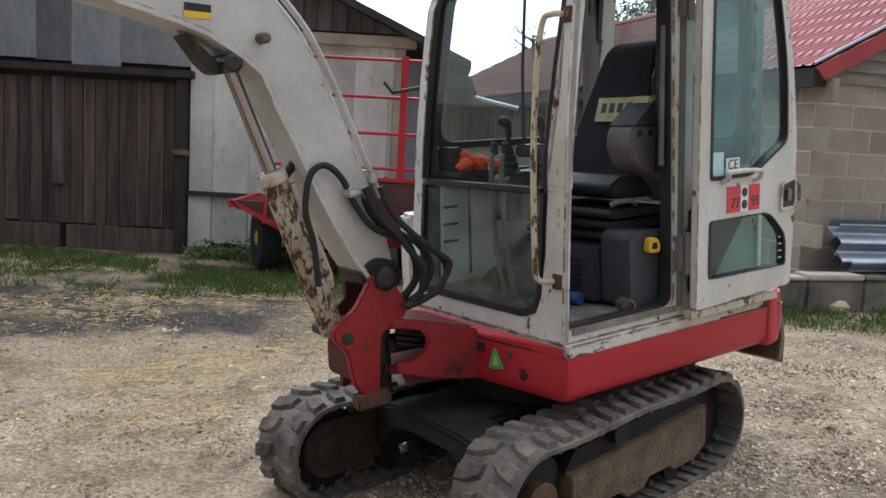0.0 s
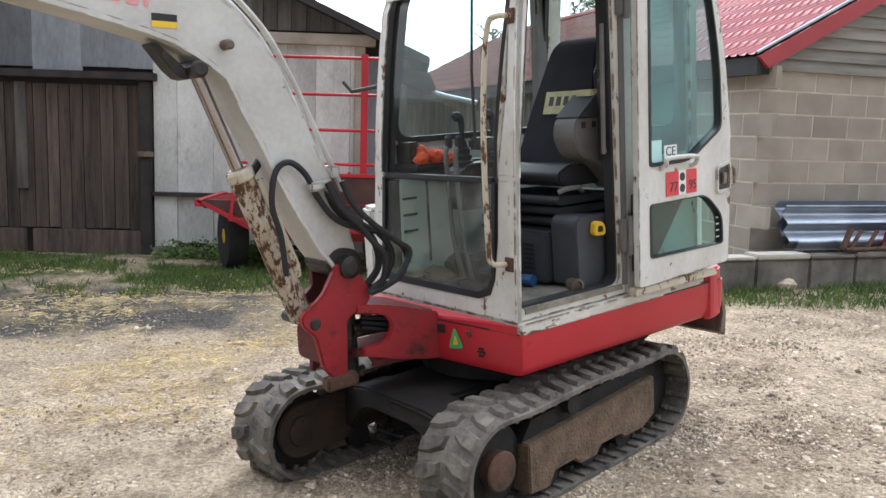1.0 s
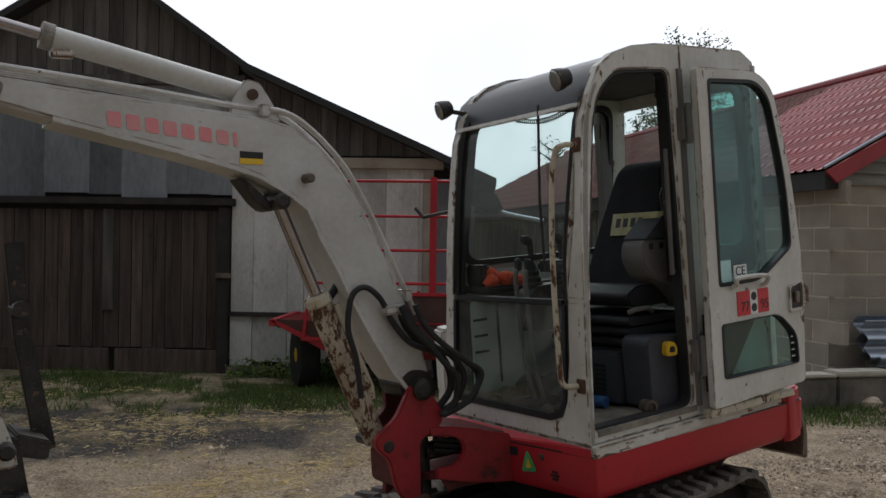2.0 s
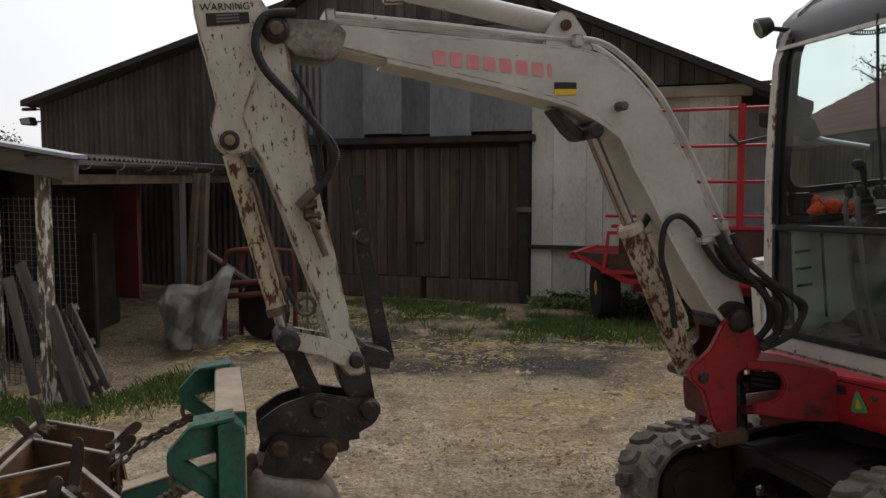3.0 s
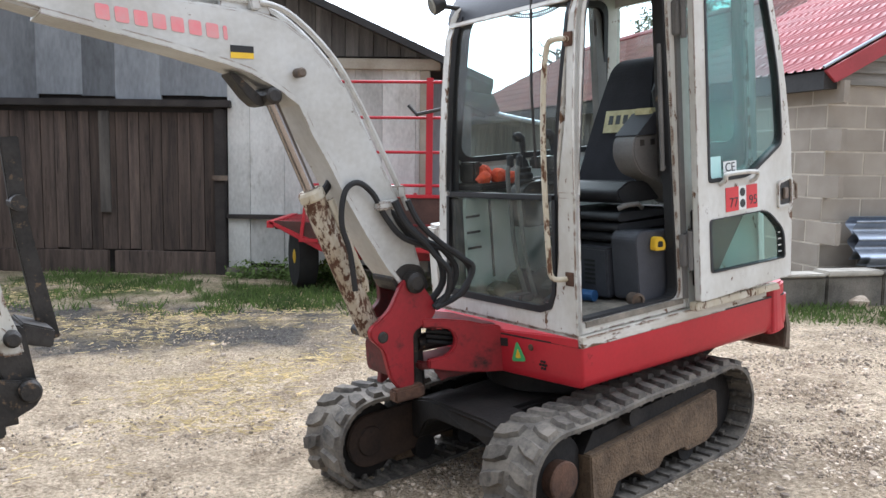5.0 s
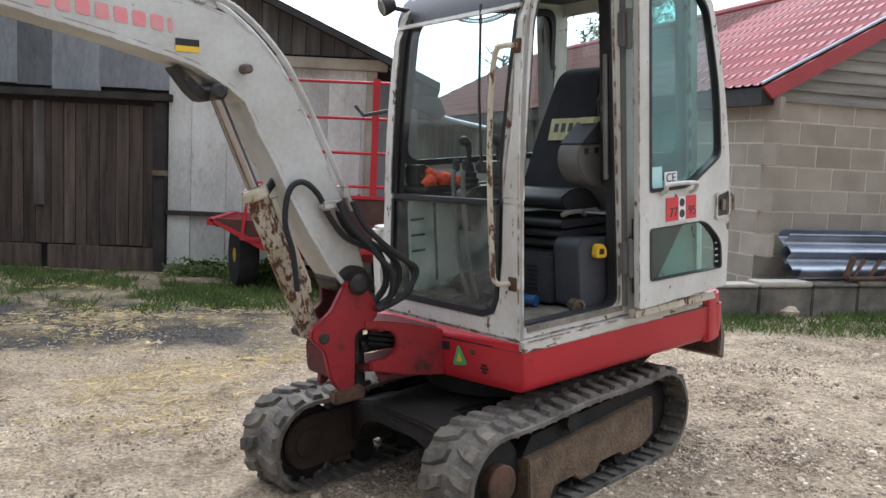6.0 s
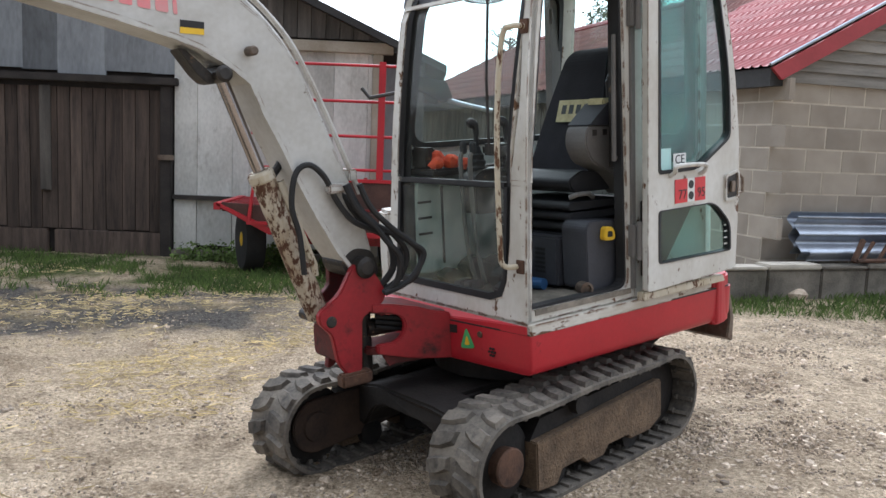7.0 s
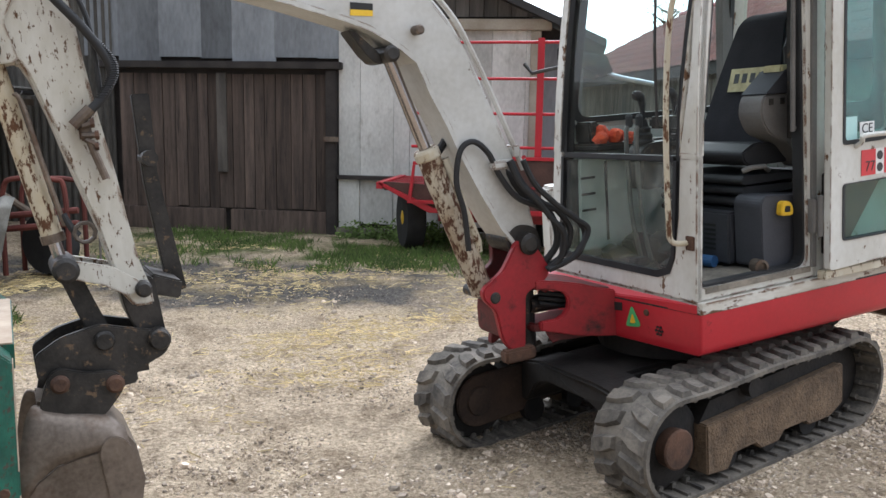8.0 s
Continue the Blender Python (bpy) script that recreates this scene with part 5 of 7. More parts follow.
# ---- trees behind ----
def make_tree(name, x, y, h, spread, leaves, label, seed, sparse=0.0):
    rnd = random.Random(seed)
    t = tagged(new(name), label, "tree")
    t.location = (x, y, height(x, y))
    g = Geo()
    tips = []
    g.tube([(0, 0, -0.2), (0.05, 0, h * 0.3), (0.1, 0.05, h * 0.6), (0.05, 0.1, h * 0.95)], [0.22, 0.17, 0.11, 0.03], 9)
    for k in range(26):
        z = h * rnd.uniform(0.3, 0.92)
        a = rnd.uniform(0, 6.28)
        ln = spread * rnd.uniform(0.5, 1.0) * (1.15 - z / h * 0.6)
        p = Vector((0.07, 0.05, z))
        q = p + Vector((math.cos(a) * ln * 0.5, math.sin(a) * ln * 0.5, ln * 0.25))
        e = p + Vector((math.cos(a) * ln, math.sin(a) * ln, ln * 0.55))
        g.tube([p, q, e], [0.06, 0.035, 0.01], 6)
        for m in range(5):
            b = q.lerp(e, rnd.random())
            f = b + Vector((rnd.uniform(-1, 1), rnd.uniform(-1, 1), rnd.uniform(-0.2, 0.9))) * spread * 0.3
            g.tube([b, f], [0.015, 0.005], 4)
            tips += [b.lerp(f, 0.5), f, f]
    part("trunk", g, BARK, t)
    g = Geo()
    for k in range(leaves):
        c = rnd.choice(tips)
        p = c + Vector((rnd.gauss(0, 1), rnd.gauss(0, 1), rnd.gauss(0, 1))) * 0.16
        a = Vector((rnd.uniform(-1, 1), rnd.uniform(-1, 1), rnd.uniform(-1, 1))).normalized() * rnd.uniform(0.03, 0.07)
        b = a.orthogonal().normalized() * a.length * 0.6
        g.add([p - a, p + b, p + a, p - b], [(0, 1, 2, 3)])
    part("crown", g, LEAF, t, "thin spring foliage")


make_tree("tree", 5.4, 24.0, 7.3, 2.2, 8000, "thinly leaved spring tree behind the red roof", 3)
make_tree("tree", 2.9, 31.0, 5.6, 1.2, 700, "small bare tree behind the red roof", 4)
make_tree("tree", -24.9, 21.5, 2.9, 1.6, 1500, "bare brown bush beyond the shed roof", 9)


# ---- the excavator: x forward, y to its left, z up, from the front left foot of the cab ----
FWD = Vector((-0.80089716, -0.59248172, -0.08677072))
LFT = Vector((0.59285937, -0.80494393, 0.02414615))
UPW = FWD.cross(LFT)
digger = tagged(new("mini_excavator"), "worn white and red mini excavator with cab door folded open", "excavator")
digger.matrix_world = Matrix.Translation((0.486, 3.30, 0.74)) @ Matrix((FWD, LFT, UPW)).transposed().to_4x4()


def fu(l0, l1):
    """Side profile (forward, up), between two planes across the machine."""
    return lambda a, b, s: (a, (l0, l1)[s], b)


def fl(u0, u1):
    return lambda a, b, s: (a, b, (u0, u1)[s])


# crawler tracks, slewed slightly against the cab
def make_track(name, x_front, y_mid, LEN, label):
    yaw = Matrix.Rotation(radians(5.5), 4, "Z")
    base = Matrix.Translation((x_front, y_mid, -0.555)) @ yaw
    R, HW = 0.20, 0.15

    def path(s):
        """Point and outward normal along the belt's inside, s in metres."""
        arc = math.pi * R
        tot = 2 * LEN + 2 * arc
        s = s % tot
        if s < LEN:
            sag = -0.006 * math.sin(s / LEN * math.pi * 3)
            return Vector((-s, 0, R + sag)), Vector((0, 0, 1))
        s -= LEN
        if s < arc:
            a = s / R
            return Vector((-LEN - R * math.sin(a), 0, R * math.cos(a))), Vector((-math.sin(a), 0, math.cos(a)))
        s -= arc
        if s < LEN:
            return Vector((-LEN + s, 0, -R)), Vector((0, 0, -1))
        s -= LEN
        a = s / R
        return Vector((R * math.sin(a), 0, -R * math.cos(a))), Vector((math.sin(a), 0, -math.cos(a)))
    tot = 2 * LEN + 2 * math.pi * R
    belt = new(name)
    belt.parent = digger
    belt.matrix_local = base
    tagged(belt, label)
    g = Geo()
    n = 120
    for i in range(n):
        p, nn = path(tot * i / n)
        for y, d in ((-HW, 0.0), (HW, 0.0), (HW, 0.018), (HW - 0.02, 0.024), (-HW + 0.02, 0.024), (-HW, 0.018)):
            q = p + nn * d
            g.v.append((q.x, y, q.z))
    for i in range(n):
        j = (i + 1) % n
        for k in range(6):
            g.f.append((i * 6 + k, i * 6 + (k + 1) % 6, j * 6 + (k + 1) % 6, j * 6 + k))
    part("belt", g, TRACKRUB, belt)
    # lugs: two staggered rows of chevron blocks
    count = 38
    for row in (-1, 1):
        for i in range(count):
            s0 = tot * (i + (0.5 if row > 0 else 0.0)) / count
            g = Geo()
            vs = []
            for d in (0.02, 0.044):
                tap = 0.0 if d < 0.03 else 0.011
                for y, off, wd in ((0.014, 0.018, 0.028), (0.078, 0.0, 0.037), (0.138, -0.012, 0.033)):
                    for e in (-1, 1):
                        p, nn = path(s0 + off + e * (wd - tap))
                        q = p + nn * d
                        yy = y if d < 0.03 else 0.022 + (y - 0.014) * 0.90
                        vs.append((q.x, row * yy, q.z))
            g.add(vs, [(0, 1, 7, 6), (4, 10, 11, 5), (6, 7, 9, 8), (8, 9, 11, 10), (0, 6, 8, 2), (2, 8, 10, 4), (1, 3, 9, 7), (3, 5, 11, 9)])
            part("lug", g, TRACKRUB, belt)
    # inner guide teeth
    g = Geo()
    for i in range(44):
        p, nn = path(tot * i / 44)
        t = Vector((nn.z, 0, -nn.x))
        vs = []
        for d, wd in ((0.004, 0.012), (-0.012, 0.009)):
            for e1 in (-1, 1):
                for yy in (-0.14, 0.14):
                    q = p + nn * d + t * wd * e1
                    vs.append((q.x, yy, q.z))
        g.add(vs, [(0, 1, 3, 2), (4, 6, 7, 5), (0, 4, 5, 1), (2, 3, 7, 6), (0, 2, 6, 4), (1, 5, 7, 3)])
        for y in (-0.05, 0.05):
            vs = []
            for d, w in ((0.0, 0.016), (-0.03, 0.010)):
                for e1 in (-1, 1):
                    for e2 in (-1, 1):
                        q = p + nn * d + t * w * e1
                        vs.append((q.x, y + e2 * 0.012, q.z))
            g.add(vs, [(0, 1, 3, 2), (4, 6, 7, 5), (0, 4, 5, 1), (2, 3, 7, 6), (0, 2, 6, 4), (1, 5, 7, 3)])
    tagged(part("guide_teeth", g, TRACKRUB, belt), kind="stuff")
    sg = 1 if y_mid > -0.5 else -1
    face = [(-0.17, -0.165), (-0.17, 0.055), (-1.12, 0.105), (-1.12, -0.085), (-1.02, -0.13), (-0.86, -0.13), (-0.83, -0.105), (-0.68, -0.105), (-0.64, -0.145), (-0.52, -0.145), (-0.48, -0.11), (-0.34, -0.115), (-0.30, -0.175)]
    part("track_frame", Geo().prism(face, lambda a, b, s: (a, sg * (-0.05, 0.118)[s], b)), MUD, belt, "mud-caked track frame", 0.006)
    part("frame_top", Geo().prism([(-0.17, 0.05), (-0.24, 0.135), (-1.06, 0.165), (-1.12, 0.10)], lambda a, b, s: (a, sg * (-0.04, 0.075)[s], b)), DARKFRAME, belt)
    ring = [(0.13 * math.cos(t), 0.13 * math.sin(t)) for t in [math.pi / 2 - q * math.pi / 12 for q in range(13)]]
    part("inner_plate_boss", Geo().lathe([(0, 0.075), (0.012, 0.07), (0.016, 0.03)], (0.0, -sg * 0.085, 0), (0, -sg, 0), 20), RUSTPLATE, belt)
    part("inner_plate", Geo().prism(ring + [(-0.3, -0.115), (-0.62, -0.06), (-0.62, 0.125)], lambda a, b, s: (a, -sg * (0.06, 0.085)[s], b)), RUSTPLATE, belt, "rusty inner guard plate", 0.006)
    part("inner_frame", Geo().prism([(-0.2, -0.10), (-0.2, 0.10), (-1.15, 0.12), (-1.15, -0.10)], lambda a, b, s: (a, -sg * (0.0, 0.06)[s], b)), DARKFRAME, belt)
    for e in (1, -1):
        part("idler", Geo().lathe([(0.0, 0.185), (0.045, 0.19), (0.06, 0.14), (0.065, 0.10), (0.07, 0.05), (0.072, 0.02)], (0, 0, 0), (0, e, 0), 28), DARKFRAME, belt, smooth=True)
        part("sprocket", Geo().lathe([(0.0, 0.175), (0.03, 0.18), (0.04, 0.10), (0.045, 0.03)], (-LEN, 0, 0), (0, e, 0), 28), DARKFRAME, belt, smooth=True)
    part("idler_cap", Geo().lathe([(-0.05, 0.08), (0.008, 0.085), (0.014, 0.078), (0.016, 0.01)], (0, sg * 0.11, 0), (0, sg, 0), 22), RUSTPIN, belt)
    for k in range(3):
        part("roller", Geo().lathe([(-0.09, 0.05), (-0.09, 0.065), (0.09, 0.065), (0.09, 0.05)], (-0.33 - k * 0.28, 0, -0.125), (0, 1, 0), 14), DARKFRAME, belt)
    part("top_roller", Geo().lathe([(-0.06, 0.03), (-0.06, 0.045), (0.12, 0.045), (0.12, 0.02)], (-0.48, 0, 0.145), (0, 1, 0), 14), DARKFRAME, belt)
    return belt


make_track("track", 0.215, -0.02, 1.185, "dusty grey rubber crawler track")
make_track("track", 0.56, -0.99, 1.24, "dusty grey rubber crawler track")

# undercarriage between the tracks
part("undercarriage", Geo().prism([(0.20, -0.37), (-0.9, -0.35), (-0.98, -0.42), (-0.9, -0.50), (-0.1, -0.46), (0.14, -0.44)], fu(-0.80, -0.34)), DARKFRAME, digger, "dark oily undercarriage frame", 0.02)
# arched legs from the centre frame to the tracks
arch = rounded([(-0.08, -0.40), (-0.30, -0.355), (-0.70, -0.355), (-0.92, -0.40), (-0.94, -0.62), (-0.86, -0.60), (-0.78, -0.50), (-0.66, -0.445), (-0.36, -0.445), (-0.24, -0.50), (-0.14, -0.62), (-0.06, -0.62)], 0.05, 4)
for a0, a1 in ((0.12, 0.34), (-0.85, -0.62)):
    part("arched_leg", Geo().prism(arch, lambda l, u, s, a0=a0, a1=a1: ((a0, a1)[s] - 0.10 * abs(l + 0.5), l, u)), DARKFRAME, digger, "dark oil-stained arched leg", 0.012)
part("slew_ring", Geo().lathe([(0, 0.36), (0.02, 0.4), (0.1, 0.4), (0.12, 0.36)], (-0.42, -0.57, -0.36), (0, 0, 1), 36), DARKFRAME, digger)
part("dozer_blade", Geo().prism([(-1.45, -0.34), (-1.47, -0.24), (-1.45, -0.10), (-1.48, -0.10), (-1.51, -0.24), (-1.50, -0.37)], fu(-1.25, 0.0)), STEEL, digger, "worn bare steel dozer blade", 0.006)
part("blade_arm", Geo().prism([(-0.9, -0.45), (-1.46, -0.22), (-1.46, -0.32), (-0.9, -0.55)], fu(-0.8, -0.7)), DARKFRAME, digger)
part("blade_arm", Geo().prism([(-0.9, -0.45), (-1.46, -0.22), (-1.46, -0.32), (-0.9, -0.55)], fu(-0.44, -0.34)), DARKFRAME, digger)

# red body
plan = rounded([(0.0, 0.025), (0.03, -0.22), (0.06, -0.50), (0.06, -0.98), (0.0, -1.22), (-1.42, -1.22), (-1.52, -1.1), (-1.52, -0.1), (-1.45, 0.03)], [0.012, 0.05, 0.06, 0.05, 0.06, 0.08, 0.1, 0.12, 0.05])
body_geo = Geo()
levels = ((-0.235, 0.05), (-0.230, 0.026), (-0.215, 0.012), (-0.19, 0.004), (-0.05, 0.0))
for u, tuck in levels:
    body_geo.v += [(a - tuck * (0.3 if a > -0.7 else -1.0), b + tuck * (-1.0 if b > -0.6 else 1.0), u) for a, b in plan]
k = len(plan)
body_geo.f = [tuple(range(k - 1, -1, -1)), tuple(range(4 * k, 5 * k))] + [(r * k + i, r * k + (i + 1) % k, (r + 1) * k + (i + 1) % k, (r + 1) * k + i) for r in range(4) for i in range(k)]
body = part("body", body_geo, RED, digger, "glossy red body shell", 0, True)
part("front_deck", Geo().prism([(0.006, 0.012), (0.028, -0.22), (0.057, -0.50), (0.057, -0.98), (0.006, -1.2)], lambda a, b, s: (a, b, -0.051 if s == 0 else -0.006 - 0.5 * max(0.0, a - 0.006))), RED, digger, "", 0.004)
part("deck_plate", Geo().prism([(p[0] * 0.99, p[1] * 0.99) for p in plan], fl(-0.05, -0.042)), BLACK, digger)
part("counterweight", Geo().prism(rounded([(-1.285, 0.045), (-1.44, 0.02), (-1.53, -0.1), (-1.53, -1.1), (-1.42, -1.23), (-1.285, -1.23)], 0.06), fl(-0.24, 0.02)), RED, digger, "red counterweight", 0.012)
part("engine_hood", Geo().prism(rounded([(-1.26, -0.1), (-1.5, -0.12), (-1.5, -1.1), (-1.26, -1.15)], 0.06), fl(0.015, 0.62)), WHITE, digger, "white engine hood", 0.03)
part("tank_cover", Geo().prism(rounded([(0.0, -1.03), (-1.25, -1.03), (-1.25, -1.21), (-0.05, -1.2)], 0.05), fl(-0.045, 0.42)), WHITE, digger, "white side cover", 0.02)

# swing bracket and king post
BC = -0.69
part("swing_lug", Geo().prism(rounded([(0.02, BC + 0.20), (0.30, BC + 0.13), (0.43, BC + 0.09), (0.43, BC - 0.12), (0.30, BC - 0.2), (0.02, BC - 0.26)], 0.06), lambda a, b, s: (a, b, (-0.055, -0.012)[s] + 0.30 * max(0.0, a - 0.10) * (a < 0.35) + 0.075 * (a >= 0.35))), GRIMESHADERED, digger, "", 0.012)
part("swing_lug", Geo().prism(rounded([(0.02, BC + 0.20), (0.30, BC + 0.13), (0.42, BC + 0.09), (0.42, BC - 0.12), (0.30, BC - 0.2), (0.02, BC - 0.26)], 0.06), lambda a, b, s: (a, b, (-0.225, -0.185)[s] + 0.05 * (a >= 0.35))), GRIMESHADERED, digger, "", 0.012)
def web_at(a, b, side):
    """Flared outer cheek of the swing bracket."""
    return (a, -0.49 - 0.28 * max(0.0, a - 0.06) + 0.03 * side, b)


part("lug_web", Geo().plate([(0.42, 0.075), (0.32, 0.062), (0.20, 0.035), (0.14, 0.012), (0.05, -0.01), (0.05, -0.228), (0.14, -0.218), (0.249, -0.2), (0.40, -0.16), (0.40, -0.118), (0.328, -0.115), (0.295, -0.098), (0.275, -0.07), (0.268, -0.04), (0.277, -0.012), (0.297, 0.010), (0.33, 0.022), (0.379, 0.03), (0.42, 0.035)], [], web_at), RED_WORN, digger, "", 0.006)
part("swing_cylinder", Geo().rod((0.0, BC - 0.02, -0.08), (0.40, BC + 0.02, -0.06), 0.042, 16), BLACK, digger)
for k in range(3):
    part("hose", Geo().tube(smoothed([(0.05, BC + 0.06 + 0.02 * k, -0.05), (0.2, BC + 0.10 + 0.015 * k, -0.08 + 0.025 * k), (0.36, BC + 0.06, -0.05 + 0.025 * k)]), 0.011, 8), RUBBER, digger)
king = [(0.43, 0.275), (0.33, 0.125), (0.345, 0.075), (0.465, 0.02), (0.482, -0.225), (0.54, -0.25), (0.60, -0.165), (0.625, -0.03), (0.685, 0.03), (0.685, 0.075), (0.64, 0.10), (0.575, 0.145), (0.50, 0.26)]
king_far = [(a - (0.075 if a > 0.55 else 0.0), b) for a, b in king]
# the far cheek's darker red holds both grime and the shade falling there
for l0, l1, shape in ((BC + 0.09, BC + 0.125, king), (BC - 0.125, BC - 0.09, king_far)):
    part("king_post_cheek", Geo().prism(rounded(shape, 0.022, 3), fu(l0, l1)), RED_WORN if shape is king else GRIMESHADERED, digger, "", 0.006)
part("king_post_core", Geo().prism(rounded([(0.47, -0.21), (0.60, -0.16), (0.60, -0.02), (0.54, 0.08), (0.47, 0.06)], 0.03, 3), fu(BC - 0.09, BC + 0.09)), GRIMESHADERED, digger)
part("king_pin", Geo().rod((0.40, BC, -0.29), (0.40, BC, 0.03), 0.045, 18), BLACK, digger)
part("pin_cap", Geo().lathe([(-0.132, 0.02), (-0.127, 0.026), (0.127, 0.026), (0.132, 0.02)], (0.625, BC, 0.03), (0, 1, 0), 18), BLACK, digger)
part("pin_cap", Geo().lathe([(-0.15, 0.03), (-0.14, 0.048), (0.14, 0.048), (0.15, 0.03)], (0.44, BC, 0.245), (0, 1, 0), 18), BLACK, digger)
part("foot_block", Geo().box((0.44, BC + 0.09, -0.275), (0.60, BC + 0.15, -0.215)), RUSTPIN, digger, "", 0.01)

# boom
upper = [(2.20, 1.56), (1.98, 1.555), (1.84, 1.535), (1.63, 1.505), (1.41, 1.475), (1.18, 1.445), (1.03, 1.425), (0.93, 1.39), (0.83, 1.315), (0.75, 1.225), (0.68, 1.12), (0.63, 1.0), (0.56, 0.84), (0.49, 0.68), (0.44, 0.57), (0.40, 0.43), (0.37, 0.30), (0.38, 0.245)]
lower = [(0.44, 0.20), (0.51, 0.23), (0.58, 0.33), (0.67, 0.49), (0.75, 0.65), (0.81, 0.79), (0.88, 0.93), (0.93, 1.03), (0.98, 1.085), (1.03, 1.12), (1.11, 1.165), (1.2, 1.2), (1.43, 1.27), (1.65, 1.33), (1.85, 1.385), (2.03, 1.44), (2.08, 1.42), (2.17, 1.46)]
lower = [(a - (0.03 if b < 1.06 else 0.012), b + (0.0 if b < 1.0 else 0.028)) for a, b in lower]
BL, BR = -0.605, -0.775
boom = part("boom", Geo().prism(upper + lower, fu(BL, BR)), BOOM, digger, "dull white cranked boom", 0.012)
strip = []
for i, (a, b) in enumerate(lower[:-3]):
    (x0, z0), (x1, z1) = lower[max(i - 1, 0)], lower[min(i + 1, len(lower) - 1)]
    n = Vector((z1 - z0, x0 - x1)).normalized() * 0.010
    strip.append(((a + n.x, b + n.y), (a - n.x, b - n.y)))
g = Geo().prism([p for p, q in strip] + [q for p, q in reversed(strip)], fu(BL + 0.012, BR - 0.012))
part("boom_flange", g, BOOM, boom, "weld flange under the boom")
g = Geo().prism(rounded([(0.34, 0.19), (0.50, 0.20), (0.545, 0.275), (0.47, 0.335), (0.37, 0.31)], 0.04), fu(BL + 0.004, BR - 0.004))
part("boom_foot", g, BLACK, boom, "greasy black boom foot")
part("gusset", Geo().prism(rounded([(1.175, 1.195), (1.145, 1.19), (1.09, 1.14), (1.045, 1.095), (1.035, 1.055), (1.07, 1.062), (1.105, 1.095), (1.14, 1.145)], 0.008, 2), fu(BL - 0.035, BR + 0.035)), BLACK, boom, "dark grease-stained gusset", 0.008)
part("knee_pin", Geo().lathe([(-0.105, 0.022), (-0.095, 0.034), (0.095, 0.034), (0.105, 0.022)], (1.012, BC, 1.094), (0, 1, 0), 20), BLACK, boom)
part("stud", Geo().lathe([(0, 0.02), (0.05, 0.02), (0.055, 0.014)], (0.90, BL, 1.18), (0, 1, 0), 14), STEEL, boom)
part("boom_nose", Geo().prism(rounded([(2.215, 1.585), (2.03, 1.572), (1.97, 1.53), (2.0, 1.455), (2.06, 1.425), (2.165, 1.445), (2.215, 1.50)], 0.02, 3), fu(BL + 0.004, BR - 0.004)), NOSE, boom, "greasy dark boom nose", 0.006)
part("warning_label", Geo().prism([(1.08, 1.24), (1.175, 1.245), (1.172, 1.268), (1.078, 1.262)], fu(BL + 0.001, BL + 0.003)), YELLOW, boom, "yellow warning label")
part("warning_label", Geo().prism([(1.078, 1.262), (1.172, 1.268), (1.170, 1.295), (1.076, 1.288)], fu(BL + 0.001, BL + 0.003)), BLACKLABEL, boom, "black warning label")
# faded maker's mark, as plain shapes
for k in range(8):
    a0 = 1.655 - k * 0.066
    b0 = 1.445 - k * 0.0108
    wd = 0.048 if k != 7 else 0.016
    sl = 0.163
    g = Geo().prism(rounded([(a0, b0 - 0.055), (a0 - wd, b0 - sl * wd - 0.055), (a0 - wd, b0 - sl * wd), (a0, b0)], 0.008, 2), fu(BL + 0.001, BL + 0.002))
    part("decal", g, LOGOPINK, boom, "faded red decal")
# pipes on the boom
part("pipe", Geo().tube(smoothed([(2.03, -0.64, 1.60), (1.62, -0.64, 1.545), (1.16, -0.64, 1.475), (0.96, -0.63, 1.45), (0.84, -0.62, 1.37), (0.72, -0.62, 1.24), (0.65, -0.62, 1.12), (0.57, -0.62, 0.95), (0.46, -0.62, 0.69), (0.41, -0.62, 0.57)]), 0.013, 8), BOOM, boom, "", 0, True)
part("pipe", Geo().tube(smoothed([(2.03, -0.73, 1.60), (1.62, -0.73, 1.545), (1.16, -0.73, 1.475), (0.96, -0.73, 1.46), (0.82, -0.73, 1.37), (0.70, -0.73, 1.24), (0.63, -0.73, 1.12), (0.55, -0.73, 0.95), (0.43, -0.73, 0.66)]), 0.013, 8), BOOM, boom, "", 0, True)
for a, b in ((1.05, 1.45), (2.03, 1.585), (0.45, 0.65)):
    part("pipe_clamp", Geo().box((a - 0.02, -0.76, b - 0.02), (a + 0.02, -0.6, b + 0.03)), BOOM, boom, "", 0.005)
# arm cylinder
part("cylinder_eye", Geo().prism(rounded([(1.19, 1.43), (1.17, 1.50), (1.11, 1.585), (1.05, 1.57), (0.99, 1.46), (0.97, 1.41)], 0.02, 3), fu(-0.635, -0.66)), BOOM, boom, "", 0.005)
part("cylinder_eye", Geo().prism(rounded([(1.19, 1.43), (1.17, 1.50), (1.11, 1.585), (1.05, 1.57), (0.99, 1.46), (0.97, 1.41)], 0.02, 3), fu(-0.74, -0.715)), BOOM, boom, "", 0.005)
part("eye_pin", Geo().rod((1.09, -0.62, 1.52), (1.09, -0.76, 1.52), 0.022, 12), RUSTPIN, boom)
p0, p1 = Vector((1.09, -0.69, 1.53)), Vector((2.388, -0.69, 1.862))
mid = p0.lerp(p1, 0.555)
armcyl = part("arm_cylinder", Geo().rod(p0.lerp(p1, 0.01), mid, 0.043, 20), BOOM, digger, "long white hydraulic cylinder", smooth=True)
part("gland", Geo().rod(p0.lerp(p1, 0.545), p0.lerp(p1, 0.575), 0.049, 20), NOSE, armcyl)
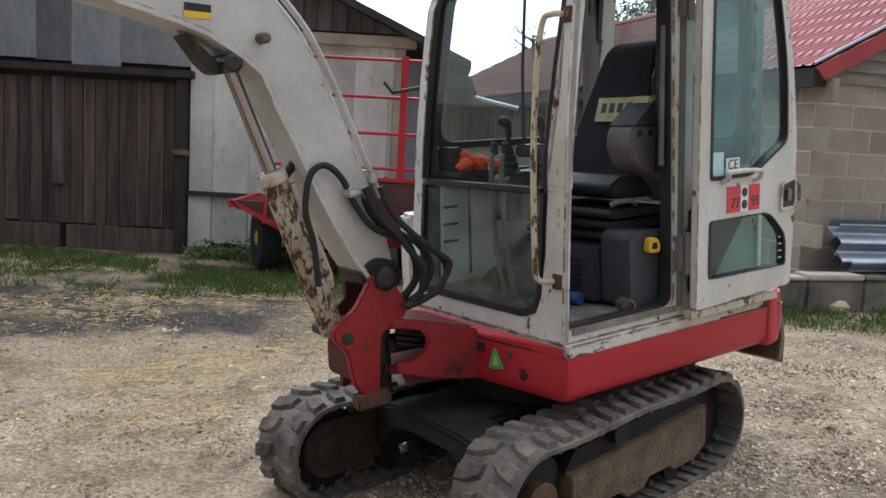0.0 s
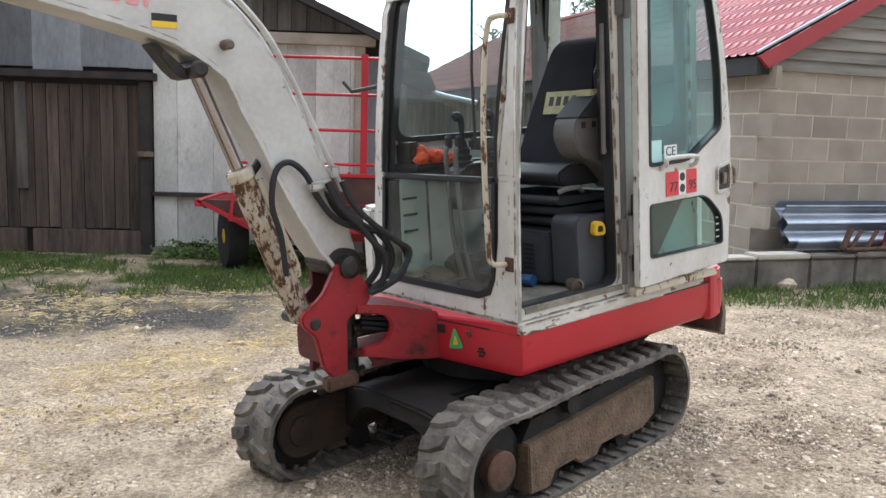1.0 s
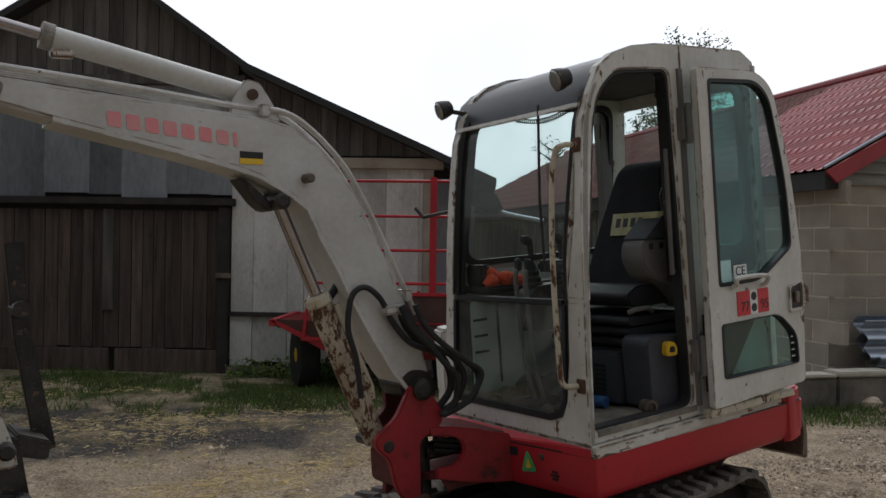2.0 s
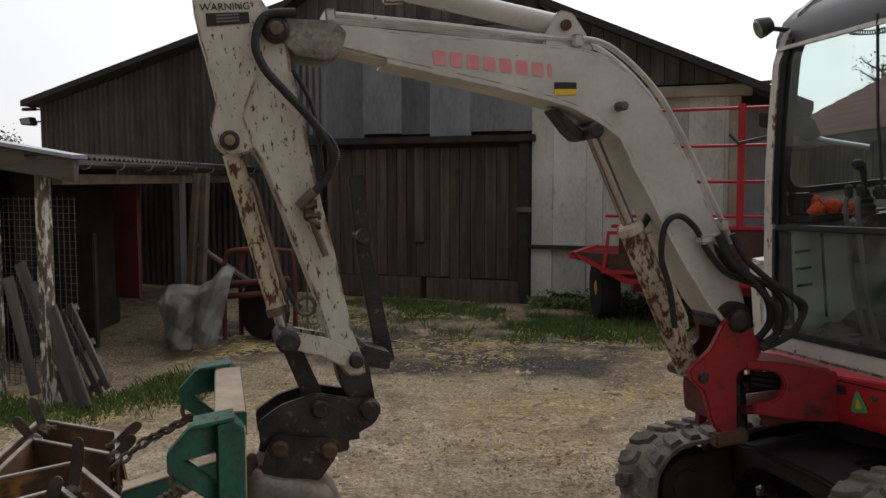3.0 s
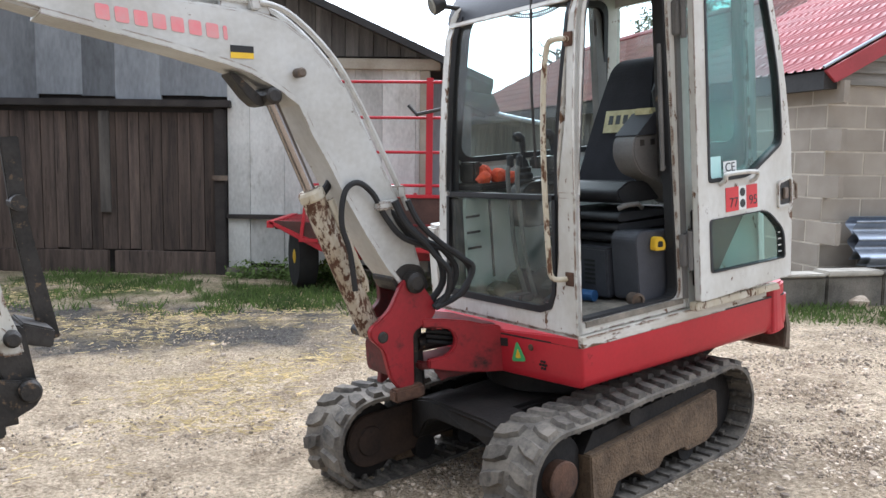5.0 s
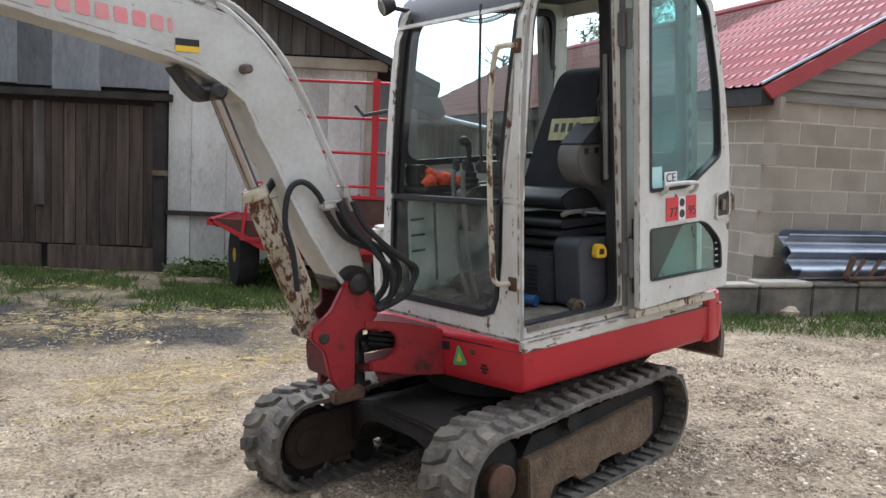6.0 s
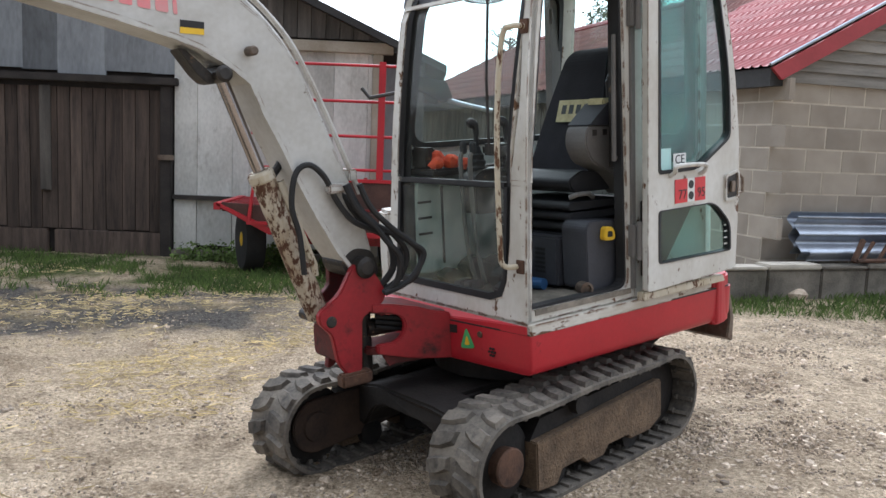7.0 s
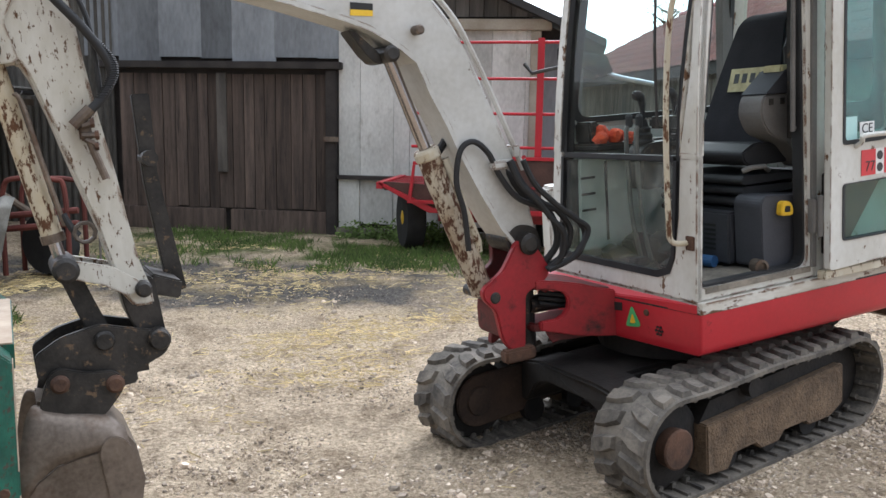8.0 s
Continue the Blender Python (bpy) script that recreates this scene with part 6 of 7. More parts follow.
part("port", Geo().box((1.74, -0.66, 1.63), (1.82, -0.62, 1.66)), ARM, armcyl, "", 0.006)
part("rod", Geo().rod(mid, p1, 0.021, 16), CHROME, armcyl, "polished chrome rod", smooth=True)

# arm
arm_front = [(2.40, 1.90), (2.455, 1.83), (2.50, 1.75), (2.515, 1.66), (2.505, 1.54), (2.49, 1.47), (2.47, 1.31), (2.50, 1.22), (2.49, 1.15), (2.45, 1.115), (2.36, 1.12), (2.33, 1.06), (2.29, 0.93), (2.25, 0.77), (2.19, 0.56), (2.155, 0.39), (2.14, 0.30), (2.10, 0.24), (2.03, 0.24)]
arm_back = [(2.015, 0.31), (2.04, 0.40), (2.06, 0.54), (2.08, 0.72), (2.11, 0.91), (2.135, 1.11), (2.15, 1.28), (2.17, 1.40), (2.175, 1.56), (2.26, 1.635), (2.29, 1.69), (2.325, 1.78), (2.34, 1.88), (2.37, 1.905)]
arm_back = [(a + 0.022 * (b < 1.6), b) for a, b in arm_back]
arm = part("dipper_arm", Geo().prism(arm_front + arm_back, fu(-0.615, -0.765)), ARM, digger, "chipped white dipper arm", 0.008)
for l0, l1 in ((-0.60, -0.615), (-0.765, -0.78)):
    part("side_plate", Geo().prism(rounded([(2.40, 1.905), (2.50, 1.76), (2.517, 1.66), (2.47, 1.31), (2.50, 1.22), (2.49, 1.14), (2.44, 1.11), (2.355, 1.12), (2.385, 1.25), (2.315, 1.39), (2.27, 1.62), (2.33, 1.78), (2.345, 1.90)], 0.02, 3), fu(l0, l1)), ARM, arm, "", 0.003)
for (a, b), r in (((2.39, 1.845), 0.042), ((2.44, 1.16), 0.036), ((2.235, 1.545), 0.05)):
    part("pin", Geo().lathe([(-0.115, r * 0.7), (-0.105, r), (0.105, r), (0.115, r * 0.7)], (a, BC, b), (0, 1, 0), 18), BLACK, arm)
    part("pin_end", Geo().lathe([(0, r * 0.55), (0.012, r * 0.5), (0.014, r * 0.2)], (a, BC + 0.115, b), (0, 1, 0), 14), STEEL, arm)
lettering("warning_text", "WARNING", 0.036, Matrix(((-1, 0, 0, 2.405), (0, 0, 1, -0.598), (0, 1, 0, 1.632), (0, 0, 0, 1))), BLACKLABEL, arm, "black WARNING lettering")
part("label_bar", Geo().prism([(2.325, 1.572), (2.475, 1.566), (2.475, 1.612), (2.325, 1.612)], fu(-0.599, -0.597)), BLACKLABEL, arm, "worn black label")
g = Geo()
for k in range(3):
    g.prism([(2.36, 1.58 + k * 0.011), (2.44, 1.578 + k * 0.011), (2.44, 1.584 + k * 0.011), (2.36, 1.586 + k * 0.011)], fu(-0.597, -0.5965))
part("label_bar", g, CONSOLE, arm)
part("service_block", Geo().box((2.165, -0.615, 0.845), (2.205, -0.585, 0.905)), STEEL, arm, "", 0.006)
for a0, b0, a1, b1, r in ((2.195, 0.895, 2.155, 0.905, 0.012), (2.20, 0.865, 2.145, 0.862, 0.011), (2.19, 0.85, 2.15, 0.825, 0.010)):
    part("fitting", Geo().rod((a0, -0.58, b0), (a1, -0.575, b1), r, 6), STEEL, arm)
    part("fitting_nut", Geo().rod((a1 + 0.012, -0.577, b1), (a1, -0.575, b1), r * 1.5, 6), RUSTPIN, arm)
part("service_pipe", Geo().tube(smoothed([(2.175, -0.585, 0.845), (2.165, -0.585, 0.80), (2.145, -0.585, 0.73), (2.14, -0.585, 0.71)]), 0.014, 10), STEEL, arm)
part("ferrule", Geo().rod((2.222, -0.585, 0.898), (2.16, -0.58, 0.952), 0.02, 10), STEEL, arm, "grey hose ferrule")
part("hose", Geo().tube(smoothed([(2.16, -0.58, 1.60), (2.27, -0.575, 1.59), (2.315, -0.57, 1.50), (2.295, -0.57, 1.41), (2.23, -0.57, 1.32), (2.15, -0.575, 1.22), (2.09, -0.58, 1.12), (2.08, -0.59, 1.05), (2.12, -0.585, 0.985), (2.17, -0.58, 0.94), (2.22, -0.585, 0.90)]), 0.016, 10), RUBBER, arm, "thick black hydraulic hose", 0, True)
g = Geo()
for k in range(26):
    t = k / 25
    a = 2.12 - 0.05 * math.sin(t * 3.14)
    g.tube([(a + 0.018 * math.cos(j), -0.585 + 0.018 * math.sin(j), 1.18 - 0.19 * t) for j in [q * 1.0472 for q in range(6)]], 0.003, 4, True)
tagged(part("hose_guard", g, RUBBER, arm), kind="stuff")
part("hose", Geo().tube(smoothed([(2.19, -0.60, 1.40), (2.13, -0.6, 1.25), (2.12, -0.6, 1.0)]), 0.009, 8), RUBBER, arm)
# bucket cylinder
p0, p1 = Vector((2.442, BC, 1.164)), Vector((2.31, BC, 0.394))
bcyl = part("bucket_cylinder", Geo().rod(p0.lerp(p1, 0.06), p0.lerp(p1, 0.84), 0.036, 18), CHIPPED, digger, "rust-flaked white hydraulic cylinder", smooth=True)
part("gland", Geo().rod(p0.lerp(p1, 0.82), p0.lerp(p1, 0.86), 0.041, 18), STEEL, bcyl)
part("rod", Geo().rod(p0.lerp(p1, 0.86), p1, 0.022, 14), CHROME, bcyl, "polished chrome rod")
part("feed_pipe", Geo().tube(smoothed([(2.385, BC + 0.05, 1.02), (2.365, BC + 0.055, 0.98), (2.335, BC + 0.055, 0.80), (2.29, BC + 0.05, 0.56)]), 0.009, 8), STEEL, bcyl)
part("bleed_hose", Geo().tube(smoothed([(2.29, BC + 0.05, 0.6), (2.27, BC + 0.06, 0.55), (2.25, BC + 0.06, 0.52)]), 0.012, 8), RUBBER, bcyl)
part("shackle", Geo().tube([(2.23 + 0.035 * math.cos(t), BC + 0.07, 0.53 + 0.035 * math.sin(t)) for t in [q * 0.628 for q in range(10)]], 0.008, 6, True), TINE, bcyl)
# links, hitch and bucket
for l in (-0.61, -0.77):
    part("rocker_link", Geo().prism(rounded([(2.34, 0.44), (2.27, 0.435), (2.16, 0.40), (2.08, 0.34), (2.06, 0.30), (2.12, 0.285), (2.2, 0.34), (2.30, 0.375), (2.345, 0.385)], 0.012, 2), fu(l - 0.012, l + 0.012)), ARM, digger, "", 0.003)
part("bucket_link", Geo().prism(rounded([(2.345, 0.42), (2.28, 0.44), (2.235, 0.30), (2.18, 0.14), (2.25, 0.10), (2.29, 0.24)], 0.02, 2), fu(-0.65, -0.73)), BLACK, digger, "", 0.006)
for (a, b), r in (((2.31, 0.41), 0.045), ((2.065, 0.305), 0.03)):
    part("pin", Geo().lathe([(-0.12, r * 0.7), (-0.11, r), (0.11, r), (0.12, r * 0.7)], (a, BC, b), (0, 1, 0), 18), BLACK, digger)
part("arm_tip", Geo().prism(rounded([(2.15, 0.36), (2.02, 0.34), (2.0, 0.1), (2.08, 0.09), (2.13, 0.22)], 0.02, 2), fu(-0.625, -0.755)), BLACK, digger, "", 0.006)
part("guard_bracket", Geo().prism([(2.04, 0.27), (1.93, 0.235), (1.915, 0.30), (2.02, 0.345)], fu(-0.66, -0.90)), BLACK, digger, "", 0.006)
part("pipe_guard", Geo().prism([(1.99, 1.0), (1.925, 1.0), (1.93, 0.70), (1.875, 0.24), (1.945, 0.23), (1.985, 0.67)], fu(-0.86, -0.82)), BLACK, digger, "rusty black flat guard bar", 0.004)
part("guard_clip", Geo().rod((1.96, -0.88, 0.76), (1.96, -0.76, 0.76), 0.03, 12), BLACK, digger)
hitch = part("quick_hitch", Geo().prism(rounded([(2.45, 0.13), (2.36, 0.18), (2.23, 0.205), (2.10, 0.165), (2.02, 0.145), (1.99, 0.10), (2.02, 0.055), (2.13, 0.01), (2.12, -0.03), (2.18, -0.035), (2.45, 0.04)], 0.018, 2), fu(-0.585, -0.61)), BLACK, digger, "greasy black quick hitch", 0.005)
part("hitch_cheek", Geo().prism(rounded([(2.45, 0.13), (2.36, 0.18), (2.23, 0.205), (2.10, 0.165), (2.02, 0.145), (1.99, 0.10), (2.02, 0.055), (2.13, 0.01), (2.12, -0.03), (2.18, -0.035), (2.45, 0.04)], 0.018, 2), fu(-0.77, -0.795)), BLACK, hitch)
part("hitch_core", Geo().box((2.08, -0.77, 0.0), (2.42, -0.61, 0.08)), BLACK, hitch)
for a, b, r in ((2.22, 0.145, 0.035), (2.035, 0.115, 0.04)):
    part("hitch_pin", Geo().lathe([(-0.13, r * 0.8), (-0.12, r), (0.12, r), (0.13, r * 0.8)], (a, BC, b), (0, 1, 0), 18), BLACK, hitch)
prof_b = [(2.46, -0.03), (2.36, -0.07), (2.24, -0.12), (2.17, -0.23), (2.155, -0.36), (2.19, -0.50), (2.27, -0.60), (2.40, -0.66), (2.56, -0.66), (2.66, -0.62)]
g = Geo()
W0, W1 = -0.50, -0.88
n = len(prof_b)
for d in (0.0, 0.014):
    for y, inn in ((W0, -1), (W1, 1)):
        for i, (a, b) in enumerate(prof_b):
            t = Vector((prof_b[min(i + 1, n - 1)][0] - prof_b[max(i - 1, 0)][0], prof_b[min(i + 1, n - 1)][1] - prof_b[max(i - 1, 0)][1])).normalized()
            g.v.append((a + t.y * -d, y + inn * (0.10, 0.09, 0.05)[i] if i < 3 else y, b + t.x * d))
for i in range(n - 1):
    g.f += [(i, i + 1, n + i + 1, n + i), (2 * n + i, 3 * n + i, 3 * n + i + 1, 2 * n + i + 1), (i, 2 * n + i, 2 * n + i + 1, i + 1), (n + i, n + i + 1, 3 * n + i + 1, 3 * n + i)]
bucket = part("bucket", g, BUCKETSTEEL, digger, "worn bare steel digging bucket", smooth=True)
cheek = [(2.58, -0.40), (2.535, -0.335), (2.50, -0.29), (2.43, -0.246), (2.36, -0.235), (2.30, -0.23), (2.285, -0.20), (2.26, -0.185), (2.235, -0.182), (2.205, -0.20), (2.187, -0.235), (2.165, -0.36), (2.19, -0.50), (2.27, -0.60), (2.40, -0.66), (2.56, -0.66), (2.66, -0.62)]
top_line = [(2.475, -0.04), (2.43, -0.07), (2.37, -0.095), (2.31, -0.11), (2.25, -0.13), (2.21, -0.17)]
rim_line = [(2.575, -0.39), (2.50, -0.285), (2.43, -0.24), (2.33, -0.225), (2.25, -0.22), (2.19, -0.24)]
for edge, core in ((W0 - 0.006, -0.575), (W1 + 0.006, -0.805)):
    g = Geo()
    for k in range(9):
        t = k / 8
        for (a, b), (c, d) in zip(top_line, rim_line):
            swell = 0.035 * math.sin(math.pi * t)
            g.v.append((a + (c - a) * t, core + (edge - core) * math.sin(t * 1.5708), b + (d - b) * (1 - math.cos(t * 1.5708)) + swell * 0.4))
    g.f = [(k * 6 + i, k * 6 + i + 1, k * 6 + i + 7, k * 6 + i + 6) for k in range(8) for i in range(5)]
    sh_part = part("bucket_shoulder", g, BUCKETSTEEL, bucket, "smooth worn bucket shoulder", 0, True)
    sh_part.modifiers.new("thickness", "SOLIDIFY").thickness = 0.01
for y in (W0, W1 + 0.014):
    part("bucket_cheek", Geo().prism(cheek, fu(y, y - 0.014)), BUCKETSTEEL, bucket, "", 0.003)
    yy = y + (0.010 if y == W0 else -0.010)
    part("wear_strip", Geo().prism(rounded([(2.18, -0.24), (2.205, -0.195), (2.24, -0.176), (2.28, -0.19), (2.295, -0.235), (2.285, -0.36), (2.275, -0.50), (2.20, -0.52), (2.165, -0.40)], 0.02, 3), fu(yy, yy - 0.014)), BUCKETSTEEL, bucket, "", 0.003)
for l in (-0.57, -0.81):
    part("bucket_ear", Geo().prism(rounded([(2.44, 0.01), (2.41, 0.067), (2.377, 0.08), (2.33, 0.06), (2.282, 0.045), (2.208, 0.037), (2.168, 0.0), (2.185, -0.045), (2.255, -0.12), (2.38, -0.12), (2.46, -0.06)], 0.02, 3), fu(l - 0.014, l + 0.014)), BLACK, bucket, "", 0.004)
for a, b in ((2.383, 0.026), (2.207, -0.01)):
    part("bucket_pin", Geo().lathe([(-0.155, 0.022), (-0.145, 0.032), (0.145, 0.032), (0.155, 0.022)], (a, BC, b), (0, 1, 0), 18), RUSTPIN, bucket)

# lift cylinder below the boom
p0, p1 = Vector((0.993, BC, 1.096)), Vector((0.612, BC, 0.02))
lift = part("lift_cylinder", Geo().rod(p0.lerp(p1, 0.40), p0.lerp(p1, 0.985), 0.052, 22), CYLRUST, digger, "rust-flaked white lift cylinder", smooth=True)
part("gland", Geo().lathe([(0, 0.05), (0.012, 0.057), (0.04, 0.057), (0.05, 0.05)], p0.lerp(p1, 0.37), p1 - p0, 22), CHIPPED, lift)
part("rod", Geo().rod(p0, p0.lerp(p1, 0.38), 0.026, 16), CHROME, lift, "polished chrome rod", smooth=True)
dv = (p1 - p0).normalized()
sidep = Vector((0, 0.03, 0)) + dv.cross(Vector((0, 1, 0))) * -0.055
part("cylinder_guard", Geo().tube([p0.lerp(p1, 0.43) + sidep, p0.lerp(p1, 0.50) + sidep, p0.lerp(p1, 0.78) + sidep, p0.lerp(p1, 0.82) + sidep * 0.8], 0.02, 8), CHIPPED, lift)
part("feed_hose", Geo().tube(smoothed([p0.lerp(p1, 0.39) + Vector((-0.05, 0, 0)), p0.lerp(p1, 0.37) + Vector((-0.10, 0, 0.03)), p0.lerp(p1, 0.345) + Vector((-0.12, 0, 0.06))]), 0.018, 8), RUBBER, lift)

# hoses at the boom foot
for k, (dx, dy) in enumerate(((0.0, 0.0), (0.03, 0.035), (-0.03, 0.05))):
    part("hydraulic_hose", Geo().tube(smoothed([(0.50 + dx, BL + 0.03 + dy, 0.62), (0.46 + dx, BL + 0.045 + dy, 0.52), (0.38 + dx, BL + 0.06 + dy, 0.43), (0.30 + dx * 2, BL + 0.07 + dy, 0.38 - 0.02 * k), (0.24 + dx * 2, BL + 0.08 + dy, 0.28), (0.28 + dx, BL + 0.06 + dy, 0.17), (0.36, BL + 0.02 + dy, 0.12)]), 0.014, 8), RUBBER, digger, "black hydraulic hose", 0, True)
part("hydraulic_hose", Geo().tube(smoothed([(0.72, BL + 0.0, 0.25), (0.735, BL + 0.01, 0.42), (0.765, BL + 0.015, 0.55), (0.74, BL + 0.02, 0.68), (0.68, BL + 0.03, 0.715), (0.61, BL + 0.03, 0.66), (0.56, BL + 0.03, 0.56), (0.49, BL + 0.045, 0.46), (0.38, BL + 0.06, 0.405), (0.25, BL + 0.08, 0.365), (0.17, BL + 0.09, 0.27), (0.21, BL + 0.08, 0.165), (0.33, BL + 0.05, 0.14)]), 0.013, 8), RUBBER, digger, "black hydraulic hose loop", 0, True)
part("hydraulic_hose", Geo().tube(smoothed([(0.52, BL - 0.02, 0.60), (0.42, BL + 0.02, 0.44), (0.32, BL + 0.05, 0.36), (0.30, BL + 0.05, 0.22), (0.40, BL, 0.10)]), 0.016, 8), RUBBER, digger, "black hydraulic hose", 0, True)
part("hose_clamp", Geo().box((0.50, BL + 0.005, 0.585), (0.60, BL + 0.05, 0.625)), BOOM, digger, "", 0.008)

# ---- cab ----
def lean(u):
    """Forward place of the cab's front face at a height."""
    return 0.0 - 0.035 * u - 0.035 * max(0.0, u - 0.7) ** 2 * 2.2 - 2.0 * max(0.0, u - 1.35) ** 2


def right_at(u):
    """The right side leans in towards the roof."""
    return -1.05 + 0.085 * u


side_outer = [(0.0, 0.0)] + [(lean(u), u) for u in (0.3, 0.6, 0.9, 1.2, 1.35)] + [(-0.13, 1.47), (-0.19, 1.575), (-0.28, 1.635), (-0.40, 1.672), (-0.55, 1.69), (-0.70, 1.692), (-0.70, 0.0)]
opening = rounded([(-0.033, 0.055), (-0.036, 0.36), (-0.056, 0.66), (-0.09, 0.95), (-0.14, 1.36), (-0.185, 1.48), (-0.29, 1.562), (-0.625, 1.58), (-0.655, 0.055)], [0.02, 0.05, 0.05, 0.05, 0.05, 0.06, 0.05, 0.05, 0.06], 4)
left = part("door_side_frame", Geo().plate(side_outer, [opening], fu(0.0, -0.05)), WHITE, digger, "chipped white cab frame with an open doorway", 0.006)
part("door_seal", Geo().plate([(a + (0.006 if a > -0.36 else -0.006), b + (0.006 if b > 0.8 else -0.006)) for a, b in opening], [[(a - (0.012 if a > -0.36 else -0.012), b - (0.012 if b > 0.8 else -0.012)) for a, b in opening]], fu(-0.012, -0.062)), RUBBER, left)
rear_outer = [(-0.70, 0.0), (-0.70, 1.692), (-1.15, 1.69), (-1.235, 1.64), (-1.26, 1.5), (-1.26, 0.0)]
rear_hole = rounded([(-0.77, 0.62), (-0.77, 1.53), (-1.19, 1.53), (-1.2, 0.62)], 0.05)
part("rear_side_frame", Geo().plate(rear_outer, [rear_hole], fu(0.0, -0.05)), WHITE, digger, "", 0.006)
part("rear_side_glass", Geo().prism([(-0.76, 0.61), (-0.76, 1.54), (-1.2, 1.54), (-1.21, 0.61)], fu(-0.022, -0.027)), TINTED, digger, "green tinted glass")
right_outer = [(0.0, 0.0)] + [(lean(u), u) for u in (0.3, 0.6, 0.9, 1.2, 1.35)] + [(-0.13, 1.47), (-0.19, 1.575), (-0.28, 1.635), (-0.40, 1.672), (-0.55, 1.69), (-1.15, 1.69), (-1.26, 1.5), (-1.26, 0.0)]
right_hole = rounded([(-0.09, 0.735), (-0.17, 1.45), (-0.30, 1.55), (-1.15, 1.55), (-1.15, 0.735)], [0.09, 0.1, 0.08, 0.08, 0.09], 5)
rs = part("right_side_frame", Geo().plate(right_outer, [right_hole], lambda a, b, s: (a, right_at(b) + (0.05, 0.0)[s], b)), WHITE, digger, "", 0.006)
part("window_seal", Geo().plate([(a + (0.004 if a > -0.6 else -0.004), b + (0.004 if b > 1.1 else -0.004)) for a, b in right_hole], [[(a - (0.026 if a > -0.6 else -0.026), b - (0.026 if b > 1.1 else -0.026)) for a, b in right_hole]], lambda a, b, s: (a, right_at(b) + (0.056, -0.006)[s], b)), RUBBER, rs)
part("right_glass", Geo().prism(right_hole, lambda a, b, s: (a, right_at(b) + (0.026, 0.022)[s], b)), GLASS, rs, "clear side glass")


def front_at(d0, d1):
    return lambda a, b, s: (lean(b) + (d0, d1)[s], a * -right_at(b), b)


us = [0.0, 0.15, 0.3, 0.45, 0.6, 0.75, 0.9, 1.05, 1.2, 1.35, 1.45]
# front frame: sill, posts and head
fr = part("front_sill", Geo().plate([(0.0, 0.0), (0.0, 0.60), (-0.10, 0.60), (-0.105, 0.35), (-0.125, 0.17), (-0.15, 0.11), (-0.22, 0.085), (-0.5, 0.083), (-0.90, 0.085), (-0.925, 0.11), (-0.93, 0.60), (-1.0, 0.60), (-1.0, 0.0)], [], front_at(-0.034, 0.002)), WHITE, digger, "white front sill with worn paint", 0.004)


def upright(l0, l1, hs, d0, d1):
    """One post that follows the lean of the front."""
    return Geo().prism([(l0, u) for u in hs] + [(l1, u) for u in reversed(hs)], front_at(d0, d1))


for l0, l1 in ((0.0, -0.10), (-0.945, -1.0)):
    hs = us[4:] + [1.50]
    inner = [(l1 + (0.075 * max(0.0, u - 0.75) / 0.75 if l0 == 0.0 else 0.0), u) for u in reversed(hs)]
    part("corner_post", Geo().prism([(l0, u) for u in hs] + inner, front_at(-0.034, 0.002)), WHITE, digger, "chipped white corner post")
hs = us[1:]
ease = [0.075 * max(0.0, u - 0.75) / 0.75 for u in hs]
part("window_seal", Geo().prism([(-0.10 + e * 0.8, u) for u, e in zip(hs, ease)] + [(-0.128 + e * 0.9, u) for u, e in reversed(list(zip(hs, ease)))], front_at(-0.05, -0.004)), RUBBER, digger, "black rubber window seal")
part("window_seal", upright(-0.90, -0.945, hs, -0.05, -0.004), RUBBER, digger, "black rubber window seal")
part("corner_weld", Geo().box((lean(0.6) - 0.03, -0.095, 0.585), (lean(0.6) + 0.0035, -0.004, 0.615)), WHITE, digger, "", 0.002)
part("window_bar", Geo().prism([(-0.135, 0.575), (-0.90, 0.575), (-0.90, 0.60), (-0.135, 0.60)], front_at(-0.03, 0.006)), RUBBER, digger)
part("lower_seal", Geo().plate([(-0.115, 0.58), (-0.12, 0.35), (-0.125, 0.17), (-0.15, 0.10), (-0.22, 0.075), (-0.90, 0.075), (-0.925, 0.10), (-0.93, 0.58)], [[(-0.135, 0.575), (-0.138, 0.35), (-0.143, 0.18), (-0.17, 0.125), (-0.23, 0.105), (-0.88, 0.105), (-0.905, 0.125), (-0.91, 0.575)]], front_at(-0.012, 0.006)), RUBBER, digger)
part("lower_glass", Geo().prism([(-0.13, 0.58), (-0.135, 0.17), (-0.16, 0.11), (-0.23, 0.095), (-0.89, 0.095), (-0.92, 0.58)], front_at(-0.012, -0.007)), DUSTVEILGLASS, digger, "dusty lower windscreen with pale reflections put into its colour")
g = Geo()
for a, b in zip(us[4:], us[5:]):
    g.add([(lean(a) - 0.018, -0.07, a), (lean(a) - 0.018, -0.905, a), (lean(b) - 0.018, -0.905, b), (lean(b) - 0.018, -0.07, b)], [(0, 1, 2, 3)])
part("windscreen", g, GLASS, digger, "clear upper windscreen")
head = [(lean(1.42) - 0.02, 1.425), (-0.13, 1.47), (-0.17, 1.545), (-0.24, 1.60), (-0.36, 1.645), (-0.55, 1.672), (-1.15, 1.678), (-1.22, 1.63), (-1.22, 1.60), (-0.5, 1.60), (-0.27, 1.54), (-0.19, 1.46), (-0.165, 1.425)]
part("roof", Geo().prism(head, fu(-0.03, -0.97)), ROOFDARK, digger, "dark glossy roof panel", 0.004, True)
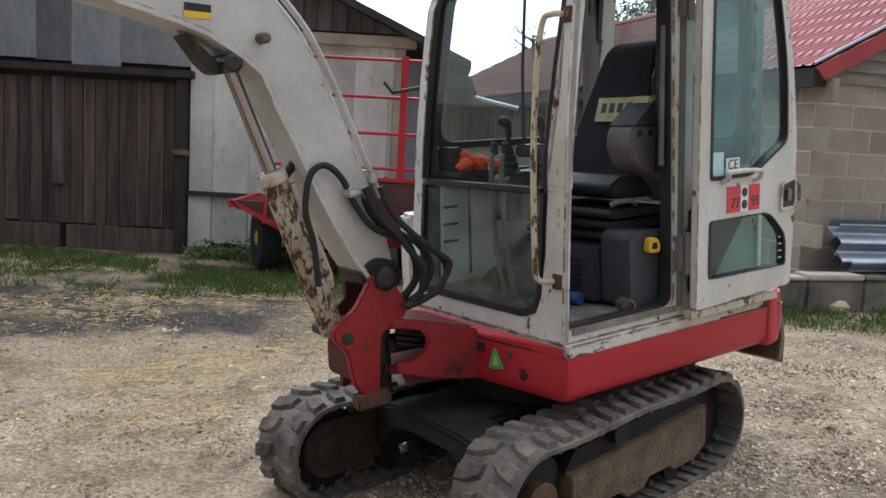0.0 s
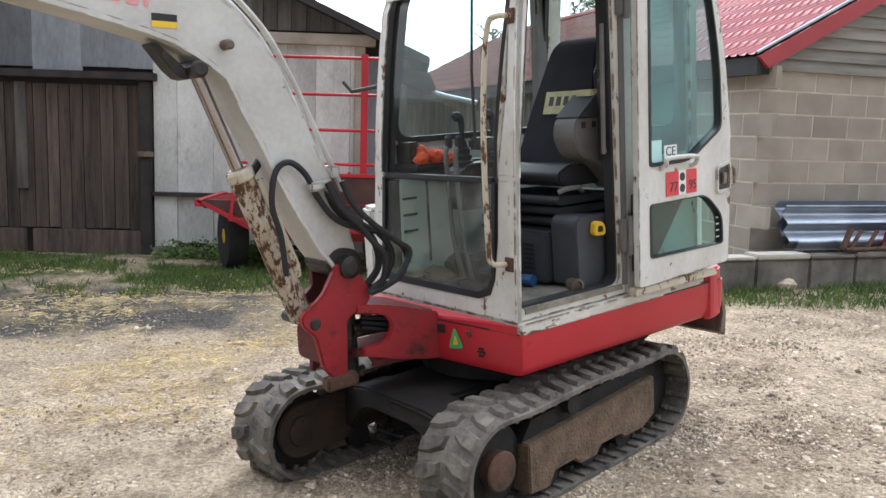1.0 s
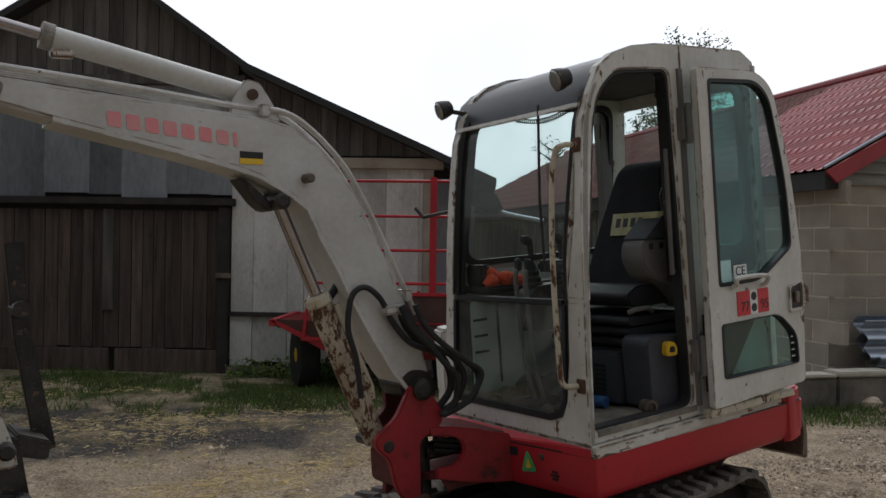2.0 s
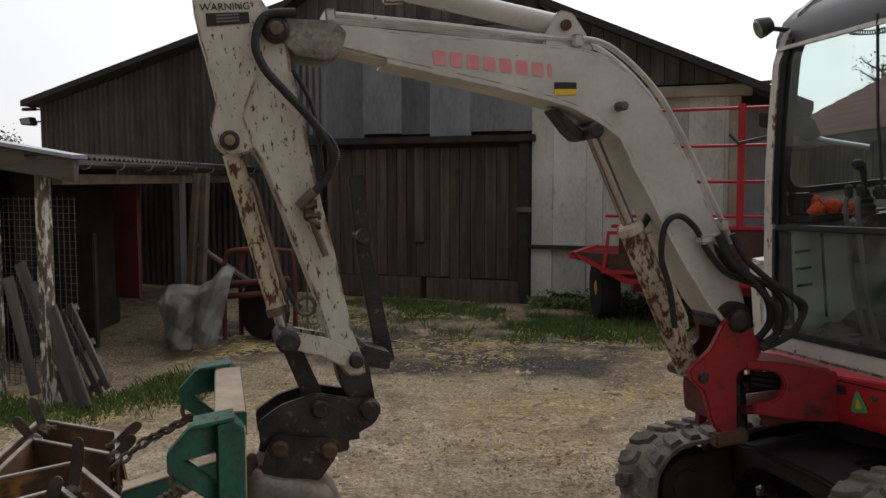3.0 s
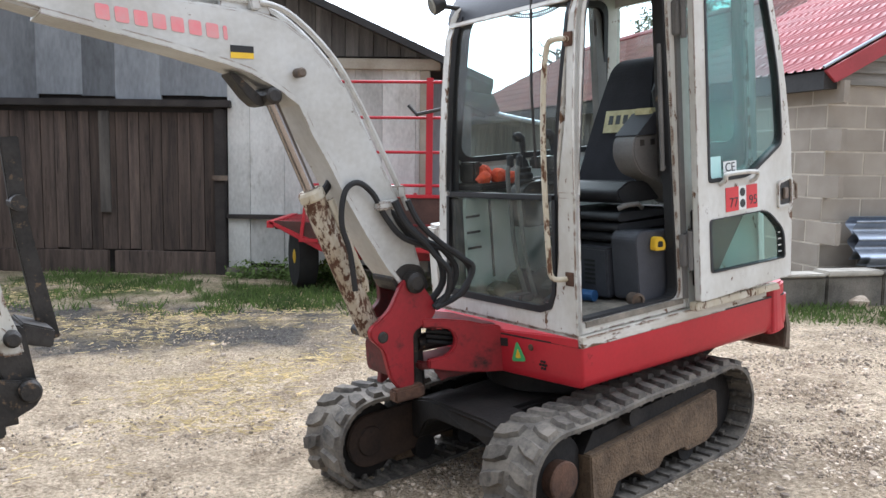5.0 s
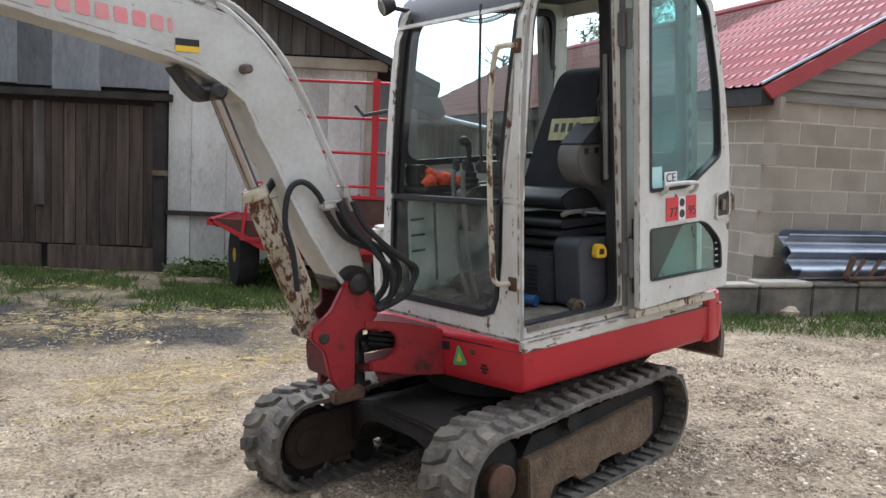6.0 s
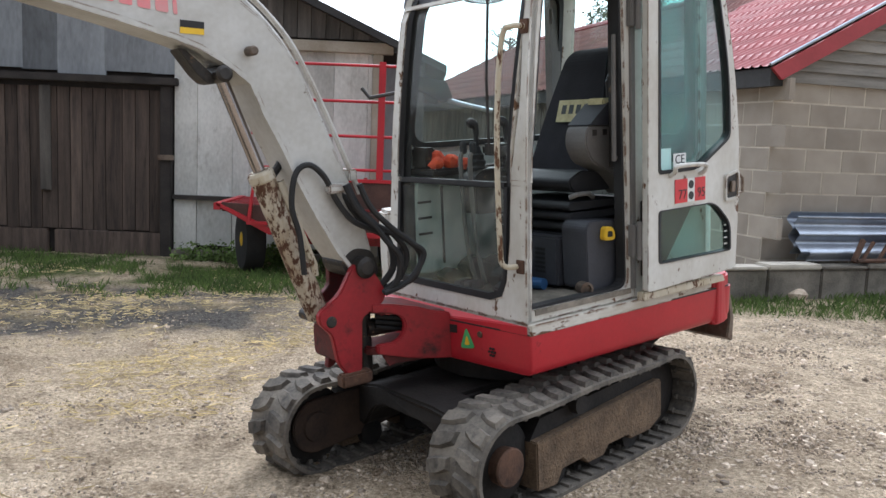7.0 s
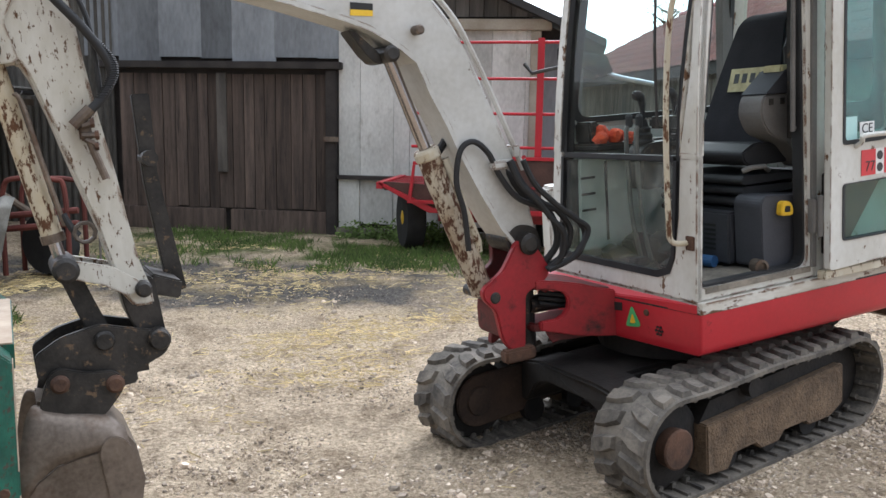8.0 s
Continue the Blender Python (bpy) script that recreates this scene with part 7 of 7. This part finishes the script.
part("roof_trim", Geo().prism([(-0.04, 1.405), (-0.915, 1.405), (-0.915, 1.425), (-0.04, 1.425)], lambda a, b, s: (lean(b) + (-0.02, 0.004)[s], a, b)), WHITE, digger, "thin pale roof trim")
part("roof_lining", Geo().box((-1.2, -0.95, 1.585), (-0.28, -0.05, 1.6)), BLACK, digger)
part("rear_frame", Geo().plate([(0.0, 0.0), (-1.0, 0.0), (-1.0, 1.62), (0.0, 1.62)], [rounded([(-0.10, 0.75), (-0.90, 0.75), (-0.90, 1.52), (-0.10, 1.52)], 0.06)], lambda a, b, s: ((-1.21, -1.25)[s], a, b)), WHITE, digger)
part("rear_glass", Geo().box((-1.232, -0.92, 0.73), (-1.228, -0.08, 1.54)), GLASS, digger)
part("inner_trim", Geo().box((-0.76, -0.13, 0.62), (-0.68, -0.06, 1.56)), BLACK, digger)
g = Geo().prism([(0.0, -0.052), (-1.27, -0.052), (-1.27, -0.002), (0.0, -0.002)], fu(0.028, -1.02))
part("sill_strip", g, SILLWHITE, digger, "white sill strip with worn paint", 0.004)
part("cab_floor", Geo().box((-1.2, -0.95, 0.0), (-0.02, -0.05, 0.045)), FLOORMAT, digger, "muddy cab floor")
part("step_edge", Geo().box((-0.67, -0.06, 0.03), (-0.05, 0.006, 0.055)), FLOORMAT, digger)
# coiled lead across the windscreen head, aerial/wiper and mirror
g = Geo().tube([(lean(1.4) - 0.05 + 0.012 * math.cos(k * 1.6), -0.12 - 0.38 * k / 110, 1.415 - 0.03 * math.sin(3.14 * k / 110) + 0.012 * math.sin(k * 1.6)) for k in range(111)], 0.003, 5)
part("coiled_cable", g, RUBBER, digger, "black coiled cable")
part("wiper_arm", Geo().tube([(lean(1.45) + 0.01, -0.30, 1.45), (lean(1.0) + 0.012, -0.245, 1.05), (lean(0.75) + 0.012, -0.225, 0.72)], 0.007, 6), BLACK, digger)
part("grab_rail", Geo().tube(smoothed([(lean(1.24), -0.035, 1.245), (lean(1.24) + 0.06, -0.05, 1.245), (lean(1.2) + 0.075, -0.085, 1.21), (lean(1.0) + 0.075, -0.10, 1.0), (lean(0.7) + 0.07, -0.105, 0.7), (lean(0.35) + 0.07, -0.09, 0.35), (lean(0.26) + 0.06, -0.08, 0.255), (lean(0.25), -0.05, 0.245)]), 0.012, 10), CHIPPED, digger, "worn front grab rail", 0, True)
for u in (1.245, 0.245):
    part("rail_foot", Geo().box((lean(u) - 0.005, -0.06, u - 0.03), (lean(u) + 0.008, -0.01, u + 0.03)), RUSTPIN, digger, "", 0.003)
for l, u, f in ((-0.10, 1.53, -0.06), (-0.97, 1.53, -0.06)):
    lamp = part("work_lamp", Geo().lathe([(-0.05, 0.02), (-0.04, 0.036), (0.0, 0.047), (0.022, 0.049)], (f, l, u), (0.85, -0.25, -0.25), 20), BLACK, digger, "round work lamp", smooth=True)
    part("lens", Geo().lathe([(0.0, 0.044), (0.008, 0.038), (0.012, 0.016)], Vector((f, l, u)) + Vector((0.85, -0.25, -0.25)).normalized() * 0.022, (0.85, -0.25, -0.25), 20), LAMPGLASS, lamp, "pale lamp lens", smooth=True)
part("lamp_bracket", Geo().rod((-0.16, -0.90, 1.50), (-0.08, -0.97, 1.525), 0.012, 8), BLACK, digger)
part("mirror_arm", Geo().tube([(-0.1, -1.0, 1.02), (-0.02, -1.16, 1.0), (0.0, -1.2, 1.05)], 0.01, 6), BLACK, digger)

# the cab door, folded back flat along the side
DL0, DL1 = 0.055, 0.09
d_out = rounded([(-0.70, 1.575), (-1.13, 1.575), (-1.25, 1.50), (-1.36, 1.09), (-1.405, 0.70), (-1.405, 0.42), (-1.385, 0.06), (-0.69, 0.04)], [0.02, 0.08, 0.08, 0.2, 0.05, 0.05, 0.03, 0.02], 4)
d_up = rounded([(-0.775, 1.52), (-1.12, 1.525), (-1.215, 1.45), (-1.31, 1.05), (-1.325, 0.73), (-1.07, 0.592), (-0.77, 0.588)], [0.02, 0.07, 0.07, 0.2, 0.04, 0.07, 0.02], 4)
d_low = rounded([(-0.77, 0.412), (-1.20, 0.415), (-1.33, 0.30), (-1.335, 0.16), (-0.77, 0.165)], [0.02, 0.06, 0.05, 0.02, 0.02], 4)
cdoor = part("cab_door", Geo().plate(d_out, [d_up, d_low], fu(DL0, DL1)), WHITE, digger, "white cab door folded wide open", 0.005)
for hole, nm in ((d_up, "upper"), (d_low, "lower")):
    cx = sum(p[0] for p in hole) / len(hole)
    cz = sum(p[1] for p in hole) / len(hole)
    part("seal", Geo().plate([(cx + (a - cx) * 1.012, cz + (b - cz) * 1.012) for a, b in hole], [[(cx + (a - cx) * 0.965, cz + (b - cz) * 0.975) for a, b in hole]], fu(DL0 - 0.002, DL1 + 0.004)), RUBBER, cdoor)
    part("pane", Geo().prism(hole, fu(0.07, 0.075)), TINTED, cdoor, "green tinted glass")
for a, w, txt in ((-0.885, 0.095, "77"), (-1.035, 0.085, "95")):
    part("label", Geo().prism([(a, 0.437), (a - w, 0.437), (a - w, 0.55), (a, 0.55)], fu(DL1 + 0.001, DL1 + 0.003)), REDLABEL, cdoor, "red number label")
    lettering("number", txt, 0.065, Matrix(((-1, 0, 0, a - w / 2 - 0.01), (0, 0, 1, DL1 + 0.0035), (0, 1, 0, 0.475), (0, 0, 0, 1))), BLACKLABEL, cdoor)
part("label", Geo().prism([(-0.98, 0.437), (-1.035, 0.437), (-1.035, 0.55), (-0.98, 0.55)], fu(DL1 + 0.001, DL1 + 0.003)), WHITELABEL, cdoor)
for u in (0.467, 0.520):
    part("label_dot", Geo().lathe([(0, 0.02), (0.001, 0.02)], (-1.007, DL1 + 0.0032, u), (0, 1, 0), 18), BLACKLABEL, cdoor)
part("sticker", Geo().box((-0.872, DL1 - 0.012, 0.60), (-0.785, DL1 - 0.010, 0.70)), TEALLABEL, cdoor, "pale teal sticker")
part("sticker", Geo().box((-0.985, DL1 - 0.012, 0.605), (-0.89, DL1 - 0.010, 0.672)), WHITELABEL, cdoor, "white CE sticker")
lettering("sticker_text", "CE", 0.06, Matrix(((-1, 0, 0, -0.937), (0, 0, 1, DL1 - 0.009), (0, 1, 0, 0.642), (0, 0, 0, 1))), BLACKLABEL, cdoor)
part("handle", Geo().tube(smoothed([(-0.85, DL1, 0.57), (-0.85, DL1 + 0.03, 0.59), (-0.86, DL1 + 0.04, 0.617), (-1.06, DL1 + 0.04, 0.612), (-1.075, DL1 + 0.03, 0.58), (-1.075, DL1, 0.565)]), 0.011, 8), WHITE, cdoor, "", 0, True)
part("latch", Geo().plate(rounded([(-1.275, 0.41), (-1.395, 0.415), (-1.395, 0.565), (-1.275, 0.545)], 0.02), [rounded([(-1.29, 0.425), (-1.38, 0.43), (-1.38, 0.55), (-1.29, 0.53)], 0.015)], fu(DL1 - 0.005, DL1 + 0.012)), WHITE, cdoor, "", 0.003)
part("latch_plate", Geo().box((-1.38, DL1 + 0.001, 0.427), (-1.29, DL1 + 0.004, 0.545)), BLACK, cdoor)
part("latch_tongue", Geo().box((-1.355, DL1 + 0.004, 0.455), (-1.32, DL1 + 0.016, 0.51)), STEEL, cdoor, "pale steel latch", 0.004)
part("lock_hook", Geo().tube([(-1.39, DL1, 0.44), (-1.42, DL1 + 0.01, 0.45), (-1.42, DL1 + 0.01, 0.52), (-1.40, DL1, 0.54)], 0.008, 6), STEEL, cdoor)
for k in range(5):
    part("vent_mark", Geo().box((-1.325, DL1 - 0.013, 0.19 + k * 0.032), (-1.30, DL1 - 0.011, 0.197 + k * 0.032)), WHITELABEL, cdoor)
part("dark_side_cover", Geo().prism([(-0.74, 0.10), (-0.90, 0.10), (-0.92, 0.144), (-1.125, 0.396), (-1.14, 0.46), (-0.74, 0.46)], fu(0.002, 0.012)), BLACK, digger, "black side cover", 0.004)
part("door_edge", Geo().prism([(-0.68, 0.0), (-1.32, 0.0), (-1.30, 0.035), (-0.68, 0.038)], fu(0.03, 0.075)), CHIPPED, digger, "worn lower door rail", 0.004)
for u in (1.33, 0.28):
    hg = part("hinge", Geo().box((-0.70, 0.0, u - 0.075), (-0.655, 0.03, u + 0.075)), CONSOLE, digger, "", 0.004)
    part("hinge_pin", Geo().rod((-0.69, 0.04, u - 0.09), (-0.69, 0.04, u + 0.09), 0.014, 10), CONSOLE, hg)
part("hinge_post", Geo().box((-0.70, -0.001, 0.05), (-0.672, 0.012, 1.58)), CONSOLE, digger)

# inside the cab
seat = part("seat_back", Geo().prism(rounded([(-0.74, 0.56), (-0.80, 0.90), (-0.86, 1.16), (-0.92, 1.205), (-1.06, 1.21), (-1.10, 1.15), (-0.96, 0.55)], [0.03, 0.1, 0.08, 0.06, 0.06, 0.06, 0.03], 4), lambda a, b, s: (a - 0.10 * max(0.0, b - 0.6), (-0.27 - 0.16 * max(0.0, b - 0.75), -0.76 + 0.22 * max(0.0, b - 0.62))[s], b)), SEATCLOTH, digger, "black high-backed seat", 0.035)
part("seat_tape", Geo().prism([(-0.80, 0.835), (-0.834, 0.945), (-0.846, 0.945), (-0.815, 0.835)], fu(-0.31, -0.60)), PALETAPE, seat, "worn yellow printed tape")
for k in range(5):
    part("tape_print", Geo().prism([(-0.8105, 0.875), (-0.825, 0.92), (-0.829, 0.92), (-0.814, 0.875)], fu(-0.34 - k * 0.05, -0.37 - k * 0.05)), BLACKLABEL, seat)
part("seat_cushion", Geo().prism(rounded([(-0.53, 0.52), (-0.52, 0.565), (-0.60, 0.605), (-0.92, 0.585), (-0.95, 0.50), (-0.57, 0.50)], 0.025, 4), fu(-0.24, -0.76)), VINYL, digger, "creased black vinyl seat cushion", 0.03)
for k in range(4):
    z = 0.42 - k * 0.05
    part("seat_bellows", Geo().prism(rounded([(-0.51, z), (-0.49, z + 0.02), (-0.51, z + 0.042), (-0.98, z + 0.03), (-0.98, z)], 0.012, 3), fu(-0.22, -0.76)), VINYL, digger, "", 0.01)
part("seat_lever", Geo().tube([(-0.50, -0.22, 0.485), (-0.52, -0.19, 0.50), (-0.60, -0.19, 0.50), (-0.66, -0.22, 0.475)], 0.012, 8), CONSOLE, digger)
part("seat_base", Geo().box((-1.05, -0.78, 0.04), (-0.56, -0.20, 0.24)), BLACK, digger, "", 0.02)
part("side_console", Geo().prism(rounded([(-0.517, 0.818), (-0.497, 0.795), (-0.486, 0.729), (-0.532, 0.646), (-0.661, 0.596), (-0.783, 0.474), (-0.847, 0.469), (-0.852, 0.815)], [0.01, 0.03, 0.04, 0.04, 0.04, 0.03, 0.02, 0.01], 4), lambda a, b, s: (a - 0.055, (-0.15, -0.29)[s], b)), CONSOLE, digger, "tilted grey armrest console", 0.012)
part("console_top", Geo().prism(rounded([(-0.647, 0.928), (-0.557, 0.857), (-0.514, 0.821), (-0.853, 0.819), (-0.855, 0.865), (-0.769, 0.918)], [0.03, 0.03, 0.008, 0.008, 0.02, 0.03], 4), lambda a, b, s: (a - 0.055, (-0.148, -0.292)[s], b)), BOXPLASTIC, digger, "dark grey console top", 0.01)
for a in (0.0, 0.07):
    part("console_switch", Geo().box((-0.615 - a, -0.151, 0.772), (-0.59 - a, -0.146, 0.80)), BLACK, digger)
part("armrest_strap", Geo().box((-0.79, -0.27, 0.905), (-0.68, -0.16, 0.945)), PALETAPE, digger, "faded yellow strap", 0.01)
part("pilot_lever", Geo().tube([(-0.77, -0.2, 0.93), (-0.76, -0.2, 1.02), (-0.785, -0.2, 1.06)], 0.017, 8), VINYL, digger)
part("belt_loop", Geo().tube(smoothed([(-0.84, -0.19, 1.0), (-0.80, -0.17, 1.08), (-0.835, -0.16, 1.13), (-0.87, -0.17, 1.07), (-0.87, -0.18, 0.98)]), 0.008, 6), CONSOLE, digger)
part("inside_grab_rail", Geo().tube(smoothed([(-0.66, -0.05, 1.205), (-0.63, -0.045, 1.20), (-0.617, -0.04, 1.18), (-0.612, -0.04, 0.70), (-0.62, -0.045, 0.672), (-0.66, -0.05, 0.665)]), 0.011, 8), CONSOLE, digger, "pale grab rail", 0, True)
part("heater_box", Geo().prism(rounded([(-0.47, 0.06), (-0.46, 0.355), (-0.49, 0.385), (-0.78, 0.36), (-0.80, 0.03)], 0.02, 3), fu(-0.08, -0.24)), BOXPLASTIC, digger, "dusty charcoal plastic box", 0.015)
part("heater_side", Geo().box((-0.56, -0.62, 0.06), (-0.44, -0.25, 0.30)), BOXPLASTIC, digger, "", 0.01)
for k in range(6):
    for q in range(2):
        part("vent_slot", Geo().box((-0.439, -0.50 + 0.1 * q, 0.12 + k * 0.022), (-0.437, -0.43 + 0.1 * q, 0.132 + k * 0.022)), BLACKLABEL, digger)
part("blue_can", Geo().rod((-0.40, -0.30, 0.075), (-0.36, -0.50, 0.075), 0.028, 14), mat("blue_can_paint", (0.05, 0.14, 0.32), None, 0.45), digger, "blue can on the cab floor")
part("joystick_base", Geo().prism(rounded([(-0.16, 0.42), (-0.16, 0.60), (-0.22, 0.635), (-0.46, 0.635), (-0.5, 0.42)], 0.03, 3), fu(-0.50, -0.62)), BLACK, digger, "", 0.02)
for l, f, h in ((-0.58, -0.24, 0.86), (-0.43, -0.30, 0.865)):
    part("boot", Geo().lathe([(0, 0.05), (0.02, 0.052), (0.03, 0.042), (0.05, 0.044), (0.06, 0.034), (0.08, 0.036), (0.09, 0.026), (0.12, 0.018)], (f, l, 0.62), (0, 0, 1), 18), RUBBER, digger, "ribbed rubber boot")
    part("joystick", Geo().tube(smoothed([(f, l, 0.72), (f, l, h - 0.07), (f + 0.004, l, h - 0.03), (f + 0.02, l, h - 0.006), (f + 0.045, l - 0.005, h - 0.012)], 3), [0.012] * 4 + [0.016] * 3 + [0.021] * 3 + [0.023] * 2 + [0.017], 12), VINYL, digger, "black joystick", 0, True)
for l in (-0.57, -0.50):
    part("travel_lever", Geo().tube(smoothed([(-0.20, l, 0.08), (-0.15, l, 0.30), (-0.13, l, 0.66), (-0.15, l, 0.72)]), 0.011, 8), CONSOLE, digger, "grey travel lever", 0, True)
    part("lever_grip", Geo().lathe([(0, 0.012), (0.01, 0.017), (0.05, 0.017), (0.06, 0.01)], (-0.15, l, 0.71), (0, 0, 1), 12), VINYL, digger)
    part("pedal", Geo().box((-0.17, l - 0.03, 0.07), (-0.08, l + 0.03, 0.11)), RUBBER, digger, "", 0.008)
for k, (a, l, h) in enumerate(((-0.14, -0.30, 0.10), (-0.20, -0.38, 0.15), (-0.12, -0.70, 0.12), (-0.24, -0.66, 0.17), (-0.30, -0.76, 0.13), (-0.26, -0.50, 0.19))):
    part("pedal", Geo().prism(rounded([(a, 0.05), (a + 0.05, h), (a - 0.02, h + 0.03), (a - 0.12, h - 0.02), (a - 0.13, 0.05)], 0.015, 2), fu(l + 0.035, l - 0.035)), RUBBER, digger, "muddy black pedal", 0.006)
part("dash", Geo().box((-0.34, -0.50, 0.70), (-0.20, -0.30, 0.755)), BLACK, digger, "", 0.012)
part("side_panel", Geo().prism(rounded([(-0.06, 0.10), (-0.07, 0.56), (-0.40, 0.56), (-0.40, 0.10)], 0.03, 3), fu(-0.93, -0.86)), CABINSIDE, digger, "pale green-white inner panel", 0.015)
for k, z in enumerate((0.46, 0.38, 0.30)):
    part("panel_slot", Geo().box((-0.16, -0.859, z), (-0.075, -0.856, z + 0.012)), BLACK, digger)
part("panel_gap", Geo().box((-0.235, -0.859, 0.14), (-0.222, -0.855, 0.54)), BLACK, digger)
part("corner_duct", Geo().tube([(-0.05, -0.90, 0.12), (-0.055, -0.90, 0.56)], 0.032, 10), RUBBER, digger, "ribbed black duct")
part("right_shelf", Geo().box((-0.55, -0.94, 0.60), (-0.08, -0.72, 0.635)), BLACK, digger, "", 0.01)
part("speaker_box", Geo().box((-0.16, -0.93, 0.636), (-0.10, -0.80, 0.74)), BLACK, digger, "", 0.01)
part("wall_trim", Geo().box((-1.15, -0.949, 0.05), (-0.03, -0.94, 0.73)), CABINSIDE, digger)
part("pillar_trim", Geo().box((-1.14, -0.94, 0.74), (-1.07, -0.89, 1.56)), CONSOLE, digger, "grey inner pillar")
part("pillar_light", Geo().box((-1.08, -0.90, 1.36), (-1.05, -0.87, 1.46)), CONSOLE, digger, "", 0.01)

# body details
part("green_label", Geo().prism(rounded([(-0.395, -0.168), (-0.300, -0.155), (-0.355, -0.062)], 0.02, 3), lambda a, b, s: (0.047 + 0.107 * (-0.35 - a) + 0.002 * s, a, b)), GREENLABEL, digger, "green triangular lifting label")
part("label_badge", Geo().prism(rounded([(-0.366, -0.148), (-0.330, -0.143), (-0.350, -0.10)], 0.01, 2), lambda a, b, s: (0.0495 + 0.107 * (-0.35 - a) + 0.002 * s, a, b)), YELLOW, digger)
part("rating_plate", Geo().prism([(-0.475, -0.105), (-0.415, -0.10), (-0.415, -0.062), (-0.475, -0.066)], lambda a, b, s: (0.058 + 0.107 * (-0.465 - a) + 0.002 * s, a, b)), BLACKLABEL, digger, "black rating plate")
for k in range(7):
    a = -0.20 + 0.018 * math.cos(k * 1.047) * (k < 6)
    b = -0.155 + 0.018 * math.sin(k * 1.047) * (k < 6)
    part("drain_hole", Geo().lathe([(-0.004, 0.006), (0.003, 0.006)], (0.030, a, b), (1, 0.12, 0), 8), BLACKLABEL, digger)
part("body_bolt", Geo().lathe([(0, 0.016), (0.004, 0.014)], (0.037, -0.27, -0.085), (1, 0.12, 0), 12), RUSTPIN, digger)

# loose things in the cab (they lie in it, so they stand alone)
CABM = digger.matrix_world.copy()
g = Geo()
for (a, b, c), r in (((-0.17, -0.82, 0.68), 0.045), ((-0.22, -0.76, 0.665), 0.04), ((-0.14, -0.77, 0.66), 0.035), ((-0.26, -0.70, 0.655), 0.03), ((-0.30, -0.66, 0.65), 0.022)):
    g.lathe([(-r, r * 0.3), (-r * 0.6, r * 0.9), (0, r * 1.1), (r * 0.6, r * 0.8), (r, r * 0.3)], (a, b, c), (0.4, 0.5, 0.7), 10)
g.v = [tuple(CABM @ (Vector(p) + Vector((noise.noise(Vector(p) * 30), noise.noise(Vector(p) * 33 + Vector((5, 0, 0))), 0)) * 0.012)) for p in g.v]
tagged(part("work_gloves", g, ORANGE), "crumpled orange work gloves on the cab shelf", "gloves")
tape = tagged(new("tape_measure"), "yellow and black tape measure stuck on the box", "tape measure")
tape.matrix_world = CABM
part("case", Geo().prism(rounded([(-0.545, 0.29), (-0.62, 0.285), (-0.625, 0.315), (-0.605, 0.35), (-0.555, 0.355)], 0.018, 3), fu(-0.078, -0.045)), YELLOW, tape, "", 0.006)
part("badge", Geo().prism(rounded([(-0.565, 0.305), (-0.60, 0.303), (-0.60, 0.33), (-0.57, 0.333)], 0.008, 3), fu(-0.045, -0.043)), BLACKLABEL, tape)
jar = tagged(new("steel_socket"), "short steel socket lying on the cab floor", "tool")
jar.matrix_world = CABM
part("socket_body", Geo().lathe([(0, 0.03), (0.06, 0.033), (0.062, 0.022), (0.05, 0.02)], (-0.44, -0.10, 0.08), (0.3, 1, 0), 16), STEEL, jar)


# ---- blocks of the outbuilding, last for their number ----
blk = quick_mesh("block", Geo().box((0.008, 0, 0.008), (0.437, 0.06, 0.216)), BLOCK)
half = quick_mesh("half_block", Geo().box((0.008, 0, 0.008), (0.212, 0.06, 0.216)), BLOCK)
for row in range(10):
    z = 0.005 + row * 0.226
    for k in range(10):
        shared("block", blk, house, Matrix.Translation((k * 0.45 + (0.225 if row % 2 else 0.0), 0.0, z)))
    for k in range(8):
        shared("block", blk, house, Matrix.Translation((0.0, 3.6 - k * 0.45 - (0.225 if row % 2 else 0.0) , z)) @ Matrix.Rotation(radians(-90), 4, "Z"))
    if row % 2:
        shared("block", half, house, Matrix.Translation((0.0, 0.0, z)))
